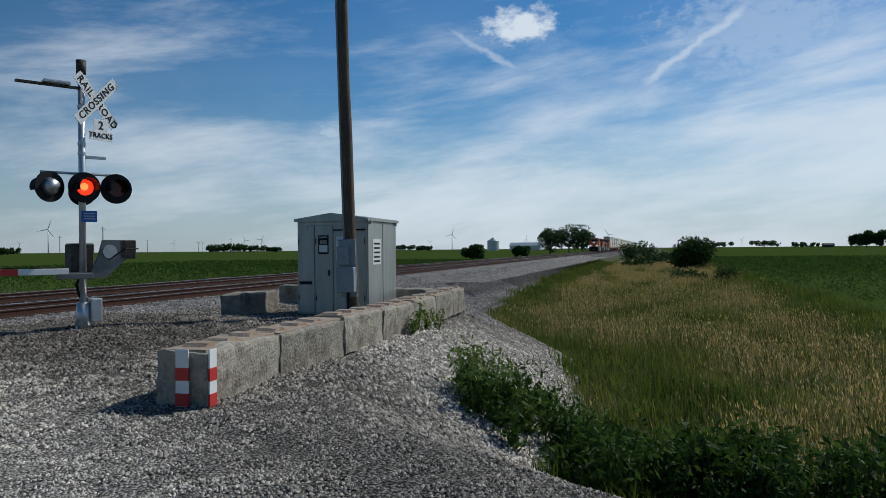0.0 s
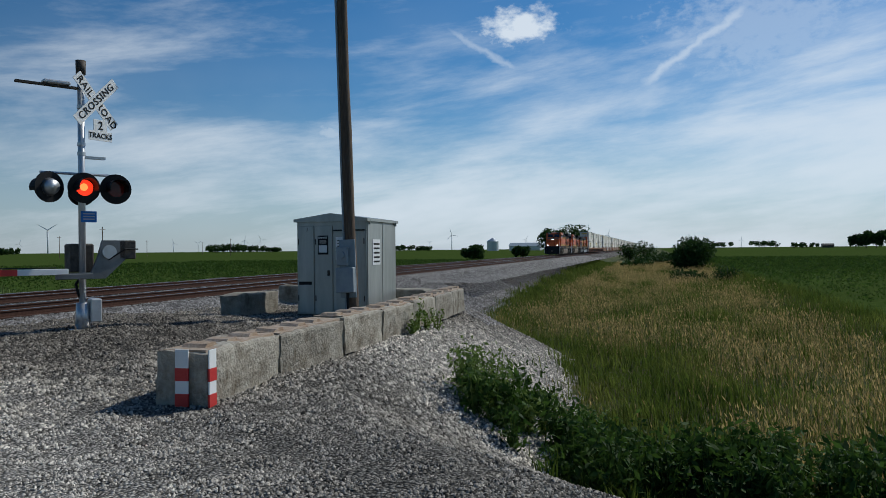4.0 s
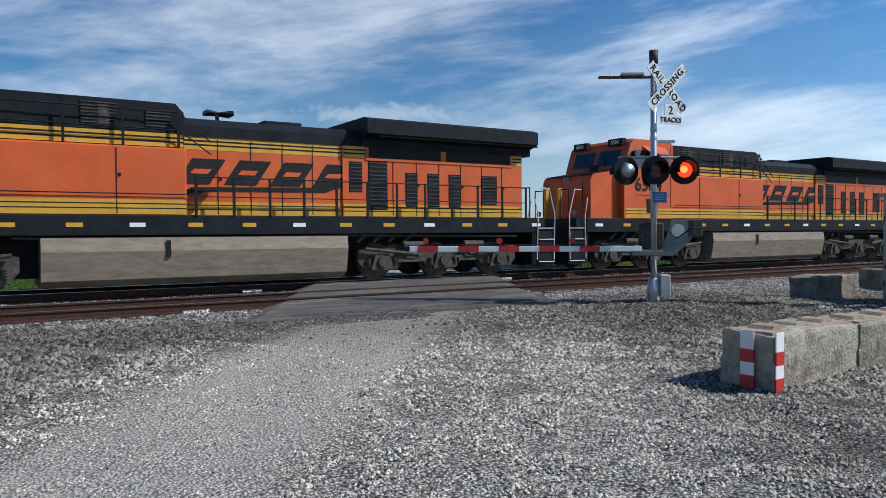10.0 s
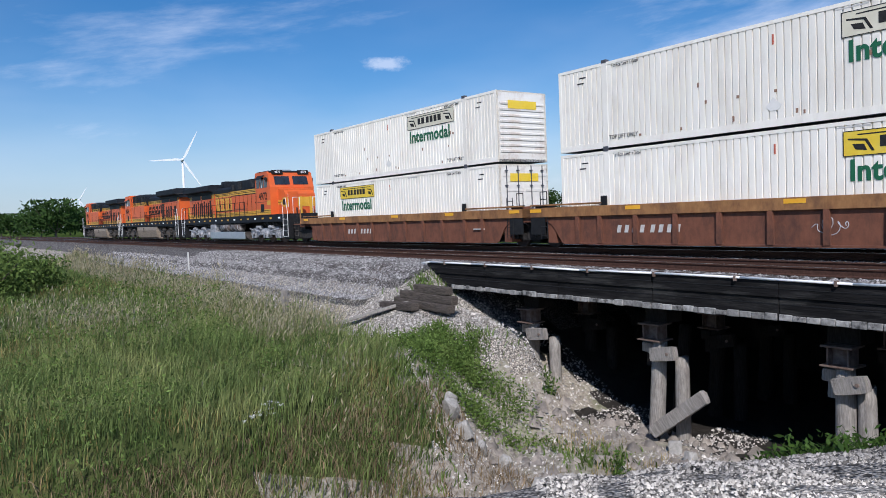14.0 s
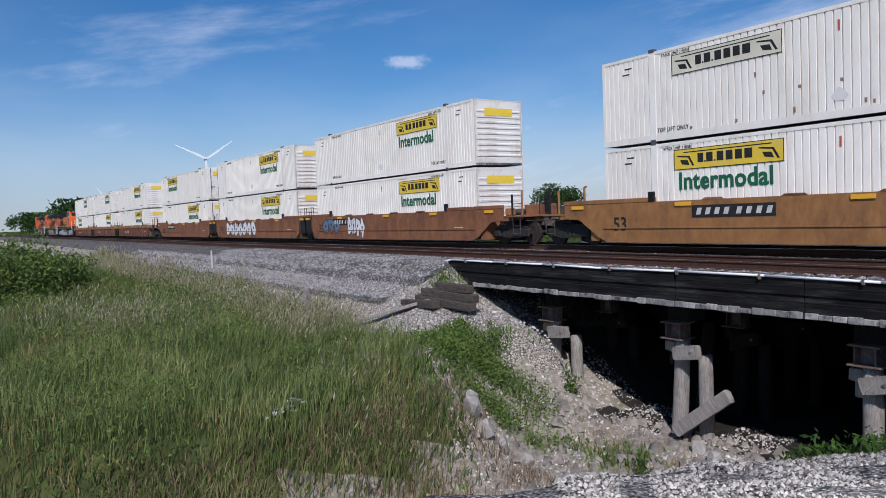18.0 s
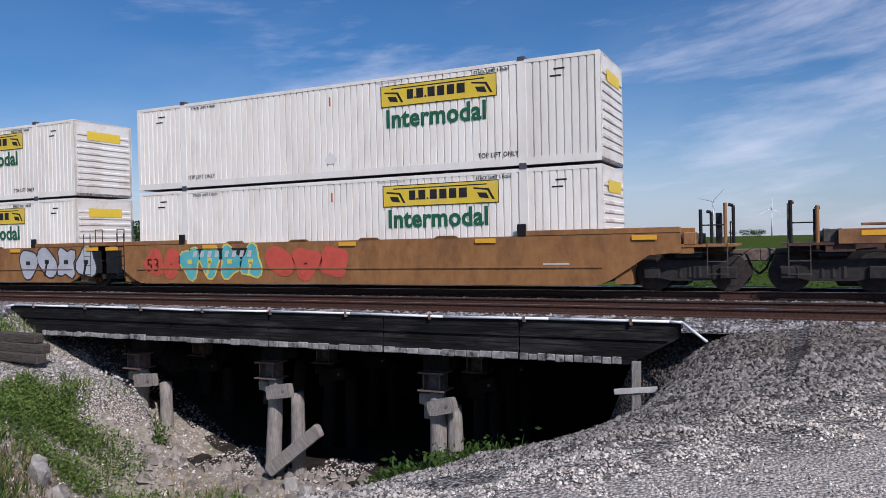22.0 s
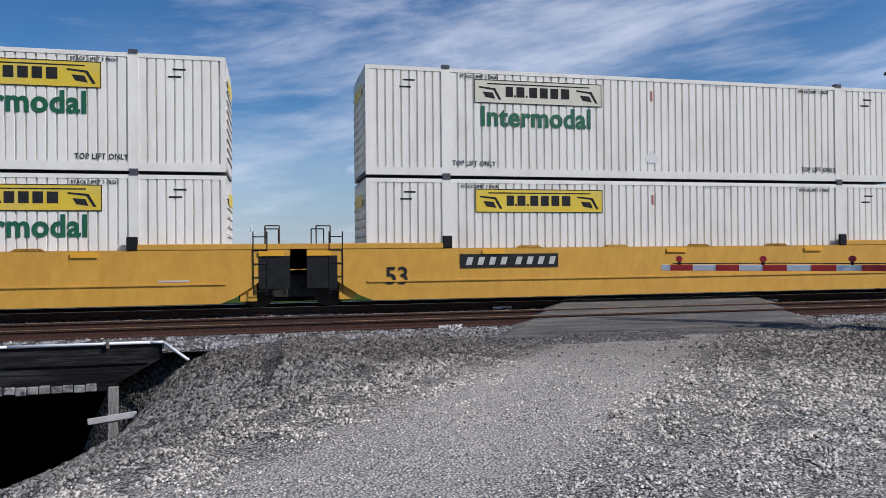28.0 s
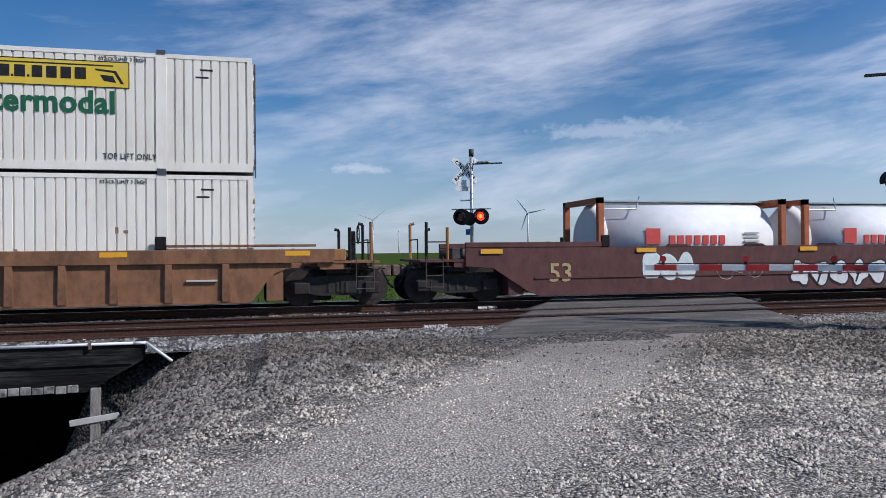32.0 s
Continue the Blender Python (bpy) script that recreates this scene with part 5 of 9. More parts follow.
        for fc in ((0, 1, 2, 3), (7, 6, 5, 4), (0, 4, 5, 1), (1, 5, 6, 2), (2, 6, 7, 3), (3, 7, 4, 0)):
            sh_.faces.new([q[j] for j in fc])
        part("window_shade", sh_, LOCOBLACK if old else ORANGE, cab, "sloping side-window awning")
        part("window_frame", bx(4.28, 4.34, *sorted((sg * 1.53, sg * 1.545)), 3.55, 4.2), RAILWHITE, cab)
        part("mirror_bracket", bx(3.30, 3.36, *sorted((sg * 1.52, sg * 1.66)), 3.9, 4.15), BLACK, cab)
        part("cab_seam", bx(5.30, 5.32, *sorted((sg * 1.52, sg * 1.528)), 2.2, 4.4), LOCOBLACK, cab)
        part("cab_panel_line", bx(3.5, 5.3, *sorted((sg * 1.52, sg * 1.527)), 2.62, 2.64), LOCOBLACK, cab)
        ws = part("windshield", bx(-0.005, 0.005, *sorted((sg * 0.12, sg * 1.15)), -0.3, 0.28), GLASSDARK, cab, "dark windshield")
        ws.matrix_basis = pose(3.085, 0, 3.98, 0, 19.0)
        m = bx(4.0, 4.7, *sorted((sg * 1.52, sg * 1.53)), 1.85, 2.45)
        part("vent_panel", bx(4.05, 4.6, *sorted((sg * 1.52, sg * 1.533)), 2.0, 2.5), LOCOBLACK, cab, "dark vent panel")
        sign_text("lettering", number, 0.66, INK, cab, pose(4.15, sg * 1.535, 2.98, 90, 0, 0 if sg < 0 else 180), 1.05)
        hl = part("ditch_light", disc(B(), (1.18, sg * 0.95, 1.98), (-1, 0, 0), 0.10, 0.05, 14), LAMPWHITE if number == "5998" else GLASSDARK, hub, "ditch light") if not flip else None
    if not flip:
        part("headlight", bx(2.9, 2.98, -0.18, 0.18, 3.55, 3.75), BLACK, cab)
        for z in (-0.09, 0.09):
            part("headlight_lens", disc(B(), (1.66 if not old else 2.9, z, 3.2 if not old else 3.6), (-1, 0, 0), 0.085, 0.03, 14), LAMPWHITE if number == "5998" else GLASSDARK, nose, "headlight")
    for y0 in (-1.25, 0.55):
        nb = part("number_board", bx(3.12, 3.32, y0, y0 + 0.7, 4.38, 4.64, 0.01), BLACK, cab, "black number board")
        sign_text("lettering", number, 0.2, SIGNWHITE, nb, pose(3.115, y0 + 0.35, 4.51, 90, 0, -90))
    for sg in (-1, 1):
        part("wiper", bx(3.0, 3.012, *sorted((sg * 0.5, sg * 0.53)), 3.75, 4.05), BLACK, cab)
        part("nose_grab_iron", pipe(B(), [(1.6, sg * 0.95, 2.2), (1.52, sg * 0.95, 2.25), (1.52, sg * 0.95, 3.0), (1.6, sg * 0.95, 3.05)], 0.014, 5), RAILWHITE if old else BLACK, nose)
        if number != "5998":
            part("end_post", bx(0.92, 1.08, *sorted((sg * 0.28, sg * 0.40)), 1.8, 2.85, 0.01), LOCOYELLOW, hub, "yellow end platform post")
        part("end_post", bx(21.85, 22.0, *sorted((sg * 0.28, sg * 0.40)), 1.8, 2.85, 0.01), LOCOYELLOW, hub, "yellow end platform post")
        if old:
            # the band that sweeps round the nose
            part("nose_side_band", prism(B(), [(1.74, 2.25), (1.74, 2.85), (2.1, 2.85), (2.4, 2.70), (2.98, 2.70), (2.98, 2.42), (2.4, 2.42), (2.1, 2.25)], *sorted((sg * 1.0, sg * 1.008))), LOCOYELLOW, nose, "yellow band round the nose")
            part("band_line", prism(B(), [(2.3, 2.54), (2.3, 2.58), (2.98, 2.58), (2.98, 2.54)], *sorted((sg * 1.008, sg * 1.013))), LOCOBLACK, nose)
            part("cab_band", bx(2.98, 3.55, *sorted((sg * 1.52, sg * 1.527)), 2.42, 2.70), LOCOYELLOW, cab, "yellow band on the cab")
            part("emblem_bar", prism(B(), [(1.80, 2.38), (1.80, 2.72), (2.15, 2.72), (2.25, 2.55), (2.15, 2.38)], *sorted((sg * 1.008, sg * 1.014))), INK, nose, "plain dark emblem shape")
    part("nose_band", bx(1.60 if not old else 1.725, 1.66 if not old else 1.76, -0.95, 0.95, 2.25, 2.85), LOCOYELLOW if old else ORANGE, nose)
    part("nose_door", bx(1.635 if not old else 1.72, 1.66 if not old else 1.76, 0.2, 0.85, 1.85, 3.2), ORANGE, nose)
    # hood
    W = 1.0
    HW = 1.22 if old else 1.46
    hood = part("hood", bx(5.4, 10.9, -HW, HW, 1.8, 3.78 if old else 3.42, 0.0 if old else 0.04), ORANGE, hub, "orange long hood")
    h2 = part("engine_hood", bx(10.9, 15.2, -W, W, 1.8, 3.78), ORANGE, hub, "orange engine hood")
    h3 = part("radiator_hood", bx(15.2, 21.5, -1.05, 1.05, 1.8, 3.78), ORANGE, hub, "orange radiator hood")
    m = B()
    prism(m, [(5.4, 3.40), (5.4, 4.52), (10.7, 4.52), (10.9, 4.30), (10.9, 3.40)], -1.235, 1.235)
    rb = part("blower_roof", m, LOCOBLACK, hub, "black upper hood")
    m = B()
    prism(m, [(-1.03, 3.78), (-1.03, 4.05), (-0.72, 4.27), (0.72, 4.27), (1.03, 4.05), (1.03, 3.78)], 10.9, 15.8, "x")
    re_ = part("engine_roof", m, LOCOBLACK, hub, "black rounded engine roof")
    m = B()
    prism(m, [(-1.1, 3.78), (-1.12, 4.0), (-1.52, 4.12), (-1.52, 4.50), (-1.3, 4.58), (1.3, 4.58), (1.52, 4.50), (1.52, 4.12), (1.12, 4.0), (1.1, 3.78)], 15.75 if not old else 15.2, 21.8, "x")
    rr = part("radiator_roof", m, LOCOBLACK, hub, "wide black radiator roof")
    part("radiator_soffit", bx(16.2, 21.9, -1.4, 1.4, 4.06, 4.10), LOCOGREY, rr)
    for sg in (-1, 1):
        for h, a, b, y in ((hood, 5.42, 10.88, HW), (h2, 10.92, 15.18, W), (h3, 15.22, 21.48, 1.05)):
            yu = 1.24 if h is hood else y
            up = part("upper_stripe", bx(a, b, *sorted((sg * yu, sg * (yu + 0.006))), 3.46, 3.78), LOCOYELLOW, h, "yellow upper stripe")
            for z in (3.56, 3.66):
                part("stripe_line", bx(a, b, *sorted((sg * (yu + 0.006), sg * (yu + 0.010))), z, z + 0.04), LOCOBLACK, up)
            lw = part("lower_stripe", bx(a, b, *sorted((sg * y, sg * (y + 0.006))), 1.82, 2.16), LOCOYELLOW, h, "yellow lower stripe")
            for z in (1.95, 2.06):
                part("stripe_line", bx(a, b, *sorted((sg * (y + 0.006), sg * (y + 0.010))), z, z + 0.025), LOCOBLACK, lw)
            n = int((b - a) / 0.72)
            for k in range(1, n):
                x = a + (b - a) * k / n
                if h is hood and not old and k not in (2, 5):
                    continue
                part("door_seam", bx(x - 0.01, x + 0.01, *sorted((sg * (y + 0.001), sg * (y + 0.012))), 1.84, 3.74 if old or h is not hood else 3.36), LOCOBLACK, h)
                if k % 2:
                    part("door_latch", bx(x + 0.04, x + 0.10, *sorted((sg * (y + 0.001), sg * (y + 0.02))), 2.7, 2.78), LOCOBLACK, h)
        for a, b in ((3.0, 5.4),):
            lw = part("lower_stripe", bx(a, b, *sorted((sg * 1.52, sg * 1.526)), 1.82, 2.16), LOCOYELLOW, cab, "yellow lower stripe")
            for z in (1.95, 2.06):
                part("stripe_line", bx(a, b, *sorted((sg * 1.526, sg * 1.530)), z, z + 0.025), LOCOBLACK, lw)
        for a in (6.2, 8.6):
            louvre(rb, a, a + 0.8, sg * 1.24, 3.9, 4.44, 7)
        louvre(rb, 10.0, 10.6, sg * 1.24, 3.9, 4.3, 5)
        if old:
            for k in range(9):
                louvre(h3, 16.0 + k * 0.52, 16.26 + k * 0.52 + 0.1 * (k % 4 == 0), sg * 1.05, 1.98 if k % 3 else 1.9, 3.15 if k % 3 else 3.3, 10, LOCOBLACK)
            for a in (15.9, 18.5):
                rf = part("radiator_frame", bx(a - 0.1, a + 2.3, *sorted((sg * 1.05, sg * 1.075)), 3.34, 4.0), ORANGE, h3, "orange frame round a radiator opening")
                part("radiator_opening", bx(a, a + 2.2, *sorted((sg * 1.075, sg * 1.085)), 3.42, 3.93), BLACK, rf, "dark radiator opening")
        else:
            louvre(h3, 15.4, 15.8, sg * 1.05, 2.5, 3.35, 8)
            louvre(h3, 16.0, 16.6, sg * 1.05, 2.0, 3.4, 12)
            for k in range(3):
                louvre(h3, 17.2 + k * 0.75, 17.6 + k * 0.75, sg * 1.05, 2.1, 3.1, 9)
            louvre(h3, 19.9, 20.5, sg * 1.05, 2.2, 3.1, 9)
            for a in (16.0, 18.6):
                rf = part("radiator_frame", bx(a - 0.1, a + 2.5, *sorted((sg * 1.05, sg * 1.075)), 3.40, 4.0), ORANGE, h3, "orange frame round a radiator opening")
                part("radiator_opening", bx(a, a + 2.4, *sorted((sg * 1.075, sg * 1.085)), 3.48, 3.95), BLACK, rf, "dark radiator opening")
        # the maker's sign as plain slanting blocks
        if old:
            for k in range(4):
                u = 10.95 + k * 1.06
                m = B()
                prism(m, [(u - 0.05, 2.27), (u + 0.85, 2.27), (u + 0.85, 2.52), (u + 0.80, 2.55), (u + 0.80, 3.12), (u + 0.85, 3.15), (u + 0.85, 3.38), (u - 0.05, 3.38), (u - 0.05, 3.15), (u, 3.12), (u, 2.55), (u - 0.05, 2.52)], *sorted((sg * 1.0, sg * 1.018)))
                em = part("emblem_shade", m, LOCOBLACK, h2, "dark outline of a plain emblem block")
                m = B()
                prism(m, [(u - 0.01, 2.32), (u + 0.81, 2.32), (u + 0.81, 2.48), (u + 0.74, 2.52), (u + 0.74, 3.15), (u + 0.81, 3.19), (u + 0.81, 3.34), (u - 0.01, 3.34), (u - 0.01, 3.19), (u + 0.06, 3.15), (u + 0.06, 2.52), (u - 0.01, 2.48)], *sorted((sg * 1.018, sg * 1.028)))
                part("emblem_block", m, LOCOYELLOW, em, "plain yellow emblem block")
                part("emblem_gap", prism(B(), [(u + 0.32, 2.48), (u + 0.48, 2.48), (u + 0.48, 3.18), (u + 0.32, 3.18)], *sorted((sg * 1.028, sg * 1.034))), ORANGE, em)
        else:
            for k in range(4):
                u = 10.72 + k * 1.2
                m = B()
                prism(m, [(u, 2.60), (u + 0.84, 2.60), (u + 1.26, 3.24), (u + 0.42, 3.24)], *sorted((sg * W, sg * (W + 0.014))))
                em = part("emblem_block", m, INK, h2, "plain dark slanting emblem block")
                m = B()
                prism(m, [(u + 0.36, 2.86), (u + 0.80, 2.86), (u + 0.90, 2.98), (u + 0.46, 2.98)], *sorted((sg * (W + 0.014), sg * (W + 0.02))))
                part("emblem_gap", m, ORANGE, em)
            m = B()
            prism(m, [(10.75, 2.30), (11.1, 2.52), (15.1, 2.60), (14.7, 2.46), (11.6, 2.42)], *sorted((sg * W, sg * (W + 0.014))))
            part("emblem_bar", m, INK, h2, "plain dark sweeping underline")
    handrails(hub, 7.6 if old else 11.1, 21.3, 15 if old else 12, LOCOBLACK)
    if not old:
        for sg in (-1, 1):
            for k in range(5):
                part("upper_stanchion", bx(5.7 + k * 1.25, 5.76 + k * 1.25, *sorted((sg * 1.40, sg * 1.43)), 3.42, 4.30), LOCOBLACK, hub)
            for z in (3.85, 4.28):
                part("upper_rail", pipe(B(), [(5.7, sg * 1.415, z), (10.75, sg * 1.415, z), (11.5, sg * 1.415, 3.3 if z < 4 else 3.6)], 0.018, 5), LOCOBLACK, hub)
            part("low_rail", pipe(B(), [(5.5, sg * 1.52, 2.30), (11.1, sg * 1.52, 2.30)], 0.014, 5), LOCOBLACK, hub)
            for a in (6.5, 8.9):
                part("vent_opening", bx(a, a + 0.95, *sorted((sg * 1.236, sg * 1.25)), 3.82, 4.44), BLACK, rb, "dark intake opening")
                part("intake_slats", bx(a + 0.08, a + 0.3, *sorted((sg * 1.25, sg * 1.262)), 3.9, 4.36), LOCOGREY, rb)
            part("walkway_step", bx(11.0, 11.6, *sorted((sg * 1.05, sg * 1.45)), 2.4, 2.44), LOCOBLACK, hub)
    # roof gear
    part("exhaust_stack", bx(13.2, 14.3, -0.35, 0.35, 4.27, 4.42, 0.03), LOCOBLACK, re_, "exhaust housing")
    m = B()
    box(m, 12.0, 12.08, -0.05, 0.05, 4.25, 4.52)
    for a in (-0.18, 0.0, 0.18):
        cyl(m, (12.05, a, 4.54), (12.42, a, 4.56), 0.03, 8, 0.08)
        cyl(m, (12.05, a, 4.54), (11.72, a, 4.56), 0.03, 8, 0.07)
    part("air_horn", m, BLACK, re_, "multi-chime horn")
    if old:
        part("fan_housing", bx(13.9, 14.8, -0.6, 0.6, 4.27, 4.80, 0.05), LOCOBLACK, re_, "boxy exhaust housing")
    # tank
    m = B()
    zt = (1.28, 0.95, 0.30, 0.14) if not old else (0.70, 0.58, 0.30, 0.14)
    prism(m, [(-1.45, zt[0]), (-1.5, zt[1]), (-1.38, zt[2]), (-1.1, zt[3]), (1.1, zt[3]), (1.38, zt[2]), (1.5, zt[1]), (1.45, zt[0])], 7.75, 15.15, "x")
    tk = part("fuel_tank", m, LOCOGREY if old else TANKGREY, hub, "dusty fuel tank")
    part("tank_gauge", bx(10.4, 10.5, -1.52, -1.49, 0.8, 1.2), BLACK, tk)
    if old:
        for a in (8.9, 11.1):
            for sg in (-1, 1):
                part("air_reservoir", cyl(B(), (a, sg * 1.24, 1.02), (a + 1.8, sg * 1.24, 1.02), 0.27, 18), PEELED, tk, "round air tank with peeling paint", True)
                for e in (0.25, 1.55):
                    part("tank_strap", cyl(B(), (a + e, sg * 1.24, 1.02), (a + e + 0.06, sg * 1.24, 1.02), 0.285, 18), LOCOSILVER, tk)
        for sg in (-1, 1):
            part("equipment_box", bx(14.0, 15.1, *sorted((sg * 1.0, sg * 1.5)), 0.35, 1.28, 0.04), LOCOSILVER, tk, "grey equipment box")
            part("tank_skirt", bx(7.8, 15.1, *sorted((sg * 1.46, sg * 1.53)), 0.22, 0.72, 0.02), GREYBOX, tk, "grey side of the fuel tank")
    m = B()
    for sg in (-1, 1):
        part("brake_pipe", pipe(B(), [(7.2, sg * 1.4, 1.28), (9, sg * 1.42, 1.22), (15.2, sg * 1.4, 1.28), (21, sg * 1.4, 1.22)], 0.03, 6), LOCOGREY, hub)
        for k in range(10):
            part("sand_hose", cyl(B(), (2.5 + k * 0.5 + (10 if k > 4 else 0), sg * 1.3, 1.1), (2.8 + k * 0.5 + (10 if k > 4 else 0), sg * 1.3, 1.32), 0.05, 6), LOCOGREY, hub)
    # black box added as the dark of the shaded underside
    part("centre_sill", bx(1.0, 21.9, -0.6, 0.6, 0.34, 1.34), BLACK, hub, "black filler for the shade under the frame")
    truck_three(hub, 4.6, tr, "three-axle truck")
    truck_three(hub, 18.35, tr, "three-axle truck")
    # end railings between units
    for x in (0.95, 21.95):
        for sg in (-1, 1):
            part("end_railing", pipe(B(), [(x, sg * 0.9, 1.8), (x, sg * 0.9, 2.8), (x, sg * 0.45, 2.8), (x, sg * 0.45, 1.8)], 0.02, 5), RAILWHITE if old else LOCOBLACK, hub)
    if old:
        # this unit's hood is lower than its cab
        for o in (hood, h2, h3, rb, re_, rr):
            o.matrix_basis = Matrix.Translation((0, 0, 1.8 * 0.085)) @ Matrix.Diagonal((1, 1, 0.915, 1))
    if flip:
        # turn the whole set of parts end for end about the middle
        for o in list(lo.children):
            o.matrix_basis = pose(22.9, 0, 0, 0, 0, 180) @ o.matrix_basis
    return on_track(lo, s)


build_loco(19.4, "5998", False, False)
build_loco(42.1, "6584", False, False)
build_loco(65.3, "4972", True, True)


# ---- containers ----
CL, CW = 16.15, 1.3


def container_meshes():
    d = {}
    H = 2.79
    # corrugated side, at y = 0 facing -y
    vs, fs = [], []

    def strip(x0, x1, z0, z1, n):
        pitch = (x1 - x0) / n
        xs = []
        for k in range(n):
            a = x0 + k * pitch
            xs += [(a, 0.0), (a + pitch * 0.77, 0.0), (a + pitch * 0.80, 0.045), (a + pitch * 0.96, 0.045)]
        xs.append((x1, 0.0))
        base = len(vs)
        for x, y in xs:
            vs.extend(((x, y, z0), (x, y, z1)))
        for k in range(len(xs) - 1):
            i = base + 2 * k
            fs.append((i, i + 2, i + 3, i + 1))

    strip(0.12, 1.98, 0.20, H - 0.10, 9)
    strip(2.22, 13.93, 0.20, H - 0.10, 54)
    strip(14.17, 16.03, 0.20, H - 0.10, 9)
    me = bpy.data.meshes.new("side_wall")
    me.from_pydata(vs, [], fs)
    me.materials.append(CONT)
    d["side"] = me
    m = B()
    for x in (0.0, 16.03):
        box(m, x, x + 0.12, -0.012, 0.10, 0.0, H, 0.0)
    for x in (1.98, 13.93):
        box(m, x, x + 0.24, -0.016, 0.10, 0.0, H)
    box(m, 0.12, 16.03, -0.012, 0.10, 0.0, 0.20)
    box(m, 0.12, 16.03, -0.012, 0.08, H - 0.10, H)
    d["frame"] = mesh_of("side_frame", m, CONT)
    d["casting"] = mesh_of("lift_casting", bx(0, 0.2, -0.03, 0.12, 0, 0.10), POSTDARK)
    d["roof"] = mesh_of("roof", bx(0, CL, -CW + 0.05, CW - 0.05, H - 0.06, H - 0.01), CONT)
    d["floor"] = mesh_of("floor", bx(0, CL, -CW + 0.05, CW - 0.05, 0.0, 0.10), POSTDARK)
    # ribbed front wall, facing +x
    m = B()
    box(m, -0.06, 0.0, -CW, CW, 0.0, H)
    d["ribbed"] = mesh_of("end_wall", m, CONTEND)
    d["endrib"] = mesh_of("end_rib", prism(B(), [(0.0, 0.0), (0.03, 0.03), (0.03, 0.10), (0.0, 0.13)], -CW + 0.14, CW - 0.14), CONTEND)
    m = B()
    box(m, -0.06, 0.0, -CW, CW, 0.0, H)
    d["doors"] = mesh_of("end_doors", m, CONTEND)
    m = bx(0.0, 0.02, 0.02, CW - 0.1, 0.16, H - 0.12)
    for z in (0.5, 1.1, 1.7, 2.3):
        box(m, 0.02, 0.035, 0.08, CW - 0.14, z, z + 0.09)
    d["leaf"] = mesh_of("door_leaf", m, CONTEND)
    m = B()
    cyl(m, (0.06, 0, 0.08), (0.06, 0, H - 0.06), 0.022, 6)
    for z in (0.3, 1.0, 1.9, 2.5):
        box(m, 0.02, 0.08, -0.06, 0.06, z, z + 0.05)
    box(m, 0.05, 0.075, -0.03, 0.3, 1.1, 1.14)
    d["bar"] = mesh_of("lock_bar", m, POSTDARK)
    d["smallpanel"] = mesh_of("end_logo_panel", bx(0.036, 0.042, -0.75, 0.75, 2.1, 2.42), YELLOW)
    # logo panel: coloured board with dark bars for the name and two small drawn shapes
    for key, mt in (("yellow", YELLOW), ("faded", FADED)):
        d["logo_" + key] = mesh_of("logo_panel", bx(0, 3.6, -0.012, -0.004, 0.0, 0.62), mt)
    m = B()
    box(m, 0.0, 3.6, -0.016, -0.012, 0.0, 0.02)
    box(m, 0.0, 3.6, -0.016, -0.012, 0.60, 0.62)
    box(m, 0.0, 0.02, -0.016, -0.012, 0.0, 0.62)
    box(m, 3.58, 3.6, -0.016, -0.012, 0.0, 0.62)
    box(m, 0.35, 3.25, -0.016, -0.012, 0.50, 0.53)
    for k, (a, w) in enumerate(((0.86, 0.20), (1.16, 0.22), (1.52, 0.22), (1.82, 0.22), (2.12, 0.22), (2.42, 0.24))):
        box(m, a, a + w, -0.017, -0.012, 0.18, 0.45)
    for a in (1.09, 1.42):
        box(m, a, a + 0.05, -0.017, -0.012, 0.18, 0.23)
    for a in (0.12, 2.86):
        prism(m, [(a, 0.44), (a + 0.45, 0.40), (a + 0.62, 0.10), (a + 0.55, 0.10), (a + 0.40, 0.35), (a, 0.40)], -0.016, -0.012)
        prism(m, [(a + 0.1, 0.30), (a + 0.38, 0.28), (a + 0.45, 0.12), (a + 0.18, 0.16)], -0.016, -0.012)
    d["logobars"] = mesh_of("name_mark", m, INK)
    d["stencil_long"] = mesh_of("stencil_mark", bx(0, 0.8, -0.004, -0.001, 0, 0.04), BAR)
    d["stencil_short"] = mesh_of("stencil_mark", bx(0, 0.3, -0.004, -0.001, 0, 0.045), INK)
    m = B()
    for a in (0.08, 0.16):
        prism(m, [(7.75, 0.55), (7.95, 0.78), (8.2, 0.55), (8.1, 0.42), (7.85, 0.42)], -0.01, -0.002)
    d["sticker"] = mesh_of("sticker", bx(7.95, 8.0, -0.012, -0.002, 2.15, 2.42), mat("red_sticker", (0.42, 0.09, 0.05), (0.52, 0.16, 0.10), 0.7, scale=6))
    d["placard"] = mesh_of("placard_holder", m, CONTEND)
    m = B()
    for k in range(16):
        x, z = random.uniform(2.4, 13.8), random.choice((0.24, 0.28, 0.3, 0.9, 1.4))
        box(m, x, x + random.uniform(0.05, 0.10), -0.006, 0.003, z, z + random.uniform(0.06, 0.16))
    d["dents"] = mesh_of("rust_scuff", m, mat("rust_scuff", (0.20, 0.10, 0.06), (0.36, 0.24, 0.17), 0.9, scale=20))
    return d


CM = container_meshes()
CONT_LABELS = {"yellow": "white corrugated intermodal container with a yellow logo panel", "faded": "white corrugated intermodal container with a faded outlined logo panel",
               "half": "white corrugated intermodal container with a half-torn yellow panel"}


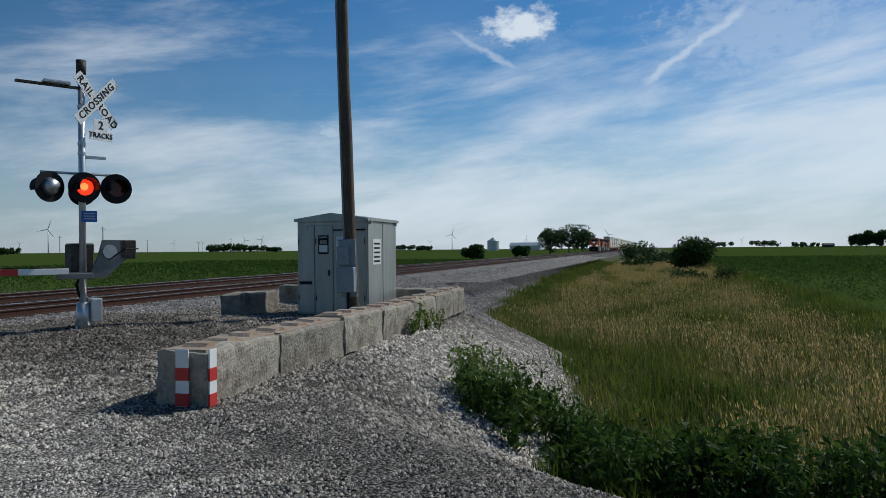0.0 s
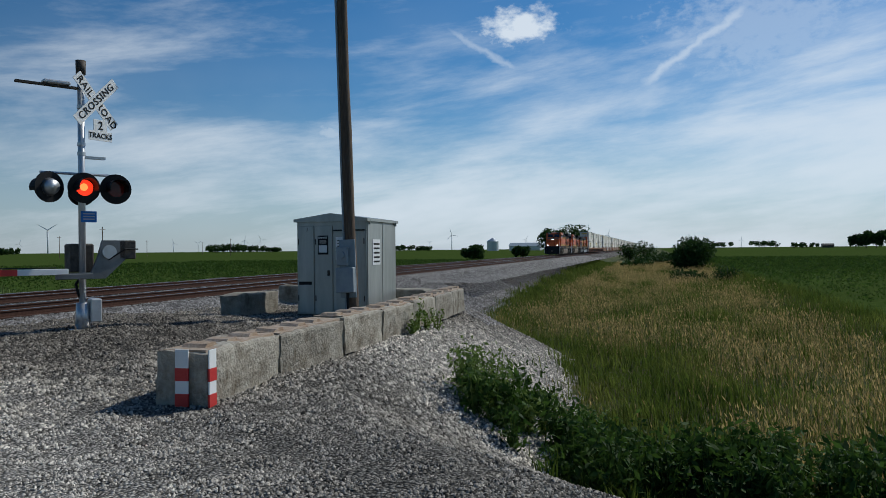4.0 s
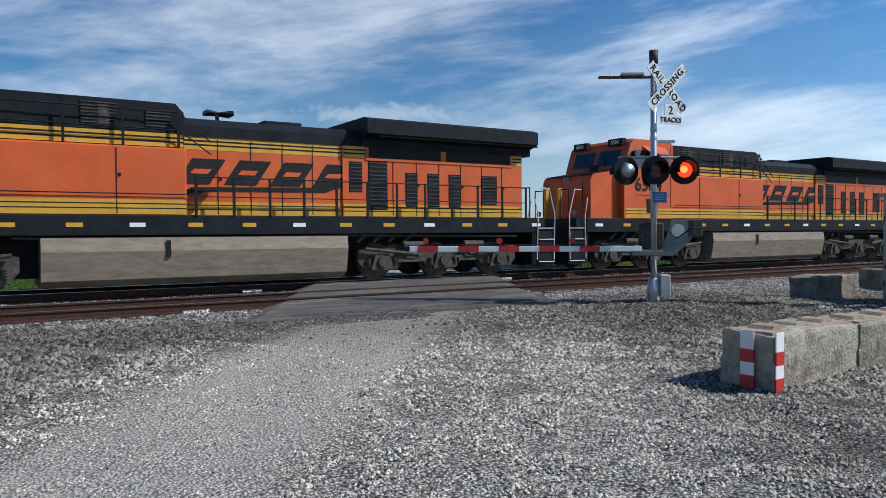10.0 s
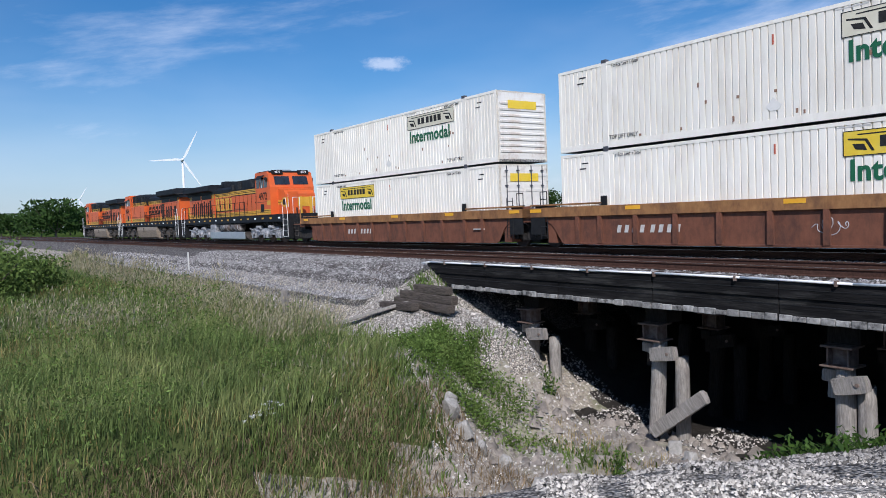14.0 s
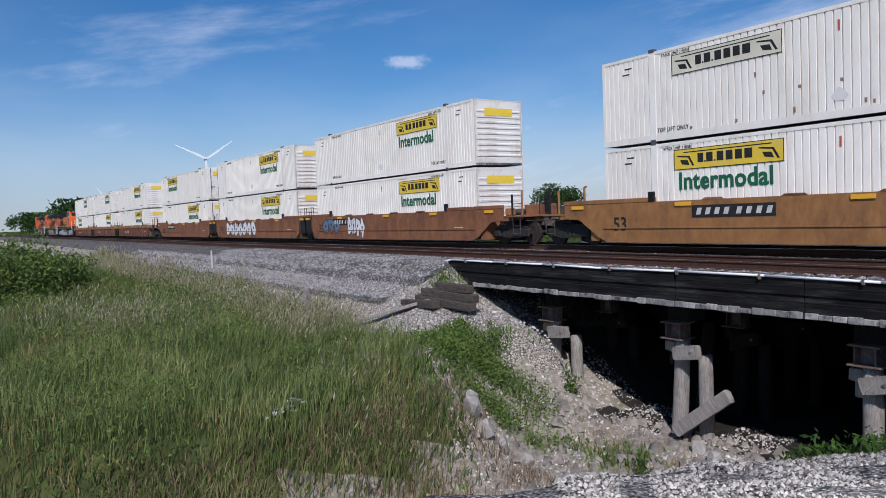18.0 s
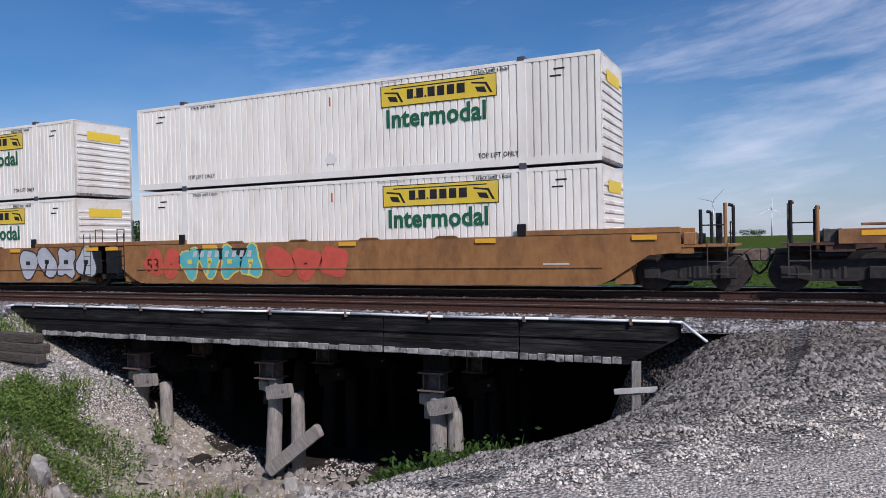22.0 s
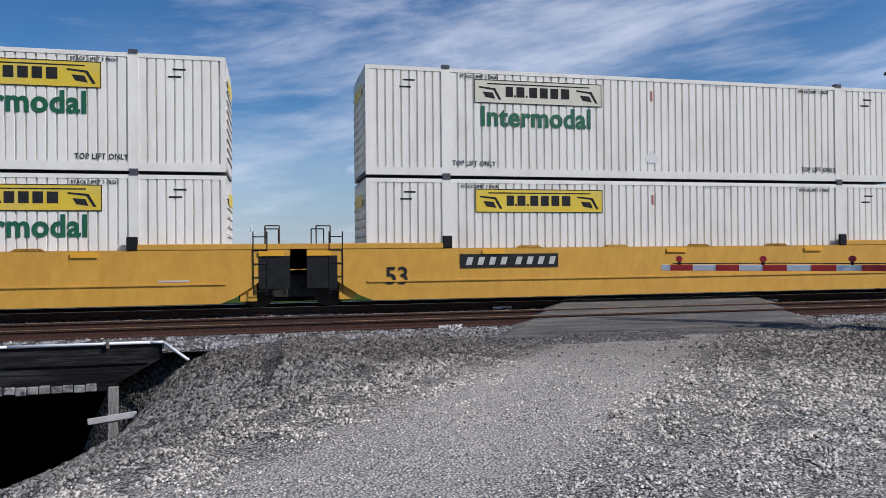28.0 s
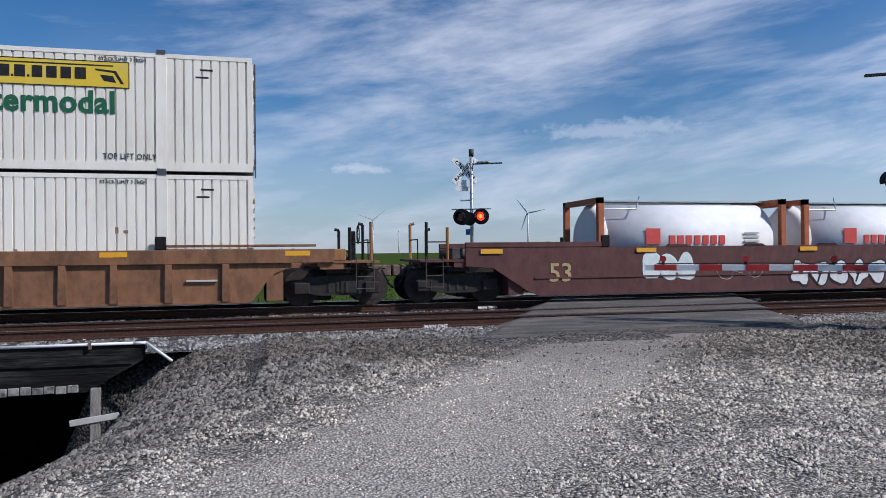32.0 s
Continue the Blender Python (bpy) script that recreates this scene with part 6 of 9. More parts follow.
def build_container(s, z, logo, where, green, end, first_end="ribbed", scuffed=False):
    """logo: yellow, faded or half; where: front or rear; end: the wall at the trailing end."""
    c = thing("shipping_container", CONT_LABELS[logo], "container", "stacked containers")

    def add(name, key, x=0.0, y=0.0, zz=0.0, rz=0.0, par=None, label=""):
        o = new(name, CM[key])
        o.parent = par or c
        o.matrix_basis = pose(x, y, zz, 0, 0, rz)
        if label:
            tagged(o, label)
        return o

    for sg in (-1, 1):
        a = (0.0, -CW, 0.0, 0.0) if sg < 0 else (CL, CW, 0.0, 180.0)
        wall = add("side_wall", "side", *a, label="white corrugated steel side")
        add("side_frame", "frame", *a)
        for cx in (2.0, 13.95):
            for cz in (-0.05, 2.77):
                add("lift_casting", "casting", cx, 0, cz, par=wall)
        if sg > 0:
            continue
        for sx, sz in ((9.6, 2.62),):
            add("stencil_mark", "stencil_long", sx, 0, sz, par=wall)
        for sx, sz in ((0.98, 2.42), (14.93, 2.42), (0.88, 2.24), (14.83, 2.24)):
            add("stencil_mark", "stencil_short", sx, 0, sz, par=wall)
        add("placard_holder", "placard", par=wall)
        add("sticker", "sticker", par=wall, label="small red sticker")
        if scuffed:
            add("rust_scuff", "dents", par=wall, label="rusty scuffs")
        x0 = 9.75 if where == "rear" else 2.87
        lp = add("logo_panel", "logo_faded" if logo == "faded" else "logo_yellow", x0, 0, 1.92, par=wall, label="logo panel with a dark plain name bar")
        if logo == "half":
            lp.scale.x = 0.5
        nb = add("name_mark", "logobars", x0, 0, 1.92, par=wall)
        if logo == "half":
            nb.scale.x = 0.5
        if green:
            sign_text("word", "Intermodal", 0.72, GREENINK, wall, pose(x0 + 1.72, -0.012, 1.55, 90), 1.04, 0.95, 0.028)
        for xx in (2.85, 13.35):
            sign_text("lettering", "TOP LIFT ONLY", 0.19, INK, wall, pose(xx, -0.012, 0.32, 90), 1.12, 0.80, 0.0)
            sign_text("lettering", "STACK LIMIT 3 HIGH", 0.12, INK, wall, pose(xx + (0.15 if xx < 5 else -0.15), -0.012, 2.60, 90), 1.1, 0.85, 0.0)
    add("roof", "roof")
    add("floor", "floor")
    e = add("end_wall", end, CL, label="ribbed white end wall" if end == "ribbed" else "white double doors")
    def dress(wall_, kind_):
        if kind_ == "doors":
            for y_ in (0.0, -CW + 0.08):
                add("door_leaf", "leaf", 0.0, y_, par=wall_)
            for y_ in (-0.95, -0.35, 0.35, 0.95):
                add("lock_bar", "bar", 0.0, y_, par=wall_, label="dark lock bar")
        else:
            for q in range(9):
                add("end_rib", "endrib", 0.0, 0.0, 0.35 + q * 0.235, par=wall_)

    dress(e, end)
    add("end_logo_panel", "smallpanel", 0.0, 0, 0, par=e, label="small yellow panel")
    e0 = add("end_wall", first_end, 0.0, 0, 0, 180)
    dress(e0, first_end)
    add("end_logo_panel", "smallpanel", par=e0)
    on_track(c, s)
    c.matrix_basis.translation.z = z
    MOVERS[-1] = (c, s, z)
    return c


# s of the leading edge, upper (logo, where, green, end), lower (same)
STACKS = [
    (91.5, ("faded", "rear", 1, "ribbed"), ("yellow", "front", 1, "doors")),
    (111.1, ("faded", "rear", 1, "ribbed"), ("yellow", "rear", 1, "ribbed")),
    (130.7, ("yellow", "rear", 1, "ribbed"), ("yellow", "rear", 1, "ribbed")),
    (153.9, ("yellow", "front", 1, "doors"), ("yellow", "rear", 1, "doors")),
    (173.25, ("yellow", "rear", 1, "ribbed"), ("yellow", "rear", 1, "ribbed")),
    (192.6, ("yellow", "rear", 1, "ribbed"), ("yellow", "rear", 1, "ribbed")),
    (216.15, ("faded", "front", 0, "doors"), ("yellow", "front", 1, "doors")),
    (235.65, ("yellow", "front", 1, "doors"), ("yellow", "front", 1, "doors")),
    (255.1, ("faded", "rear", 0, "ribbed"), ("yellow", "rear", 1, "ribbed")),
    (278.7, ("yellow", "front", 1, "doors"), ("yellow", "front", 1, "doors")),
    (298.05, ("yellow", "rear", 1, "ribbed"), ("yellow", "rear", 1, "ribbed")),
    (317.45, ("yellow", "rear", 1, "ribbed"), ("yellow", "rear", 1, "ribbed")),
    (340.8, ("faded", "rear", 1, "ribbed"), ("yellow", "rear", 1, "ribbed")),
    (364.1, ("yellow", "front", 1, "doors"), ("yellow", "front", 1, "doors")),
    (387.35, ("yellow", "front", 1, "doors"), ("yellow", "front", 1, "doors")),
    (410.75, ("yellow", "front", 1, "doors"), ("yellow", "front", 1, "doors")),
    (434.05, ("yellow", "rear", 1, "ribbed"), ("yellow", "rear", 1, "ribbed")),
    (457.35, ("yellow", "front", 1, "doors"), ("faded", "front", 1, "doors")),
    (476.8, ("yellow", "rear", 1, "ribbed"), ("yellow", "rear", 1, "ribbed")),
    (496.35, ("faded", "front", 1, "doors"), ("yellow", "front", 0, "doors")),
    (519.7, ("yellow", "front", 0, "doors"), ("yellow", "front", 1, "doors")),
    (543.0, ("half", "front", 0, "doors"), ("faded", "front", 1, "doors")),
    (562.35, ("yellow", "front", 1, "doors"), ("yellow", "rear", 1, "ribbed")),
    (581.8, ("yellow", "rear", 1, "doors"), ("faded", "front", 0, "ribbed")),
]
for k, (s, upp, low) in enumerate(STACKS):
    build_container(s, 3.35, *upp, "doors" if upp[3] == "ribbed" else "ribbed", k in (0, 1, 6, 12, 21))
    build_container(s, 0.47, *low, "doors" if low[3] == "ribbed" else "ribbed", k in (12, 23))


# ---- well cars ----
def car_paint(name, a, b, stain, amt=0.6):
    return mat(name, a, b, 0.75, scale=5.0, stain=stain, stain_scale=1.1, stain_amt=amt, bump=0.15, stretch=(1, 1, 0.55))


PAINT = {
    "red_brown": car_paint("red_brown_car_paint", (0.125, 0.047, 0.026), (0.20, 0.078, 0.042), (0.055, 0.028, 0.021), 0.75),
    "rust_brown": car_paint("rust_brown_car_paint", (0.18, 0.072, 0.030), (0.27, 0.115, 0.050), (0.085, 0.04, 0.024), 0.65),
    "orange_brown": car_paint("orange_brown_car_paint", (0.245, 0.110, 0.034), (0.34, 0.165, 0.055), (0.13, 0.064, 0.030), 0.6),
    "dark_brown": car_paint("dark_brown_car_paint", (0.055, 0.028, 0.020), (0.11, 0.054, 0.036), (0.030, 0.020, 0.017), 0.8),
    "tan": car_paint("tan_car_paint", (0.19, 0.088, 0.042), (0.28, 0.14, 0.070), (0.085, 0.044, 0.028), 0.75),
    "yellow": car_paint("yellow_car_paint", (0.58, 0.30, 0.035), (0.66, 0.36, 0.05), (0.45, 0.22, 0.05), 0.3),
    "maroon": car_paint("maroon_car_paint", (0.085, 0.034, 0.03), (0.13, 0.052, 0.044), (0.055, 0.026, 0.024), 0.5),
    "chord": car_paint("worn_orange_chord", (0.23, 0.105, 0.038), (0.36, 0.18, 0.066), (0.10, 0.050, 0.030), 0.75),
}
REFLECT = mat("yellow_reflector", (0.75, 0.36, 0.02), (0.80, 0.42, 0.03), 0.5, scale=5)
WELLMESH = {}


def well_meshes(style, paint):
    """The steel well for one 53-foot box: local x from -3.5 to 19.65, the box from 0 to 16.15."""
    key = (style, paint)
    if key in WELLMESH:
        return WELLMESH[key]
    P = PAINT[paint]
    d = {}
    y0, y1 = -1.46, -1.36
    m = B()
    if style == "smooth":
        prism(m, [(-1.9, 1.46), (18.05, 1.46), (18.05, 0.98), (17.3, 0.92), (16.35, 0.30), (16.0, 0.16), (0.15, 0.16), (-0.2, 0.30), (-1.15, 0.92), (-1.9, 0.98)], y0, y1)
        box(m, 0.0, 16.15, y0 - 0.03, y0, 0.62, 0.66)
    else:
        prism(m, [(-0.9, 1.12), (17.05, 1.12), (17.05, 1.0), (16.9, 0.97), (16.66, 0.87), (16.46, 0.68), (16.30, 0.44), (16.12, 0.21), (16.0, 0.16), (0.15, 0.16), (0.03, 0.21), (-0.15, 0.44), (-0.31, 0.68), (-0.51, 0.87), (-0.75, 0.97), (-0.9, 1.0)], y0 + 0.06, y1)
        box(m, 0.15, 16.0, y0, y0 + 0.06, 0.16, 0.22)
    d["side"] = mesh_of("well_side", m, P)
    CH = P if style == "smooth" or paint not in ("dark_brown", "red_brown") else PAINT["chord"]
    if style == "smooth":
        d["chord"] = mesh_of("top_chord", bx(-1.9, 2.2, y0 - 0.015, y1, 1.46, 1.60, 0.01), CH)
        d["chord_pad"] = mesh_of("chord_pad", prism(B(), [(-0.35, 1.46), (0.35, 1.46), (0.25, 1.52), (-0.25, 1.52)], y0 - 0.01, y1), CH)
        d["pads"] = [4.3 + q * 2.5 for q in range(4)]
    else:
        d["chord"] = mesh_of("top_chord", bx(-1.95, 18.1, y0 - 0.03, y1, 1.12, 1.46, 0.01), CH)
        d["chord_pad"] = mesh_of("walk_board", bx(-1.75, 1.75, y0 - 0.05, y1, 1.52, 1.58, 0.01), CH)
        d["pads"] = [0.25, 15.9]
    d["rib"] = mesh_of("side_rib", prism(B(), [(-0.09, 0.22), (0.09, 0.22), (0.075, 1.12), (-0.075, 1.12)], y0 - 0.03, y0 + 0.06), P)
    m = B()
    box(m, -2.9, -0.35, -0.55, 0.55, 0.9, 1.1)
    box(m, -2.2, -1.6, -1.4, 1.4, 0.95, 1.15)
    box(m, -0.7, -0.3, -1.36, 1.36, 0.2, 1.1)
    d["end_frame"] = mesh_of("end_frame", m, P)
    d["floor"] = mesh_of("cross_member", bx(0, 0.5, -1.36, 1.36, 0.2, 0.42), BLACK)
    d["guide"] = mesh_of("corner_guide", bx(-0.15, 0.1, y0 - 0.03, y1 - 0.05, 1.46, 1.78, 0.02), BLACK)
    d["reflector"] = mesh_of("reflector", bx(-0.3, 0.3, y0 - 0.036, y0 - 0.03, 1.30, 1.42), REFLECT)
    WELLMESH[key] = d
    return d


def truck_mesh():
    d = {}
    m = B()
    for s in (-1, 1):
        a, b = sorted((s * 0.98, s * 1.12))
        prism(m, [(-1.1, 0.62), (-1.1, 0.42), (-0.75, 0.36), (-0.45, 0.28), (0.45, 0.28), (0.75, 0.36), (1.1, 0.42), (1.1, 0.62), (0.6, 0.78), (-0.6, 0.78)], a, b)
        for x in (-0.89, 0.89):
            box(m, x - 0.2, x + 0.2, *sorted((s * 1.08, s * 1.2)), 0.32, 0.62, 0.03)
        for x in (-0.22, 0.0, 0.22):
            cyl(m, (x, s * 1.06, 0.36), (x, s * 1.06, 0.62), 0.085, 8)
    box(m, -0.25, 0.25, -1.05, 1.05, 0.55, 0.85)
    d["frame"] = mesh_of("truck_frame", m, mat("dark_truck_steel", (0.012, 0.011, 0.010), (0.034, 0.029, 0.025), 0.8, scale=8, bump=0.3))
    m = B()
    for s in (-1, 1):
        cyl(m, (0, s * 0.69, 0.46), (0, s * 0.82, 0.46), 0.46, 22)
        cyl(m, (0, s * 0.82, 0.46), (0, s * 0.84, 0.46), 0.32, 18)
    cyl(m, (0, -0.95, 0.46), (0, 0.95, 0.46), 0.08, 8)
    d["wheels"] = mesh_of("wheel_set", m, mat("dark_wheel_steel", (0.022, 0.018, 0.016), (0.06, 0.045, 0.038), 0.75, 0.2, scale=9, bump=0.2))
    return d


TM = truck_mesh()


def add_truck(parent, x):
    t = new("truck", TM["frame"])
    t.parent = parent
    t.matrix_basis = pose(x, 0, 0)
    tagged(t, "dark two-axle freight truck")
    for a in (-0.89, 0.89):
        w = new("wheel_set", TM["wheels"])
        w.parent = t
        w.matrix_basis = pose(a, 0, 0)


def graffiti(parent, x0, x1, z0, z1, fill, edge, n, seed):
    """Painted loops and rounded blocks, no lettering."""
    rg = random.Random(seed)
    y = -1.468
    w = (x1 - x0) / n
    m, e = B(), B()
    for k in range(n):
        c, cz = x0 + (k + 0.5) * w, (z0 + z1) / 2 + rg.uniform(-0.05, 0.05)
        ph = rg.uniform(0, 6)
        lob, amp = rg.choice((2, 3, 3, 4)), rg.uniform(0.12, 0.28)
        for bm_, grow, yy in ((e, 0.06, y), (m, 0.0, y - 0.004)):
            pts = []
            for j in range(18):
                a = j * 2 * math.pi / 18
                r = 1 + amp * math.cos(lob * a + ph)
                pts.append((c + (w * 0.47 * r + grow) * math.cos(a) * 0.98, cz + ((z1 - z0) * 0.44 * r + grow) * math.sin(a)))
            prism(bm_, pts, yy - 0.004, yy)
        box(e, c - w * 0.12, c + w * 0.10, y - 0.013, y - 0.008, cz - 0.05, cz + 0.10)
        if k % 2:
            prism(e, [(c - w * 0.2, z0 + 0.1), (c - w * 0.1, z0 + 0.1), (c + w * 0.05, cz), (c - w * 0.05, cz)], y - 0.013, y - 0.008)
    g = part("graffiti", e, mat("graffiti_edge_" + edge[0], edge[1], None, 0.6, scale=3), parent, "sprayed graffiti outline")
    part("graffiti_fill", m, mat("graffiti_fill_" + fill[0], fill[1], None, 0.6, scale=2, stain=tuple(c * 0.7 for c in fill[1]), stain_scale=1.5), g, "sprayed graffiti fill")


def scribble(parent, x0, x1, z0, z1, col, seed, style_y):
    rg = random.Random(seed)
    m = B()
    yy = -1.404 if style_y else -1.464
    p, zc, zr, ph = None, (z0 + z1) / 2, (z1 - z0) / 2, rg.uniform(0, 6)
    n = 44
    for k in range(n):
        f = k / n
        a = f * 6.28 * 4 + ph
        r = zr * (0.45 + 0.4 * math.sin(f * 9 + ph))
        q = (x0 + (x1 - x0) * f + r * math.cos(a), yy, zc + r * math.sin(a) + 0.2 * zr * math.sin(f * 21))
        if p:
            cyl(m, p, q, 0.010, 4)
        p = q
    part("graffiti", m, mat("spray_" + col[0], col[1], None, 0.7, scale=4), parent, "thin sprayed tag")


W_ = ("white", (0.66, 0.66, 0.64))
K_ = ("black", (0.02, 0.02, 0.02))
TEAL = ("teal", (0.10, 0.40, 0.40))
SILV = ("silver", (0.42, 0.43, 0.44))
BLU = ("blue", (0.10, 0.16, 0.24))
YEL = ("yellow", (0.62, 0.50, 0.10))
REDG = ("red", (0.50, 0.08, 0.05))
PALE = ("pale", (0.62, 0.68, 0.66))

# style, paint, front is a coupler end, rear is a coupler end, for each stack above and the tank car
UNITS = [("ribbed", "red_brown", 1, 0), ("ribbed", "red_brown", 0, 0), ("ribbed", "red_brown", 0, 1),
         ("smooth", "rust_brown", 1, 0), ("smooth", "rust_brown", 0, 0), ("smooth", "rust_brown", 0, 1),
         ("smooth", "orange_brown", 1, 0), ("smooth", "orange_brown", 0, 0), ("smooth", "orange_brown", 0, 1),
         ("smooth", "orange_brown", 1, 0), ("smooth", "orange_brown", 0, 0), ("smooth", "orange_brown", 0, 1),
         ("ribbed", "dark_brown", 1, 1), ("ribbed", "rust_brown", 1, 1), ("ribbed", "dark_brown", 1, 1), ("ribbed", "dark_brown", 1, 1), ("ribbed", "dark_brown", 1, 1),
         ("smooth", "yellow", 1, 0), ("smooth", "yellow", 0, 0), ("smooth", "yellow", 0, 1),
         ("ribbed", "dark_brown", 1, 1), ("ribbed", "tan", 1, 0), ("ribbed", "tan", 0, 0), ("ribbed", "tan", 0, 1),
         ("smooth", "maroon", 1, 0), ("smooth", "maroon", 0, 1)]
SPRAY = {4: [(2.0, 8.8, 0.3, 1.35, W_, K_, 7)], 5: [(1.0, 3.2, 0.5, 1.3, BLU, K_, 3), (4.2, 6.2, 0.3, 1.35, W_, K_, 4)],
         6: [(10.8, 13.6, 0.3, 1.3, W_, K_, 4)], 7: [(3.0, 5.2, 0.3, 1.35, YEL, K_, 3), (9.8, 12.4, 0.28, 1.55, PALE, TEAL, 4)],
         8: [(3.6, 6.6, 0.3, 1.35, W_, K_, 4)], 9: [(8.4, 14.0, 0.28, 1.4, BLU, SILV, 6)], 10: [(13.2, 17.4, 0.3, 1.5, SILV, K_, 4)],
         11: [(0.4, 2.0, 0.35, 1.25, REDG, REDG, 2), (2.0, 5.4, 0.3, 1.4, TEAL, YEL, 4), (5.6, 8.6, 0.35, 1.3, REDG, REDG, 3)],
         24: [(8.0, 11.4, 0.25, 1.0, W_, K_, 5), (3.2, 4.8, 0.5, 1.25, PALE, PALE, 3)]}
TAGS = {1: [(9, 10)], 12: [(8.6, 9.4), (10.5, 11.2)], 14: [(5.8, 9.0), (10, 11.8)], 15: [(2.0, 3.0), (3.4, 4.2), (5.2, 6.1), (12.4, 13.2)], 16: [(1.9, 4.4), (9.7, 10.8), (11.3, 13.0)],
        20: [(8.2, 8.9)], 7: [(6.0, 7.4)], 8: [(2.6, 3.3)], 24: [(5.6, 7.0)]}


def tank_box(s, z=0.47):
    """A tank container lying in a well: steel frame, round tank and end plates."""
    c = thing("tank_container", "white tank container with red lettering bars in an orange-red frame", "tank container", "tank containers")
    fr = mat("orange_red_frame", (0.36, 0.09, 0.03), (0.46, 0.14, 0.05), 0.6, scale=4)
    L, H, W = 6.06, 2.36, 1.22
    for x in (0.0, L - 0.16):
        m = B()
        for y in (-W, W - 0.16):
            box(m, x, x + 0.16, y, y + 0.16, 0, H)
        box(m, x, x + 0.16, -W, W, 0, 0.16)
        box(m, x, x + 0.16, -W, W, H - 0.16, H)
        part("end_frame", m, fr, c, "orange-red end frame")
    m = B()
    cyl(m, (0.35, 0, 1.17), (L - 0.35, 0, 1.17), 1.1, 32)
    t = part("tank", m, WHITE, c, "smooth white tank shell", True)
    for x0, x1, r in ((0.16, 0.35, 0.85), (L - 0.16, L - 0.35, 0.85)):
        part("tank_head", cyl(B(), (x0, 0, 1.17), (x1, 0, 1.17), r, 24, 1.1), WHITE, t, smooth=True)
    m = B()
    box(m, 0.16, L - 0.16, -0.35, 0.35, H - 0.06, H - 0.02)
    pipe(m, [(0.16, -W + 0.06, 2.05), (1.2, -W + 0.1, 2.05), (1.6, -0.6, 2.45)], 0.02, 5)
    part("walkway", m, GALV, c, "grey roof walkway")
    s2 = mat("red_tank_lettering", (0.55, 0.06, 0.05), (0.62, 0.09, 0.07), 0.6, scale=5)
    for k in range(7):
        part("name_bar", bx(2.25 + k * 0.27, 2.44 + k * 0.27, -1.118, -1.095, 1.04, 1.30), s2, t)
    part("emblem", bx(1.5, 1.95, -1.135, -1.112, 1.05, 1.5), s2, t, "plain red square emblem")
    for k in range(3):
        part("text_bar", bx(4.7, 5.2, -1.13, -1.112, 1.1 + k * 0.12, 1.15 + k * 0.12), BAR, t)
    on_track(c, s)
    c.matrix_basis.translation.z = z
    MOVERS[-1] = (c, s, z)


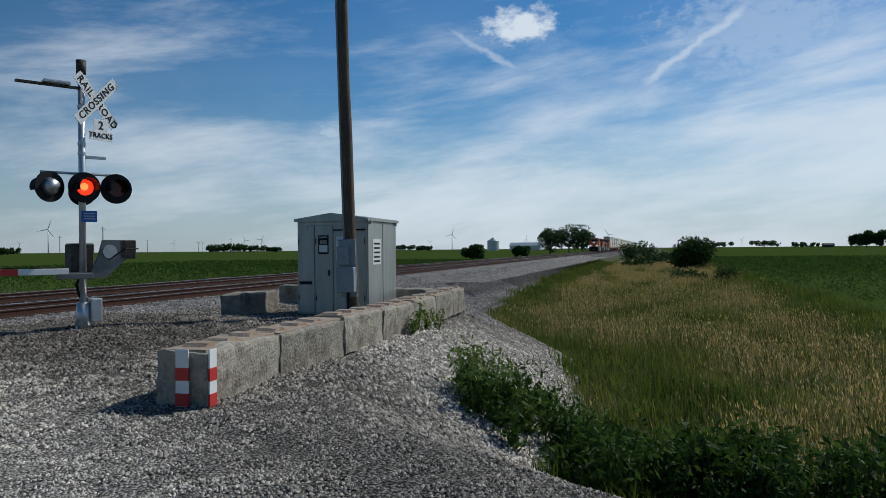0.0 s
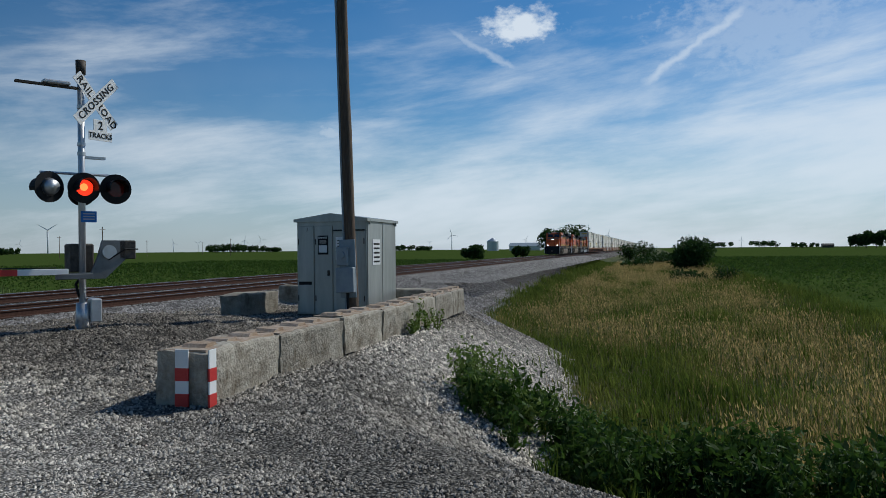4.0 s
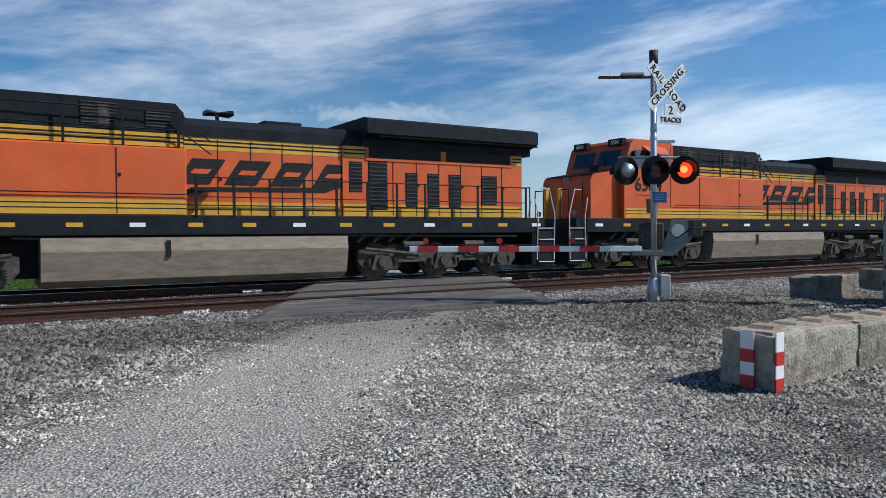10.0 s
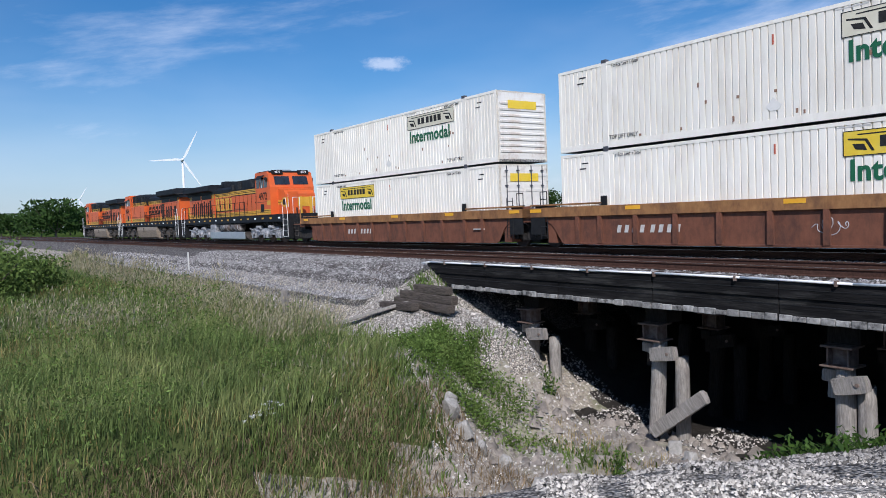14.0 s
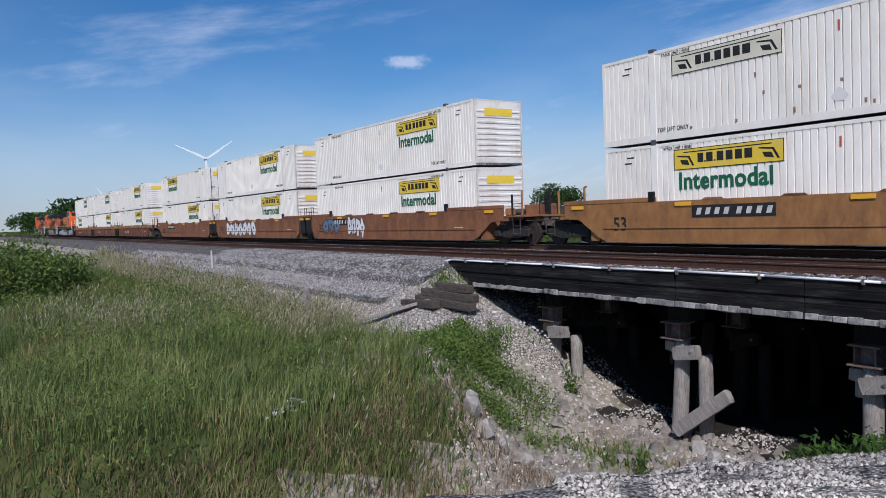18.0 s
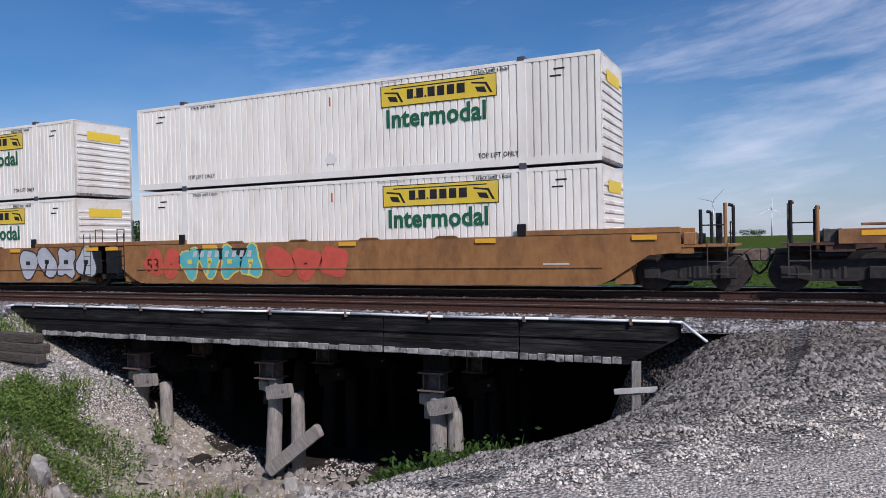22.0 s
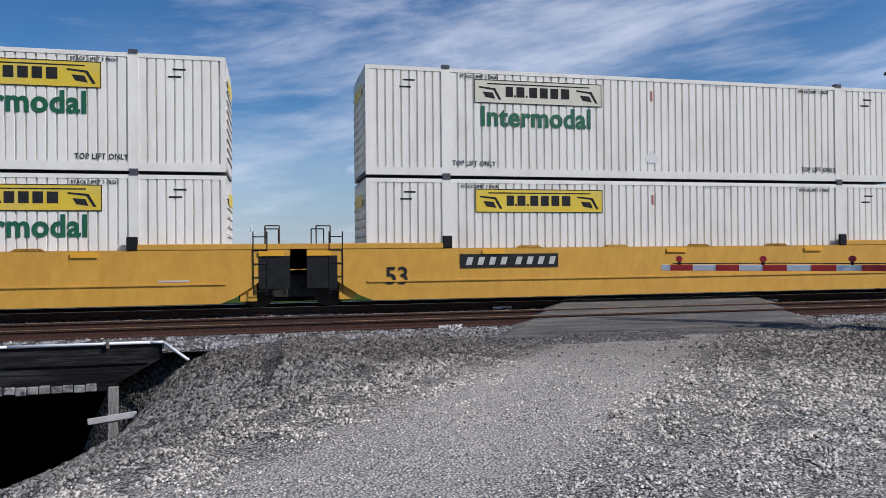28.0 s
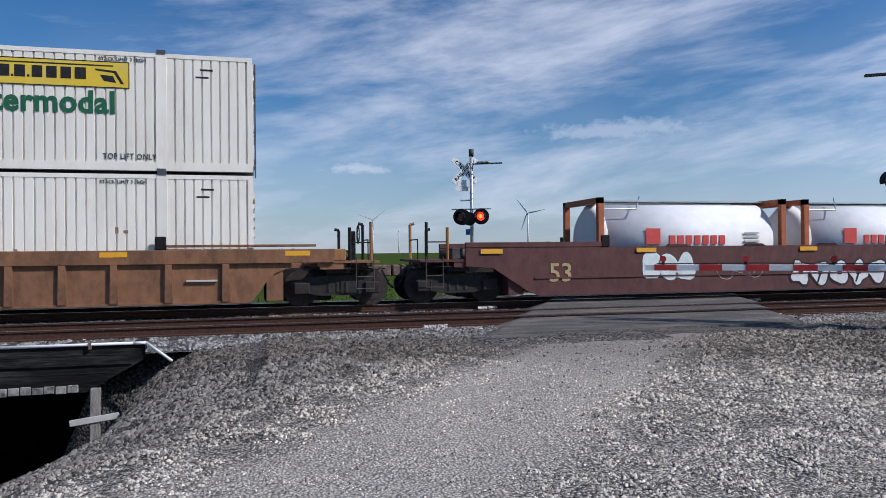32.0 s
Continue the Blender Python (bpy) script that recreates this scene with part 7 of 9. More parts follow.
def build_car(k, s):
    style, paint, fc, rc = UNITS[k]
    d = well_meshes(style, paint)
    labels = {"red_brown": "rusty red-brown ribbed well car unit", "rust_brown": "rust-brown well car unit", "orange_brown": "faded orange-brown well car unit with graffiti",
              "dark_brown": "rusted brown ribbed well car with orange top rail", "tan": "tan-brown ribbed well car unit", "yellow": "bright yellow smooth-sided well car unit",
              "maroon": "maroon well car unit with graffiti"}
    c = thing("well_car", labels[paint] + " on track", "rail car", "well cars of the train")

    def add(name, key, m=None, par=None, label=""):
        o = new(name, d[key])
        o.parent = par or c
        if m is not None:
            o.matrix_basis = m
        if label:
            tagged(o, label)
        return o

    turn = pose(16.15, 0, 0, 0, 0, 180)
    for sg in (-1, 1):
        mm = pose(0, 0, 0) if sg < 0 else turn
        side = add("well_side", "side", mm, label="deep steel side plate")
        add("top_chord", "chord", mm, label="heavy top rail")
        if style == "smooth":
            add("top_chord", "chord", mm @ pose(15.85, 0, 0), label="heavy top rail")
        for q in d["pads"]:
            add("chord_pad" if style == "smooth" else "walk_board", "chord_pad", mm @ pose(q, 0, 0), side)
        for gx in (2.1, 14.05):
            add("corner_guide", "guide", pose(gx, 0, 0), side)
        if style == "ribbed":
            xs = (0.85, 1.86, 3.36, 4.87, 6.36, 7.9, 9.4, 10.9, 12.4, 14.0, 15.2) if k < 21 else (0.6, 2.0, 3.1, 4.2, 5.3, 6.4, 7.5, 8.6, 9.7, 10.8, 11.9, 13.0, 14.2, 15.5)
            for x in xs:
                add("side_rib", "rib", pose(x, 0, 0), side)
        if sg < 0:
            for x in (-1.2, 3.3, 8.6, 13.0, 17.2):
                add("reflector", "reflector", pose(x, -0.004, 0), side)
            nb = part("number_panel", bx(2.4 if k % 2 else 3.6, 5.1 if k % 2 else 6.3, -1.474, -1.466, 0.94, 1.30), INK, side, "dark number panel") if style == "smooth" and k != 24 else None
            for j in range(8):
                x = (2.55 if k % 2 else 3.75) + j * 0.31 + (0.1 if j > 3 else 0)
                part("number_bar", prism(B(), [(x, 1.02 if nb else 0.56), (x + 0.15, 1.02 if nb else 0.56), (x + 0.21, 1.22 if nb else 0.80), (x + 0.06, 1.22 if nb else 0.80)], -1.480 if nb else -1.410, -1.472 if nb else -1.400), BAR, side)
            if style == "smooth" or k >= 21:
                sign_text("lettering", "53", 0.62 if k != 24 else 0.7, INK if k != 24 else mat("tan_stencil", (0.40, 0.28, 0.13), (0.50, 0.37, 0.19), 0.7, scale=6), side, pose(0.75 if k != 21 else 15.6, -1.472, 0.75, 90))
            for x0, x1, z0, z1, fi, ed, n in SPRAY.get(k, ()):
                graffiti(side, x0, x1, z0, z1, fi, ed, n, k * 10 + int(x0))
            for x0, x1 in TAGS.get(k, ()):
                scribble(side, x0, x1, 0.45, 0.95, SILV, k * 10 + int(x0), style == 'ribbed')
            part("stencil_mark", box(B(), 14.6, 15.3, -1.47, -1.404, 0.70, 0.74), BAR, side)
    add("end_frame", "end_frame", label="end platform framing")
    add("end_frame", "end_frame", turn, label="end platform framing")
    if k >= 21 and style == "ribbed":
        for x in ((0.15,) if k == 23 else (15.05,) if k == 21 else (0.15, 15.05)):
            db = part("data_board", bx(x, x + 0.95, -1.50, -1.494, 0.30, 1.40), INK, c, "black data board with white markings")
            for q in range(4):
                part("number_bar", bx(x + 0.16 + 0.17 * q, x + 0.26 + 0.17 * q, -1.504, -1.50, 0.66, 0.88), SIGNWHITE, db)
            for q in range(3):
                part("text_bar", bx(x + 0.12 + 0.26 * q, x + 0.28 + 0.26 * q, -1.504, -1.50, 1.16, 1.24), SIGNWHITE, db)
            part("text_bar", bx(x + 0.3, x + 0.7, -1.504, -1.50, 0.42, 0.46), SIGNWHITE, db)
    for x in (0.3, 4, 8.0, 12, 15.6):
        add("cross_member", "floor", pose(x, 0, 0))
    # added black blocks fill the car ends with the shade below the platforms
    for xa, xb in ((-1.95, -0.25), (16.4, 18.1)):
        part("brake_rigging", bx(xa, xb, -0.66, 0.66, 0.14, 0.98, 0.04), BLACK, c, "black filler for the shade under the platform")
    for front, coup in ((True, fc), (False, rc)):
        X = (lambda v: v) if front else (lambda v: 16.15 - v)
        if coup:
            add_truck(c, X(-2.05))
            o = part("draft_gear", bx(*sorted((X(-3.6), X(-2.2))), -0.2, 0.2, 0.72, 1.02, 0.02), RUST, c, "coupler and draft gear")
            m = B()
            pipe(m, [(X(-3.3), -0.5, 0.9), (X(-3.45), -0.52, 0.55), (X(-3.6), -0.5, 0.42)], 0.03, 6)
            part("air_hose", m, BLACK, o)
            for n, (x, y) in enumerate(((-2.35, -1.3), (-2.9, -1.25), (-2.35, 1.2), (-2.95, 0.6))):
                m = B()
                tz = 2.0 + 0.14 * (n % 2)
                pipe(m, [(X(x), y, 1.0), (X(x), y, tz), (X(x + 0.12), y, tz + 0.03)] if n > 1 else [(X(x), y, 1.0), (X(x), y, tz)], 0.042, 8)
                part("guard_post", m, PAINT["chord"] if (k + n) % 3 == 0 else BLACK, c, "upright guard post")
            part("platform_rail", pipe(B(), [(X(-2.35), -1.3, 1.62), (X(-2.9), -1.25, 1.62)], 0.018, 6), BLACK, c)
            part("platform_rail", pipe(B(), [(X(-2.95), 0.6, 1.7), (X(-2.95), -0.4, 1.7), (X(-2.95), -0.4, 1.1)], 0.018, 6), BLACK, c)
            part("valve_box", bx(*sorted((X(-1.95), X(-2.25))), -1.36, -1.05, 1.16, 1.46, 0.02), PAINT["chord"] if k % 2 else LOCOGREY, c, "small rusty valve box")
            part("air_reservoir", cyl(B(), (X(-1.5), -0.75, 1.30), (X(-2.4), -0.75, 1.30), 0.13, 12), LOCOGREY, c, "dark air reservoir", True)
            part("train_line", pipe(B(), [(X(-1.2), -1.3, 1.02), (X(-2.0), -1.36, 0.95), (X(-2.7), -1.3, 0.98), (X(-3.2), -0.6, 0.9)], 0.025, 6), BLACK, c)
            part("uncoupling_lever", pipe(B(), [(X(-3.25), -1.35, 0.95), (X(-3.25), -0.3, 0.95), (X(-3.45), -0.15, 1.05)], 0.016, 5), LOCOGREY, c)
            part("side_bearing", bx(*sorted((X(-1.75), X(-2.35))), -1.30, -0.9, 0.84, 0.95, 0.02), BLACK, c)
            m = B()
            for z in (0.45, 0.75, 1.1):
                cyl(m, (X(-2.5), -1.42, z), (X(-2.95), -1.42, z), 0.014, 5)
            for x in (-2.5, -2.95):
                cyl(m, (X(x), -1.42, 0.42), (X(x), -1.42, 1.25), 0.014, 5)
            part("ladder", m, LOCOGREY, c, "side ladder")
            part("end_platform", bx(*sorted((X(-3.1), X(-1.7))), -1.42, 1.42, 1.10, 1.16), PAINT[paint], c)
            if not front or k % 2:
                m = B()
                rim = [(X(-2.78), 0.3 + 0.25 * math.cos(q * math.pi / 8), 1.86 + 0.25 * math.sin(q * math.pi / 8)) for q in range(17)]
                pipe(m, rim, 0.018, 6)
                for q in range(0, 16, 4):
                    pipe(m, [(X(-2.76), 0.3, 1.86), rim[q]], 0.012, 5)
                bw = part("brake_wheel", m, BLACK, c, "spoked hand brake wheel")
                part("brake_stand", bx(*sorted((X(-2.7), X(-2.55))), 0.2, 0.4, 1.1, 1.95, 0.02), BLACK, bw)
        else:
            if not front:
                add_truck(c, X(-1.62))
                part("articulated_joint", bx(X(-1.3), X(-1.95), -0.35, 0.35, 0.75, 1.15, 0.03), BLACK, c, "articulated connector")
            for y in (-1.2, 1.2):
                part("end_railing", pipe(B(), [(X(-0.9), y, 1.2), (X(-0.9), y, 2.05), (X(-1.25), y, 2.05), (X(-1.25), y, 1.2)], 0.018, 5), LOCOGREY, c, "end railing")
            ld = part("ladder", pipe(B(), [(X(-0.62), -1.47, 0.35), (X(-0.62), -1.47, 1.9)], 0.016, 5), BLACK, c, "dark side ladder")
            part("ladder_rail", pipe(B(), [(X(-0.95), -1.47, 0.35), (X(-0.95), -1.47, 1.9)], 0.016, 5), BLACK, ld)
            for q in range(5):
                part("rung", pipe(B(), [(X(-0.62), -1.47, 0.45 + q * 0.33), (X(-0.95), -1.47, 0.45 + q * 0.33)], 0.014, 5), BLACK, ld)
            part("end_box", bx(*sorted((X(-0.75), X(-1.35))), -1.38, -0.9, 1.15, 1.55, 0.02), BLACK if k % 2 else PAINT[paint], c)
            part("end_plate", bx(*sorted((X(-0.75), X(-1.5))), -1.47, -1.44, 0.5, 1.3), BLACK, c, "black end plate")
    on_track(c, s)


for k, (s, upp, low) in enumerate(STACKS):
    build_car(k, s)
build_car(24, 605.2)
build_car(25, 624.8)
for s in (607.2, 613.9, 626.5, 633.0):
    tank_box(s)

# ---- wind turbines, farm buildings, distant poles ----
ROTORS = []
TURBINE = mat("turbine_white", (0.66, 0.68, 0.70), (0.72, 0.74, 0.76), 0.5, scale=1)


def turbine_parts():
    m = B()
    cyl(m, (0, 0, -3), (0, 0, 83), 2.3, 14, 1.3)
    tower = mesh_of("tower", m, TURBINE, True)
    nac = mesh_of("nacelle", bx(-1.8, 1.8, -3.0, 7.5, 82.6, 86.2, 0.4), TURBINE)
    hub = mesh_of("hub", cyl(B(), (0, -1.6, 0), (0, 1.4, 0), 1.1, 12, 1.7), TURBINE, True)
    m = B()
    prism(m, [(-0.9, 1.0), (1.0, 1.0), (2.1, 8.5), (0.5, 40.0), (0.0, 40.5), (-0.5, 30), (-0.9, 8)], -0.35, 0.35)
    blade = mesh_of("blade", m, TURBINE)
    return tower, nac, hub, blade


TP = turbine_parts()


def build_turbine(az, el, face, phase, rate=55.0, big=1.0):
    """az: degrees left of +y seen from the crossing; el: the hub's height above the horizon in degrees."""
    d = 84.4 * big / math.tan(radians(el))
    k = big
    if d > 3900:
        k, d = big * 3900 / d, 3900
    x, y = -d * math.sin(radians(az)), d * math.cos(radians(az))
    t = thing("wind_turbine", "white three-bladed wind turbine standing in distant fields", "wind turbine", "wind turbines on the horizon")
    t.matrix_basis = pose(x, y, -1.3, 0, 0, face) @ Matrix.Diagonal((k, k, k, 1))
    for n, me in (("tower", TP[0]), ("nacelle", TP[1])):
        o = new(n, me)
        o.parent = t
    r = new("rotor", TP[2])
    r.parent = t
    base = pose(0, -4.2, 84.4)
    r.matrix_basis = base @ pose(0, 0, 0, 0, phase, 0)
    for j in range(3):
        b = new("blade", TP[3])
        b.parent = r
        b.matrix_basis = pose(0, 0, 0, 0, 120 * j, 0)
    ROTORS.append((r, base @ pose(0, 0, 0, 0, phase, 0), rate))


TURBINES = [(-45.9, 1.62, 20), (-44.2, 0.66, 70), (-54.0, 0.66, 10), (-55.7, 0.65, 50), (-59.0, 0.84, 95), (-60.2, 0.88, 30), (-74.7, 1.16, 15), (-73.0, 0.60, 60),
            (-80.4, 0.72, 5), (-86.6, 1.02, 85), (-96.0, 0.55, 40), (-24.7, 1.63, 75), (-33.1, 1.18, 25), (-34.3, 1.29, 100), (-38.1, 0.82, 45), (5.4, 2.6, 35),
            (1.5, 1.95, 80), (10.4, 1.15, 55), (-8.8, 2.6, 20), (-20.8, 3.05, 65), (-10.8, 1.72, 90), (73.7, 4.87, 50), (80.6, 2.1, 15), (28.2, 2.8, 105)]
for n, (az, el, ph) in enumerate(TURBINES):
    build_turbine(az, el, az + (n * 37 % 50) - 25 + 180 * 0, ph, 40 + n * 7 % 30)


def build_farm():
    b = thing("grain_bin", "grey corrugated steel grain bin with a conical roof on a farmstead", "grain bin", m=pose(1000, 215, -1.3))
    part("bin_wall", cyl(B(), (0, 0, 0), (0, 0, 13), 8, 24), GALV, b)
    part("bin_roof", cyl(B(), (0, 0, 13), (0, 0, 18), 8.4, 24, 0.8), GALV, b)
    h = thing("farm_shed", "long low grey farm shed with a pitched roof", "shed", m=pose(1150, 194, -1.3))
    part("shed_wall", bx(-14, 14, -24, 24, 0, 7), GALV, h)
    part("shed_roof", prism(B(), [(-15, 7), (0, 12), (15, 7)], -25, 25), mat("shed_roof_steel", (0.30, 0.34, 0.36), None, 0.5, 0.3, scale=1), h)
    h = thing("white_farmhouse", "small white farmhouse by distant trees", "house", m=pose(1500, 2300, -1.3))
    part("house_wall", bx(-9, 9, -7, 7, 0, 7), WHITE, h)
    part("house_roof", prism(B(), [(-8, 7), (0, 12), (8, 7)], -9.5, 9.5, "x"), LOCOGREY, h)
    h = thing("distant_barn", "dark low barn on the horizon", "barn", m=pose(1400, -285, -1.3))
    part("barn_wall", bx(-5, 5, -9, 9, 0, 4), LOCOGREY, h)
    part("barn_roof", prism(B(), [(-5.5, 4), (0, 7), (5.5, 4)], -9.5, 9.5), LOCOBLACK, h)


build_farm()


def build_line_pole(x, y, h=10.5):
    p = thing("line_pole", "distant wooden utility pole with a crossarm", "utility pole", "distant pole line", m=pose(x, y, -1.3))
    part("pole_shaft", cyl(B(), (0, 0, 0), (0, 0, h), 0.17, 8, 0.11), POLEWOOD, p)
    part("crossarm", bx(-1.2, 1.2, -0.06, 0.06, h - 0.8, h - 0.65), POLEWOOD, p)


for k in range(9):
    build_line_pole(120 + k * 62, 178 + k * 112 * 0.98)
for az, d in ((-52.2, 520), (-56, 640), (-58, 470), (-66, 560), (-40.6, 300), (-42.5, 360), (-46.6, 390), (-49.3, 250), (-30, 330)):
    build_line_pole(-d * math.sin(radians(az)), d * math.cos(radians(az)))

# ---- plants ----
LEAF = mat("weed_leaf", (0.030, 0.068, 0.010), (0.074, 0.132, 0.023), 0.7, scale=3, rand=0.4, spec=0.2, thin=0.35)
DUSTYLEAF = mat("dusty_weed_leaf", (0.075, 0.125, 0.026), (0.16, 0.22, 0.060), 0.85, scale=2, rand=0.45, spec=0.1, thin=0.3)
LEAFLIGHT = mat("light_weed_leaf", (0.12, 0.18, 0.035), (0.20, 0.27, 0.07), 0.7, scale=3, rand=0.3, spec=0.2, thin=0.35)
BLADE = mat("grass_blade", (0.070, 0.120, 0.028), (0.245, 0.305, 0.100), 0.75, scale=0.5, rand=0.45, spec=0.2, thin=0.4, stain=(0.40, 0.41, 0.16), stain_scale=0.42, stain_amt=0.8)
SEED = mat("golden_seed_head", (0.30, 0.21, 0.075), (0.52, 0.39, 0.17), 0.8, scale=1.5, rand=0.35, spec=0.1, thin=0.5)
PALESEED = mat("pale_seed_head", (0.42, 0.36, 0.22), (0.60, 0.53, 0.36), 0.8, scale=1.5, rand=0.25, spec=0.1, thin=0.5)
STRAW = mat("dry_grass_blade", (0.22, 0.165, 0.055), (0.42, 0.33, 0.14), 0.8, scale=1.5, rand=0.35, spec=0.2, thin=0.35)
TREELEAF = mat("tree_leaf", (0.022, 0.052, 0.010), (0.055, 0.10, 0.022), 0.75, scale=0.6, rand=0.35, spec=0.2, thin=0.25)
SOY = mat("soybean_leaf", (0.038, 0.080, 0.012), (0.085, 0.135, 0.026), 0.9, scale=2, rand=0.3, spec=0.1, thin=0.35)
BARK = mat("tree_bark", (0.06, 0.045, 0.035), (0.12, 0.10, 0.08), 0.95, scale=3, bump=0.6)


def blades(name, x, y, h, w, material, label, lean=0.35, sink=0.03, wind=(0.0, 0.0), heads=None):
    """Curved blades of grass at x, y: three small triangles each."""
    n = len(x)
    z = land(x, y) - sink
    a = RNG.uniform(0, 2 * np.pi, n)
    u = np.stack([np.cos(a), np.sin(a), np.zeros(n)], 1) * (w[:, None] / 2)
    b = RNG.uniform(0, 2 * np.pi, n)
    l = (RNG.uniform(0.1, 1.0, n) * lean * h)[:, None]
    d = np.stack([np.cos(b), np.sin(b), np.zeros(n)], 1) * l + np.array([wind[0], wind[1], 0.0]) * (h * RNG.uniform(0.3, 1.0, n))[:, None]
    p = np.stack([x, y, z], 1)
    up_ = np.zeros((n, 3))
    up_[:, 2] = h
    mid = p + up_ * 0.55 + d * 0.3
    top = p + up_ * (1 - 0.35 * l / (l + h[:, None])) + d
    v = np.stack([p - u, p + u, mid - u * 0.8, mid + u * 0.8, top], 1).reshape(-1, 3)
    i = np.arange(n)[:, None] * 5
    idx = np.concatenate([i + 0, i + 1, i + 3, i + 0, i + 3, i + 2, i + 2, i + 3, i + 4], 1).ravel()
    ob = tagged(new(name, quick_mesh(name, v, 3, idx, material)), label, "grass", kind="stuff")
    if heads:
        # seed heads: a slim spindle round the tip of each stem
        size, mt = heads
        ax = top - mid
        ax /= np.linalg.norm(ax, axis=1)[:, None]
        ln = (size * RNG.uniform(0.6, 1.3, n))[:, None]
        sd = np.cross(ax, RNG.standard_normal((n, 3)))
        sd /= np.linalg.norm(sd, axis=1)[:, None]
        hv = np.stack([top - ax * ln * 0.4, top + ax * ln * 0.2 + sd * ln * 0.13, top + ax * ln, top + ax * ln * 0.2 - sd * ln * 0.13], 1).reshape(-1, 3)
        tagged(new(name + "_seed_heads", quick_mesh(name + "_heads", hv, 4, np.arange(4 * n), mt)), "pale seed heads of tall dry grass", "grass", kind="stuff")
    return ob


def leaf_quads(c, size):
    """Leaf-shaped quads at the points c, turned at random."""
    n = len(c)
    s = (size * RNG.uniform(0.6, 1.4, n))[:, None]
    a = RNG.standard_normal((n, 3))
    a /= np.linalg.norm(a, axis=1)[:, None]
    b = np.cross(a, RNG.standard_normal((n, 3)))
    b /= np.linalg.norm(b, axis=1)[:, None]
    return np.stack([c - a * s, c - b * s * 0.42, c + a * s, c + b * s * 0.42], 1).reshape(-1, 3), np.arange(4 * n)


def leaves_mesh(name, c, size, material):
    v, idx = leaf_quads(c, size)
    return quick_mesh(name, v, 4, idx, material)


def crown_points(n, lobes):
    """Points near the skins of overlapping lobes (x, y, z, r)."""
    lobes = np.array(lobes, float)
    k = RNG.choice(len(lobes), n, p=lobes[:, 3] ** 2 / (lobes[:, 3] ** 2).sum())
    d = RNG.standard_normal((n, 3))
    d /= np.linalg.norm(d, axis=1)[:, None]
    return lobes[k, :3] + d * (lobes[k, 3] * RNG.uniform(0.55, 1.08, n))[:, None]


def build_tree(x, y, h, w, label, n=1500, leaf=0.28, name="tree", seed=0, trunk=0.25, material=None):
    rg = random.Random(seed + int(x * 7 + y))
    z = float(land(np.array([x]), np.array([y]))[0])
    t = thing(name, label, name.replace("_", " "), m=pose(x, y, z - 0.05))
    m = B()
    cyl(m, (0, 0, -0.2), (0.1, 0.05, h * trunk), 0.03 * h, 8, 0.022 * h)
    tops = []
    for k in range(6):
        a, r = k * 1.05 + rg.uniform(-0.3, 0.3), w * rg.uniform(0.25, 0.5)
        q = (r * math.cos(a), r * math.sin(a), h * rg.uniform(0.45, 0.8))
        cyl(m, (0.1, 0.05, h * trunk * 0.9), q, 0.014 * h, 6, 0.004 * h)
        tops.append(q)
    part("trunk", m, BARK, t, "forking trunk and limbs")
    R = min(w, h * 1.1)
    lobes = [(*q, R * rg.uniform(0.22, 0.36)) for q in tops] + [(rg.uniform(-0.4, 0.4) * w, rg.uniform(-0.4, 0.4) * w, h * rg.uniform(0.3, 0.82), R * rg.uniform(0.14, 0.30)) for _ in range(9 if w < 1.5 * h else 22)]
    lobes.append((0, 0, h * 0.66, R * 0.34))
    if name == "bush":
        lobes = [(a * 0.8, b * 0.8, c_ * 0.9 - 0.1 * h, r * 1.15) for a, b, c_, r in lobes] + [(rg.uniform(-0.3, 0.3) * w, rg.uniform(-0.3, 0.3) * w, h * rg.uniform(0.15, 0.4), R * 0.25) for _ in range(6)]
    c = crown_points(n, lobes)
    c[:, 2] = np.clip(c[:, 2], 0.06 * h, h)
    part("crown", leaves_mesh("crown", c, leaf, material or TREELEAF), None, t, "dark leafy crown")
    return t


def plant(x, y, h, w, n, leaf, material, name="weed", label="leafy green roadside weed", stems=5):
    z = float(land(np.array([x]), np.array([y]))[0])
    t = thing(name, label, "weed", "roadside weeds", m=pose(x, y, z - 0.04))
    pts = []
    for k in range(stems):
        a, r = random.uniform(0, 6.28), w * random.uniform(0.1, 0.5)
        q = Vector((r * math.cos(a), r * math.sin(a), h * random.uniform(0.65, 1.0)))
        part("stem", cyl(B(), (q.x * 0.2, q.y * 0.2, 0), q, 0.012, 5, 0.005), LEAFLIGHT, t)
        pts.append(q)
    q = np.array([tuple(v) for v in pts])
    k = RNG.integers(0, stems, n)
    f = RNG.uniform(0.15, 1.05, n)[:, None]
    c = q[k] * f + RNG.standard_normal((n, 3)) * np.array([w * 0.14, w * 0.14, h * 0.05])
    c[:, 2] = np.maximum(c[:, 2], 0.03)
    part("leaves", leaves_mesh("leaves", c, leaf, material), None, t)
    return t


def scatter(n, x0, x1, y0, y1, bias=1.0):
    """Random places, denser towards the crossing."""
    u = RNG.uniform(0, 1, n) ** bias
    return x0 + (x1 - x0) * u, RNG.uniform(y0, y1, n)


# east strip
x, y = scatter(230000, 6.0, 150, -8.2, 11.4, 2.0)
keep = (poly_dist(x, y, PLATEAU) > 3.1 + 0.45 * wobble(x, y, 1.3) + 0.25 * RNG.standard_normal(len(x))) & (y < np.interp(x, (7, 19, 20, 30, 54, 120, 236), (3.0, 3.4) + EAST_EDGE) + 0.5 * wobble(x * 0.6, y, 1.1) + 0.25 * RNG.standard_normal(len(x)))
x, y = x[keep], y[keep]
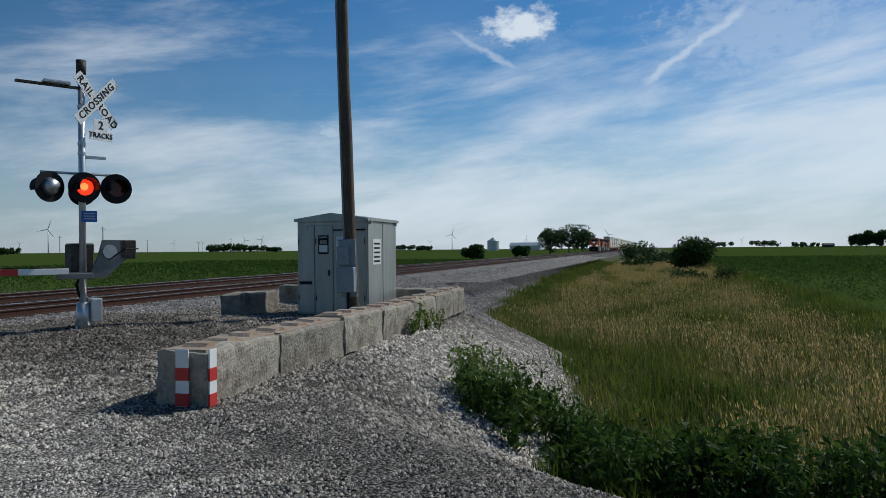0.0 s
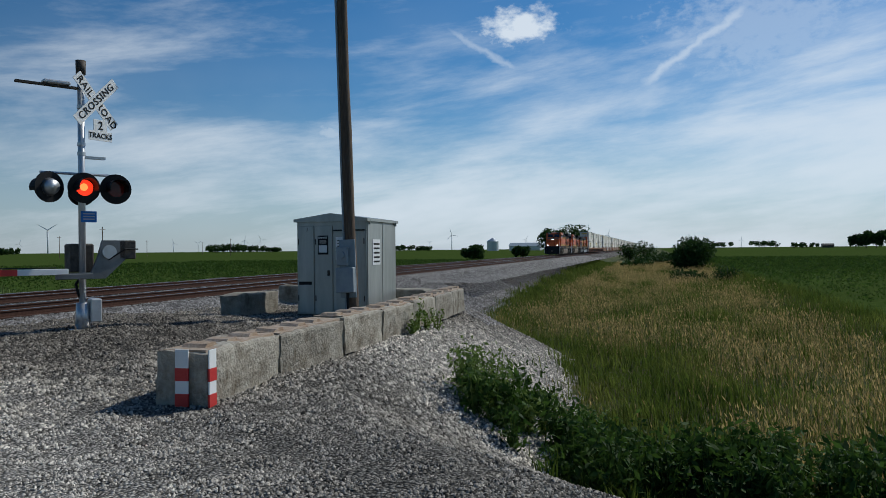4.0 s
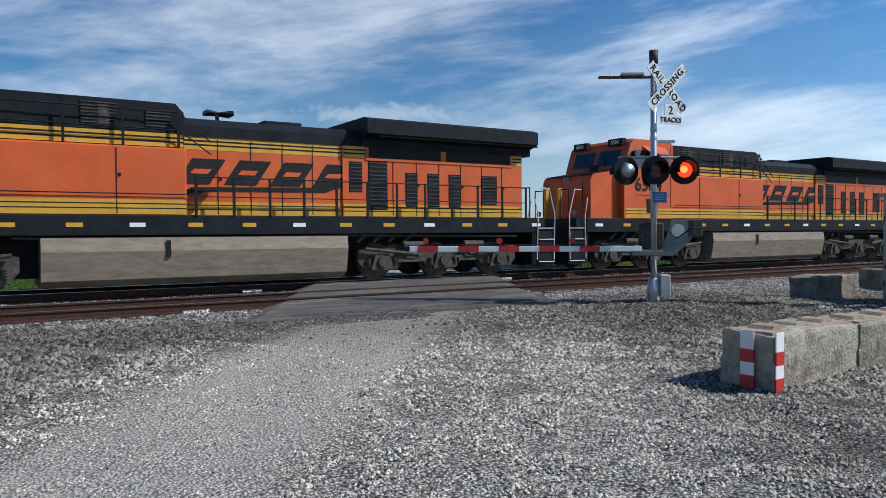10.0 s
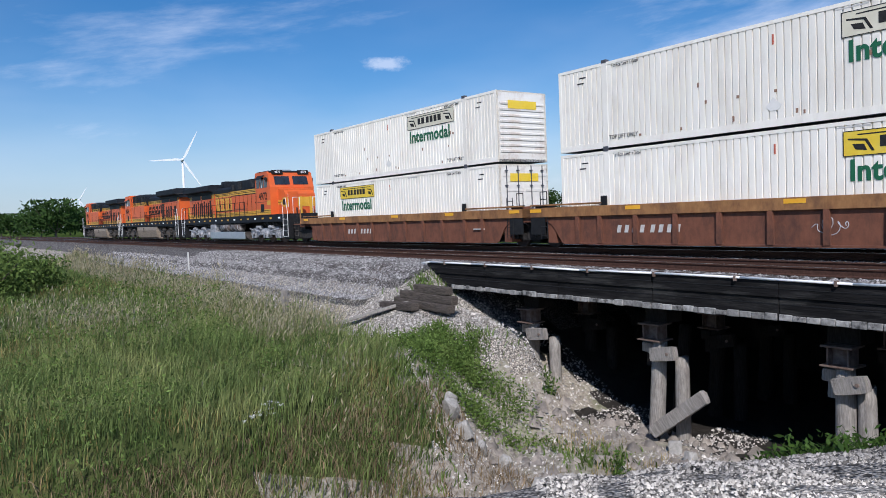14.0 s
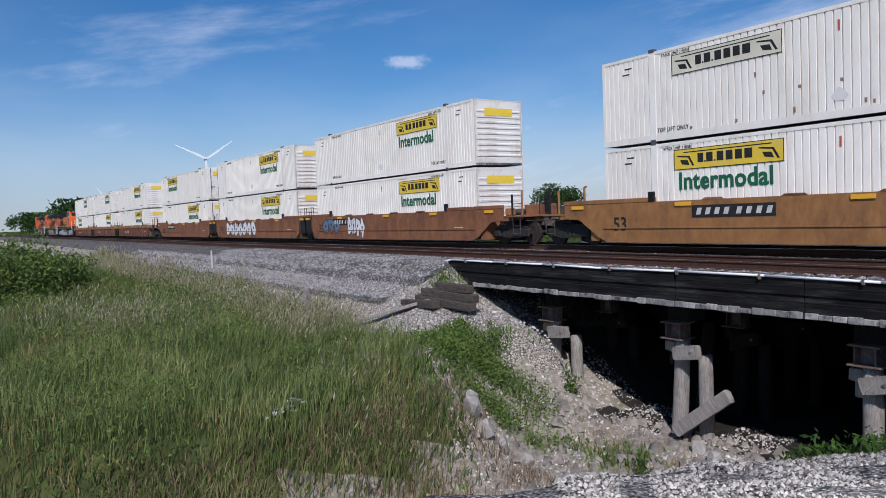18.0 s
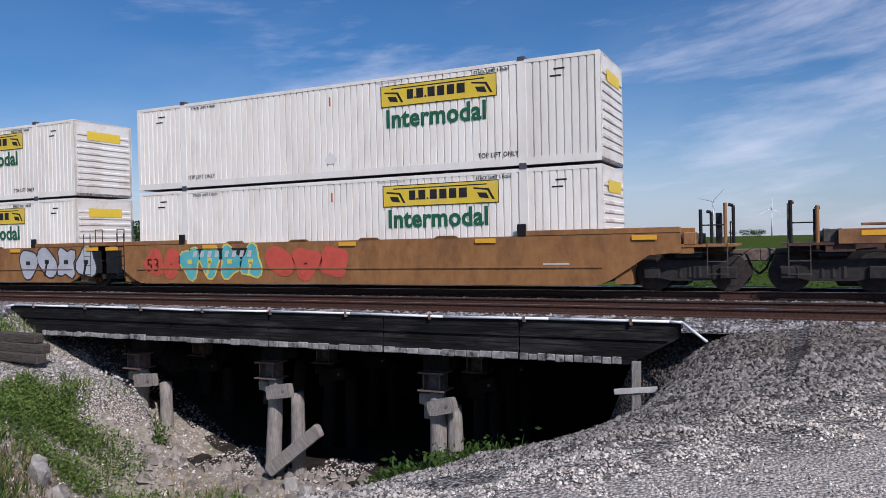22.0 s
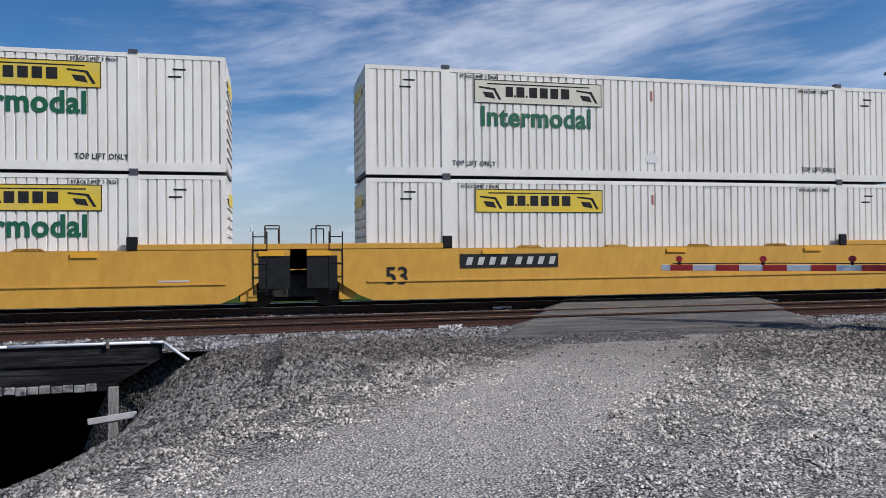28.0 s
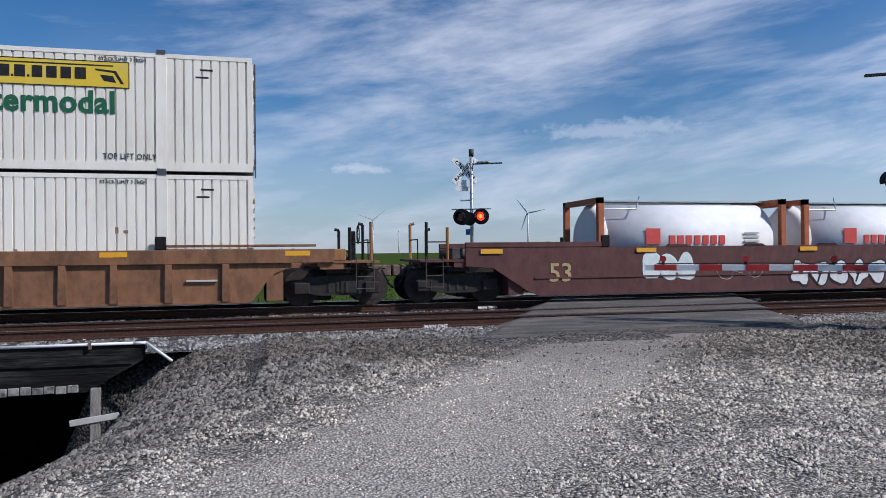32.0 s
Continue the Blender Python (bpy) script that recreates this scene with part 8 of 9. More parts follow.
clump = wobble(x * 0.30, y * 0.9, 0.9) + 0.6 * wobble(x + 3, y * 1.7, 0.45) + 0.35 * wobble(x, y, 2.1)
# a lush band follows the foot of the stone slope; the middle of the ditch has gone to seed
lush = np.exp(-((poly_dist(x, y, PLATEAU) - 3.4) / 1.6) ** 2) + 0.7 * sstep(-5.4, -7.4, y) + 0.9 * sstep(13.5, 9.5, x)
tan = clump + 0.45 * RNG.standard_normal(len(x)) - 1.5 * lush > -0.25
tan &= (y > -7.2) & (y < 6.5)
far = np.clip(x / 40, 1, 3)
h = RNG.uniform(0.2, 0.60, len(x)) * (1 + 0.35 * wobble(x * 0.8, y, 1.1))
DITCH = mat("yellowing_ditch_blade", (0.046, 0.080, 0.010), (0.135, 0.170, 0.030), 0.75, scale=0.5, rand=0.45, spec=0.12, thin=0.45, stain=(0.20, 0.19, 0.05), stain_scale=0.5, stain_amt=0.5)
blades("ditch_grass", x[~tan], y[~tan], h[~tan], 0.022 * far[~tan], DITCH, "dense green ditch grass beside the tracks", 0.6, wind=(-0.1, 0.15))
under = tan & (RNG.uniform(0, 1, len(x)) < 0.5)
blades("ditch_undergrowth", x[under], y[under], h[under] * 0.8, 0.022 * far[under], DITCH, "green blades under the seeding ditch grass", 0.7)
tall = tan & ~under
blades("dry_ditch_grass", x[tall], y[tall], h[tall] * 1.2, 0.010 * far[tall], STRAW, "tan seed-topped dry grass in the ditch", 0.3, wind=(-0.12, 0.18), heads=(0.085 * np.sqrt(far[tall]), SEED))
# west bank
x, y = scatter(230000, -7.0, -75, -9, 12.4, 2.1)
dxc = x - creek_x(y)
keep = (dxc < np.interp(y, (3, 7, 9), (-0.5, -1.7, -3.5)) + 0.9 * wobble(x, y, 0.8) + 0.45 * RNG.standard_normal(len(x))) & (y < np.interp(-x, (10, 15.5, 17, 22, 34, 75), (7.9, 8.7, 9.3, 10.0, 10.6, 11.4)) + 0.5 * wobble(x, y, 1.2) + 0.2 * RNG.standard_normal(len(x)))
x, y = x[keep], y[keep]
edge = np.interp(-x, (10, 15.5, 17, 22, 34, 75), (7.9, 8.7, 9.3, 10.0, 10.6, 11.4)) - y
tan = wobble(x * 0.5, y * 0.8, 0.8) + 0.5 * RNG.standard_normal(len(x)) > 1.15
seed = (RNG.uniform(0, 1, len(x)) < np.where((x < -17) & (edge < 2.6), 0.55, 0.0)) | (RNG.uniform(0, 1, len(x)) < 0.5 * np.exp(-((x + 26) / 4) ** 2 - ((y - 4.5) / 2.2) ** 2)) | (RNG.uniform(0, 1, len(x)) < 0.16 * np.exp(-((x + 12.5) / 1.6) ** 2 - ((y - 6.8) / 1.2) ** 2))
tan &= ~seed
far = np.clip(-x / 22, 1, 3)
h = RNG.uniform(0.25, 0.72, len(x)) * np.clip((-6 - x) / 8, 0.5, 1) * (1 + 0.4 * wobble(x, y, 1.7))
g = ~tan & ~seed
blades("bank_grass", x[g], y[g], h[g], 0.018 * far[g], BLADE, "tall lush green grass on the creek bank", 0.5, wind=(0.35, 0.1))
blades("dry_bank_grass", x[tan], y[tan], h[tan] * 1.1, 0.013 * far[tan], STRAW, "pale dry stems among the bank grass", 0.4, wind=(0.3, 0.1))
blades("seeding_bank_grass", x[seed], y[seed], h[seed] * 1.25, 0.012 * far[seed], mat("pale_grass_stem", (0.22, 0.21, 0.10), (0.40, 0.37, 0.20), 0.8, scale=1.5, rand=0.3, spec=0.1, thin=0.4), "tall pale grass with drooping seed heads on the bank", 0.35, wind=(0.35, 0.05), heads=(0.10 * np.sqrt(far[seed]), PALESEED))
# low growth on the rubble slope, creek edge, far verges
x, y = scatter(30000, -9.5, -20, 6.5, 13.2, 1.0)
keep = wobble(x, y, 1.1) + 0.4 * RNG.standard_normal(len(x)) + 1.6 * np.exp(-((x + 14.4) / 1.6) ** 2 - ((y - 10.7) / 1.0) ** 2) + 0.5 * (y < 8.5) > 0.95
blades("slope_weeds", x[keep], y[keep], RNG.uniform(0.1, 0.32, keep.sum()), np.full(keep.sum(), 0.035), DUSTYLEAF, "low green weeds on the rubble slope", 1.1)
x, y = scatter(12000, -4.6, -13.5, 3.0, 12.6, 1.0)
lipx = np.interp(y, (3.8, 5.2, 7, 9.7, 13.4), (-3.75, -3.45, -2.95, -2.3, -2.6))
keep = (x < lipx - 1.1) & (wobble(x, y, 1.4) + 0.4 * RNG.standard_normal(len(x)) > 0.5)
blades("creek_straw", x[keep], y[keep], RNG.uniform(0.1, 0.4, keep.sum()), np.full(keep.sum(), 0.012), STRAW, "dry stalks in the creek bed", 0.7)
y = RNG.uniform(5.9, 7.7, 5000)
x = np.interp(y, (5.4, 7, 9.7, 11.0), (-3.95, -3.55, -2.75, -2.7)) + RNG.normal(0, 0.22, 5000)
blades("berm_weeds", x, y, RNG.uniform(0.08, 0.26, 5000), np.full(5000, 0.025), LEAF, "bright green weeds along the gravel berm", 1.2)
x, y = np.repeat(x[::3], 5), np.repeat(y[::3], 5)
c = np.stack([x, y, land(x, y)], 1) + RNG.normal(0, 0.09, (len(x), 3)) * np.array([1, 1, 0])
c[:, 2] += RNG.uniform(0.03, 0.26, len(x))
tagged(new("berm_leaves", leaves_mesh("berm_leaves", c, np.full(len(x), 0.036), LEAF)), "fresh green leafy weeds behind the gravel berm", "weeds", kind="stuff")
x, y = scatter(26000, -40, 120, 23.6, 29.5, 1.0)
keep = np.abs(x - (7 + 0.555 * (y - 12))) > 4.2
x, y = x[keep], y[keep]
blades("verge_grass", x, y, RNG.uniform(0.4, 1.05, len(x)), np.full(len(x), 0.05), BLADE, "green weedy grass beyond the tracks")
x = RNG.uniform(-30, 60, 9000)
y = 24 + RNG.uniform(0, 40, 9000)
x = 7 + 0.555 * (y - 12) + np.where(RNG.uniform(0, 1, 9000) < 0.5, -1, 1) * RNG.uniform(4.2, 7.5, 9000)
blades("roadside_straw", x, y, RNG.uniform(0.25, 0.7, 9000), np.full(9000, 0.035), STRAW, "dry tan grass along the far road")


def crop(name, x, y, label):
    n = len(x)
    c = np.stack([np.repeat(x, 5), np.repeat(y, 5), np.repeat(land(x, y), 5)], 1)
    c[:, :2] += RNG.normal(0, 0.14, (5 * n, 2))
    c[:, 2] += RNG.uniform(0.2, 0.62, 5 * n)
    far = np.repeat(np.clip(np.hypot(x, y) / 45, 1, 3), 5)
    tagged(new(name, leaves_mesh(name, c, 0.075 * far, SOY)), label, "crop", kind="stuff")


x, y = scatter(17000, 14, 170, -60, -7.9, 1.5)
y = np.round(y / 0.76) * 0.76 - 0.2
crop("soybean_rows", x, y, "low dark green soybean rows beside the ditch")
x, y = RNG.uniform(-60, 150, 17000), 29.5 + 70 * RNG.uniform(0, 1, 17000) ** 1.6
keep = np.abs(x - (7 + 0.555 * (y - 12))) > 7.5
crop("soybean_rows", x[keep], np.round(y[keep] / 0.76) * 0.76, "green soybean rows beyond the tracks")

# weeds at the foot of the gravel slope
line = [(10.4, 2.7), (9.5, 1.5), (8.9, 0.3), (8.9, -1.2), (9.1, -2.8), (9.4, -4.6), (10.0, -6.0)]
for k in range(130):
    u = random.uniform(0, len(line) - 1.001)
    a, b = line[int(u)], line[int(u) + 1]
    f = u - int(u)
    off = random.uniform(0.0, 2.2)
    plant(a[0] + (b[0] - a[0]) * f + off * 0.85, a[1] + (b[1] - a[1]) * f - off * 0.35, random.uniform(0.6, 1.1), random.uniform(0.55, 0.95), 190, 0.06, LEAF,
          label="broad-leaved dark green weed at the foot of the gravel slope")
for x, y, h in ((11.3, 2.75, 1.0), (11.5, 2.4, 0.85), (11.1, 2.3, 0.8), (11.8, 2.6, 0.95), (11.0, 2.7, 0.7), (11.6, 3.0, 0.7), (12.6, 1.9, 0.5), (13.2, 2.1, 0.35), (11.3, 1.9, 0.7), (12.9, 1.3, 0.55)):
    plant(x, y, h, 0.75, 380, 0.045, LEAFLIGHT, label="feathery light green weed growing through the gravel", stems=8)
for x in (13.6, 14.0, 14.6, 15.4):
    plant(x, 4.55, random.uniform(0.35, 0.75), 0.35, 90, 0.045, LEAFLIGHT, label="light green weed against the block wall")
for x, y in ((-5.5, 11.6), (-6.3, 12.2), (-3.9, 11.6), (-9.2, 10.2), (-9.7, 10.9), (-13.0, 12.2)):
    plant(x, y, random.uniform(0.4, 0.8), 0.5, 110, 0.045, LEAF, label="green weed by the creek bed")

# bushes and trees
build_tree(105, -4.8, 5.2, 4.6, "large rounded green bush beside the tracks", 6000, 0.24, "bush", 1, 0.12)
build_tree(70, -6.2, 1.7, 2.6, "small dark shrub at the field edge", 700, 0.13, "bush", 2, 0.2)
build_tree(74, -3.0, 1.3, 5.0, "low spreading shrubs in the ditch", 900, 0.16, "bush", 3, 0.2)
for x, y, h, w in ((190, 6.0, 4.6, 5), (230, 3.0, 5.5, 8), (140, 1.0, 2.2, 8), (165, -2, 2.4, 9), (120, 2.5, 1.5, 6)):
    build_tree(x, y, h, w, "leafy green bush along the railway", 1100, 0.3, "bush", 4, 0.15)
for x, y, h, w in ((300, 41, 11, 9), (306, 34, 12, 12), (300, 28, 10.5, 9), (175, 42.5, 3.4, 4), (230, 40.6, 3.3, 5)):
    build_tree(x, y, h, w, "tall green tree beyond the tracks", 1600, 0.55, "tree", 5)
for x, y, h, w in ((-262, 36, 12, 15), (-275, 48, 10, 15), (-330, 40, 11, 16), (-360, 55, 12, 18), (-400, 36, 11, 18), (-440, 44, 12, 20), (-500, 40, 12, 22), (-560, 60, 12, 24)):
    build_tree(x, y, h, w, "dense green tree in the line beyond the tracks", 1500, 0.75, "tree", 6, 0.15)
for x, y, h, w in ((-38, 2.2, 3.6, 4.2), (-41, 4.2, 2.6, 4.0), (-36, -0.5, 2.4, 3.5)):
    build_tree(x, y, h, w, "dense dark green bush on the grassy bank", 4500, 0.10, "bush", 7, 0.12, DUSTYLEAF)
for az, d, h, w in ((48, 280, 12, 13), (46.5, 285, 11, 10), (29, 380, 10, 12), (24, 420, 9, 12), (16, 600, 9, 16), (3, 800, 9, 40), (-2, 820, 8, 30)):
    build_tree(-d * math.sin(radians(az)), d * math.cos(radians(az)), h, w, "green tree beyond the tracks", 1300, 0.6, "tree", 8, 0.2)
for az, d, h, w in ((-21.5, 900, 12, 14), (-22.3, 900, 13, 14), (-23.2, 900, 12, 13), (-24, 900, 12, 13), (-29.8, 1000, 11, 16), (-31, 1100, 8, 26), (-33, 1100, 8, 24),
                    (-42, 1150, 10, 34), (-43.5, 1150, 9, 30), (-57.0, 1200, 13, 40), (-58.3, 1200, 14, 36), (-59.6, 1250, 12, 40), (-61, 1250, 8, 30), (-71, 1300, 10, 40),
                    (-72.5, 1350, 9, 36), (-103.2, 800, 14, 10), (-103.8, 800, 17, 11), (-104.4, 800, 15, 10), (-105.2, 800, 20, 17), (-106.2, 810, 13, 14), (-97.5, 1500, 13, 60), (-94.5, 1500, 11, 60), (-100, 1500, 9, 50)):
    build_tree(-d * math.sin(radians(az)), d * math.cos(radians(az)), h, w, "distant dark trees on the flat horizon", 900, 1.9, "tree", 9, 0.15)


# ---- loose stones ----
OCT = np.array([(1, -0.8, -0.5), (1, 0.8, -0.5), (-1, 0.8, -0.5), (-1, -0.8, -0.5), (0.5, 0.1, 0.75), (-0.5, -0.1, 0.75)], float)
OCTF = np.array([(0, 1, 4), (1, 2, 5), (1, 5, 4), (2, 3, 5), (3, 0, 4), (3, 4, 5)])


def stones(name, x, y, z, r, material, label):
    n = len(x)
    v = OCT[None] * (r[:, None, None] * RNG.uniform(0.55, 1.25, (n, 6, 1)))
    a = RNG.uniform(0, 6.28, n)
    b = RNG.uniform(-0.45, 0.45, n)
    ca, sa, cb, sb = np.cos(a), np.sin(a), np.cos(b), np.sin(b)
    vx, vz = v[..., 0] * cb[:, None] - v[..., 2] * sb[:, None], v[..., 0] * sb[:, None] + v[..., 2] * cb[:, None]
    vy = v[..., 1]
    w = np.stack([vx * ca[:, None] - vy * sa[:, None], vx * sa[:, None] + vy * ca[:, None], vz], 2)
    w += np.stack([x, y, z], 1)[:, None, :]
    idx = (OCTF.ravel()[None] + 6 * np.arange(n)[:, None]).ravel()
    return tagged(new(name, quick_mesh(name, w.reshape(-1, 3), 3, idx, material)), label, "gravel", kind="stuff")


d = 2.6 + 21 * RNG.uniform(0, 1, 340000) ** 1.25
a = RNG.uniform(radians(-95), radians(48), 340000)
x, y = -d * np.sin(a), d * np.cos(a)
lipx = np.interp(y, (-14, -4, 1, 3.8, 5.2, 7, 9.7, 13.4), (-9, -6.5, -4.6, -3.75, -3.45, -2.95, -2.3, -2.6))
u = 0.738 * x - 0.674 * y + 0.35 * wobble(x, y, 1.3)
keep = (x > lipx - 1.0) & (y < 13.2) & ((x < 0) | (poly_dist(x, y, PLATEAU) < 3.1))
keep &= (np.abs(u + 3.05) > 1.05) | (RNG.uniform(0, 1, len(x)) < 0.3)
u0 = u
keep &= ~((y > 11.2 + 0.25 * wobble(x, y, 1.6)) & (x > 3.0 + 0.555 * (y - 11)) & (x < 9.6 + 0.7 * (y - 11)))
x, y, d, u = x[keep], y[keep], d[keep], u0[keep]
r = (0.006 + 0.013 * RNG.uniform(0, 1, len(x)) ** 1.6) * (1 + 0.55 * sstep(-4.3, -5.7, u) + 0.35 * sstep(5, 9, x) - 0.3 * sstep(1.4, 0.5, np.abs(u + 3.05))) * np.clip(d / 7, 0.85, 1.35)
stones("loose_gravel", x, y, land(x, y) + 0.004, r, STONE, "loose pale crushed limestone gravel")
x, y = np.concatenate([RNG.uniform(-42, 42, 60000), 42 + 110 * RNG.uniform(0, 1, 45000) ** 1.5]), np.concatenate([RNG.uniform(12.2, 14.75, 44000), RNG.uniform(16.4, 19.1, 16000), RNG.uniform(9.5, 14.75, 45000)])
keep = (np.abs(x - (7 + 0.555 * (y - 12))) > 3.3) & ~((x > -19.3) & (x < 1.2) & (y < 13.05))
x, y = x[keep], y[keep]
z = np.maximum(np.interp(y, (12.1, 12.55, 12.95, 13.3, 14.8, 22), (-0.62, -0.42, -0.25, -0.235, -0.21, -0.22)), land(x, y)) + 0.01
ex, ey = 20 + 34 * RNG.uniform(0, 1, 26000) ** 1.2, RNG.uniform(4.4, 12.4, 26000)
keep = ey > np.interp(ex, (20, 30, 54), EAST_EDGE[:3]) - 0.8
ex, ey = ex[keep], ey[keep]
stones("spilled_stones", ex, ey, land(ex, ey) + 0.01, RNG.uniform(0.02, 0.045, len(ex)), BALLASTSTONE, "loose grey stones on the bank below the cabinet")
stones("ballast_stones", x, y, z, RNG.uniform(0.018, 0.042, len(x)) * np.clip(x / 42, 1, 2.5), BALLASTSTONE, "loose grey ballast stones along the track")
x, y = RNG.uniform(-38, -9.0, 40000), RNG.uniform(7.5, 15.2, 40000)
dxc = x - creek_x(y)
keep = (y > np.interp(-x, (9, 15.5, 17, 22, 34), (7.5, 9.0, 9.6, 10.2, 10.9)) - 0.3) & (np.abs(dxc) > 0.5) & ((y < 12.6) | (x > -19.2))
x, y = x[keep], y[keep]
bx_, by_ = -62 + 42 * RNG.uniform(0, 1, 15000) ** 0.7, RNG.uniform(10.8, 12.4, 15000)
bz_ = np.maximum(np.interp(by_, (11.8, 12.1, 12.55), (-1.15, -0.66, -0.42)), land(bx_, by_))
stones("shoulder_stones", bx_, by_, bz_ + 0.01, RNG.uniform(0.015, 0.04, 15000) * np.clip(-bx_ / 30, 1, 2), BALLASTSTONE, "loose grey stones below the track shoulder")
thin = (x > -20) | (y > 12) | (RNG.uniform(0, 1, len(x)) < 0.25)
x, y = x[thin], y[thin]
stones("riprap_stones", x, y, land(x, y) + 0.01, 0.012 + 0.03 * RNG.uniform(0, 1, len(x)) ** 1.8, BANKSTONE, "pale stones on the embankment slope")
x, y = RNG.uniform(-13, -8.0, 420), RNG.uniform(8.5, 14.0, 420)
stones("creek_boulders", x, y, land(x, y) + 0.02, 0.05 + 0.14 * RNG.uniform(0, 1, 420) ** 2.2, mat("creek_rock", (0.17, 0.145, 0.12), (0.33, 0.29, 0.245), 0.9, scale=5, rand=0.3, bump=0.5), "broken rocks in the creek bed")
for k, (x, y, sx, sz, tilt_) in enumerate(((-12.55, 8.95, 0.24, 0.30, 28), (-12.2, 9.0, 0.22, 0.26, -24), (-12.85, 9.15, 0.20, 0.22, 35), (-11.95, 9.3, 0.16, 0.22, -30), (-11.6, 9.6, 0.22, 0.16, 60), (-10.2, 9.2, 0.26, 0.15, 70), (-9.3, 12.6, 0.24, 0.14, 75), (-9.9, 12.9, 0.30, 0.12, 80))):
    m = B()
    bmesh.ops.create_icosphere(m, subdivisions=3, radius=1.0)
    for v in m.verts:
        q = v.co.copy()
        f = 1 + 0.30 * noise.noise(q * 1.3 + Vector((k * 5, 0, 0))) + 0.10 * noise.noise(q * 4 + Vector((0, k, 0)))
        q *= f
        q = Vector([math.copysign(min(abs(c_), 0.72), c_) for c_ in q])
        v.co = Vector((q.x * sx * 1.0, q.y * sx * 0.65, q.z * sz * 1.0))
    o = new("concrete_chunk", mesh_of("concrete_chunk", m, mat("broken_concrete", (0.26, 0.245, 0.22), (0.46, 0.44, 0.40), 0.95, scale=7, bump=0.9, bump_scale=24, stain=(0.16, 0.145, 0.12), stain_scale=2.5, stain_amt=0.6, rand=0.15)))
    o.matrix_basis = pose(x, y, float(land(np.array([x]), np.array([y]))[0]) + sz * 0.45, tilt_ * 0.3, tilt_, k * 47)
    tagged(o, "broken pale concrete chunk lying in the creek bed", "concrete rubble", "rubble in the creek")
# broad-leaved growth among the bank grass
x, y = scatter(9000, -8.0, -45, -6, 10.8, 1.7)
keep = (x - creek_x(y) < -2.4) & (y < np.interp(-x, (10, 15.5, 22, 34), (8.3, 9.2, 10.0, 10.6))) & (wobble(x * 0.8, y, 0.9) + 0.3 * RNG.standard_normal(len(x)) > 0.1)
x, y = x[keep], y[keep]
c = np.stack([np.repeat(x, 8), np.repeat(y, 8), np.repeat(land(x, y), 8)], 1)
c += RNG.normal(0, 1, c.shape) * np.array([0.2, 0.2, 0.0])
c[:, 2] += RNG.uniform(0.15, 0.75, len(c))
tagged(new("bank_weeds", leaves_mesh("bank_weeds", c, 0.034 * np.repeat(np.clip(-x / 16, 1, 2.5), 8), DUSTYLEAF)), "dark broad-leaved weeds among the bank grass", "weeds", kind="stuff")
# leafy mound beside the bridge end, broad leaves over the gravel slope
x, y = RNG.normal(-13.8, 1.2, 8000), RNG.normal(10.2, 0.8, 8000)
keep = (np.hypot((x + 13.8) / 2.4, (y - 10.2 - 0.35 * (x + 13.8)) / 1.25) < 1) & (y < 11.5) & (wobble(x, y, 2.1) + 0.4 * wobble(x, y, 5.1) + 0.3 * RNG.standard_normal(len(x)) > -0.2)
x, y = x[keep], y[keep]
c = np.stack([np.repeat(x, 6), np.repeat(y, 6), np.repeat(land(x, y), 6)], 1)
c += RNG.normal(0, 1, c.shape) * np.array([0.12, 0.12, 0.0])
c[:, 2] += RNG.uniform(0.02, 0.36, len(c))
tagged(new("mound_weeds", leaves_mesh("mound_weeds", c, np.full(len(c), 0.036), mat("mound_weed_leaf", (0.085, 0.145, 0.028), (0.19, 0.26, 0.07), 0.8, scale=2, rand=0.45, spec=0.1, thin=0.35))), "low leafy green weeds covering the mound beside the bridge", "weeds", kind="stuff")
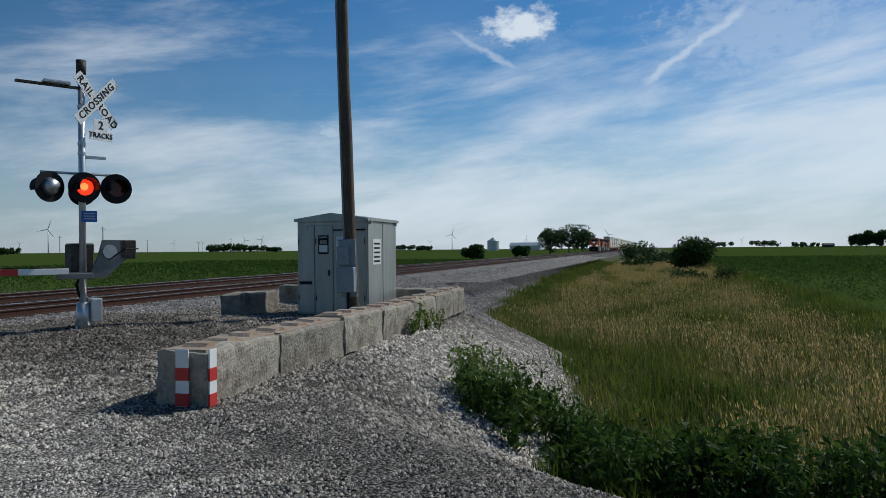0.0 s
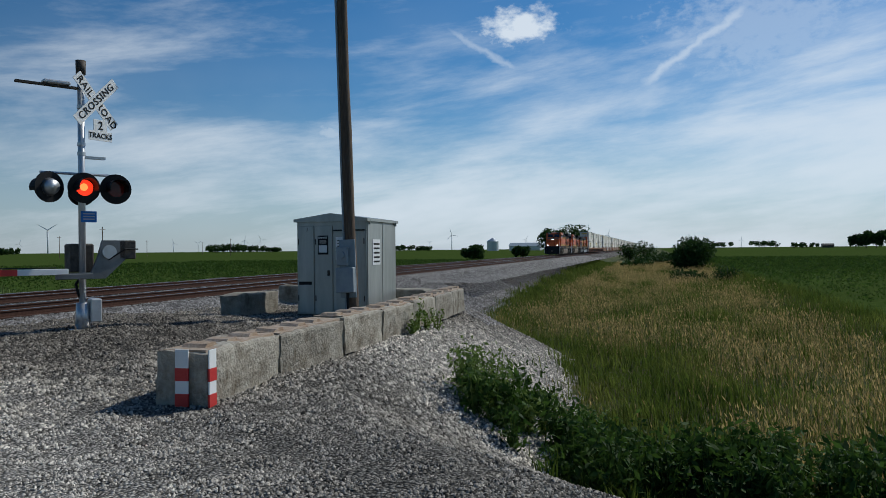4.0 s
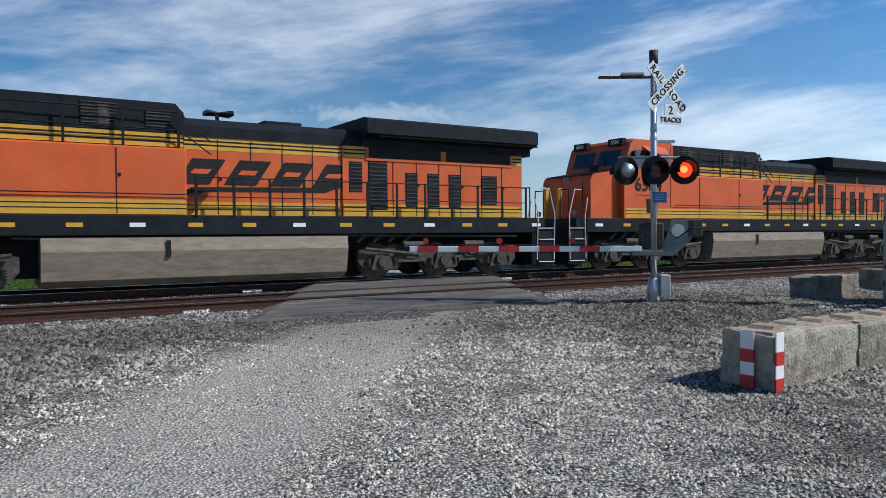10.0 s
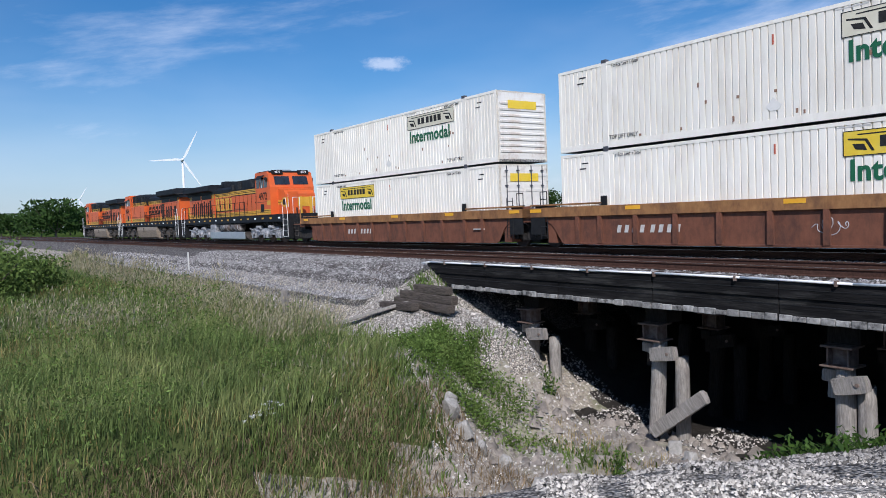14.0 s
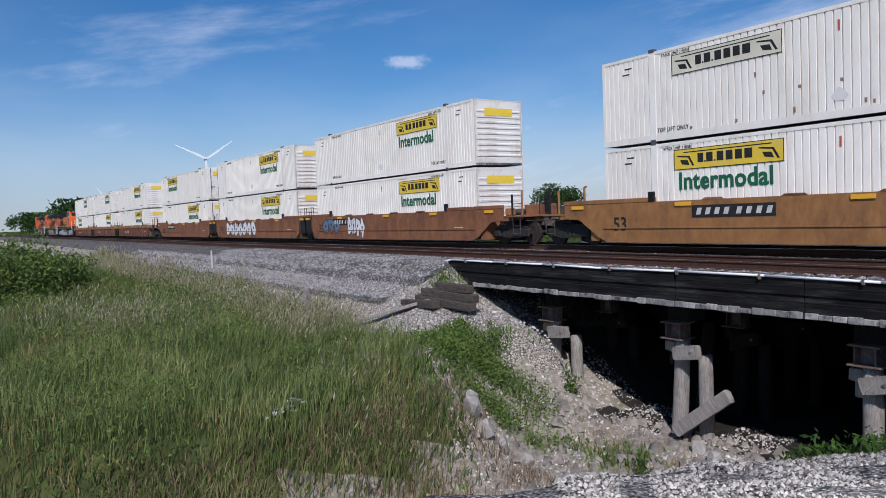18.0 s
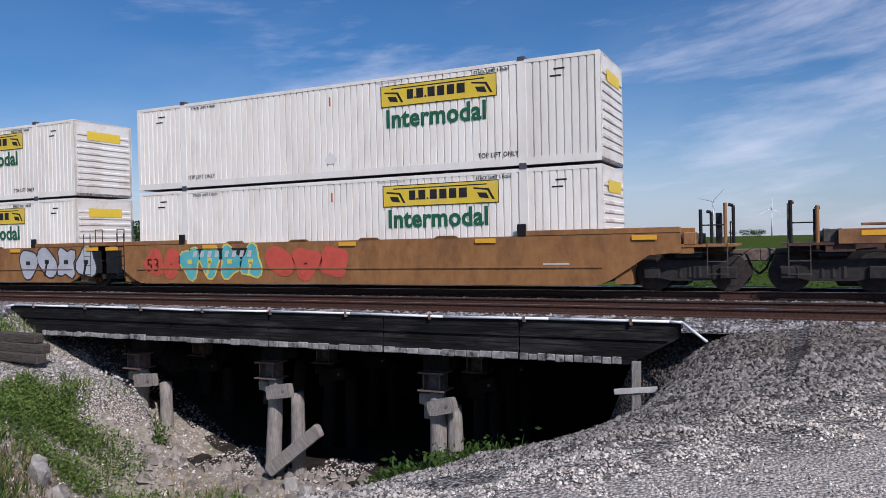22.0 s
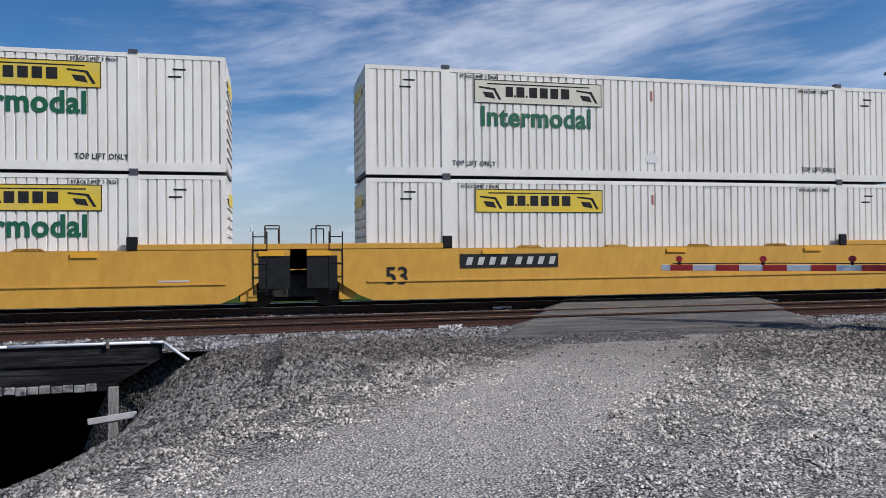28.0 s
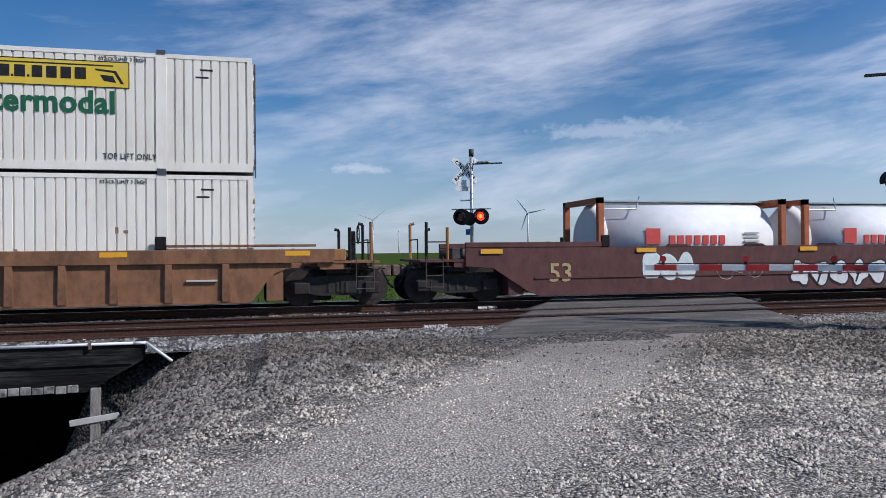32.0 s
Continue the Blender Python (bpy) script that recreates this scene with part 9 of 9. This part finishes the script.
# dead stems where the grass ends above the creek bed
x, y = scatter(30000, -7.0, -13.5, -4.0, 9.4, 1.0)
dxc = x - creek_x(y)
keep = (dxc < 0.9) & (dxc > -3.4) & (wobble(x, y, 1.6) + 0.5 * RNG.standard_normal(len(x)) > -0.2)
x, y = x[keep], y[keep]
blades("dead_stems", x, y, RNG.uniform(0.12, 0.45, len(x)), np.full(len(x), 0.016), mat("dead_brown_stem", (0.14, 0.095, 0.05), (0.30, 0.23, 0.14), 0.9, scale=2, rand=0.35, spec=0.1, thin=0.2), "brown dead stems at the foot of the grassy bank", 1.0)
# white umbel flowers in the bank grass
PETAL = mat("white_flower_umbel", (0.55, 0.56, 0.50), (0.72, 0.72, 0.66), 0.8, scale=6, rand=0.2, spec=0.1, thin=0.3)
for x, y in ((-11.1, 4.2), (-11.35, 4.5)):
    z = float(land(np.array([x]), np.array([y]))[0])
    t = thing("wild_carrot", "white-flowered wild carrot in the bank grass", "wildflower", "wildflowers", m=pose(x, y, z - 0.03))
    for k in range(6):
        a, q = random.uniform(0, 6.28), random.uniform(0.05, 0.28)
        top = Vector((q * math.cos(a), q * math.sin(a), random.uniform(0.55, 0.85)))
        part("stem", cyl(B(), (0, 0, 0), top, 0.008, 5, 0.004), LEAFLIGHT, t)
        c = np.array(top)[None] + RNG.normal(0, 1, (14, 3)) * np.array([0.04, 0.04, 0.008])
        part("flower", leaves_mesh("flower", c, np.full(14, 0.014), PETAL), None, t, "flat white flower head")


def motions():
    """The whole train rolls on at one speed; the signals flash by turns; the rotors of the wind turbines turn."""
    for mv in MOVERS:
        ob, s, z = mv[0], mv[1], (mv[2] if len(mv) > 2 else 0.0)
        walk(ob, [(t, pose(s - SPEED * (t - 9.0), FAR_Y, z)) for t in (0.0, 8.0, 16.0, 24.0, 32.0)])
    for glow, spots in FLASHES:
        rows, t, k = [(0.0, spots[0])], 0.45, 1
        while t < 31.9:
            rows += [(t - 0.02, spots[1 - k]), (t + 0.02, spots[k])]
            t, k = t + (0.44 if k else 0.505), 1 - k
        walk(glow, rows + [(32.0, spots[1 - k])])
    for rotor, base, rate in ROTORS:
        walk(rotor, [(t, base @ pose(0, 0, 0, 0, rate * t, 0)) for t in (0.5 * n for n in range(65))])


motions()
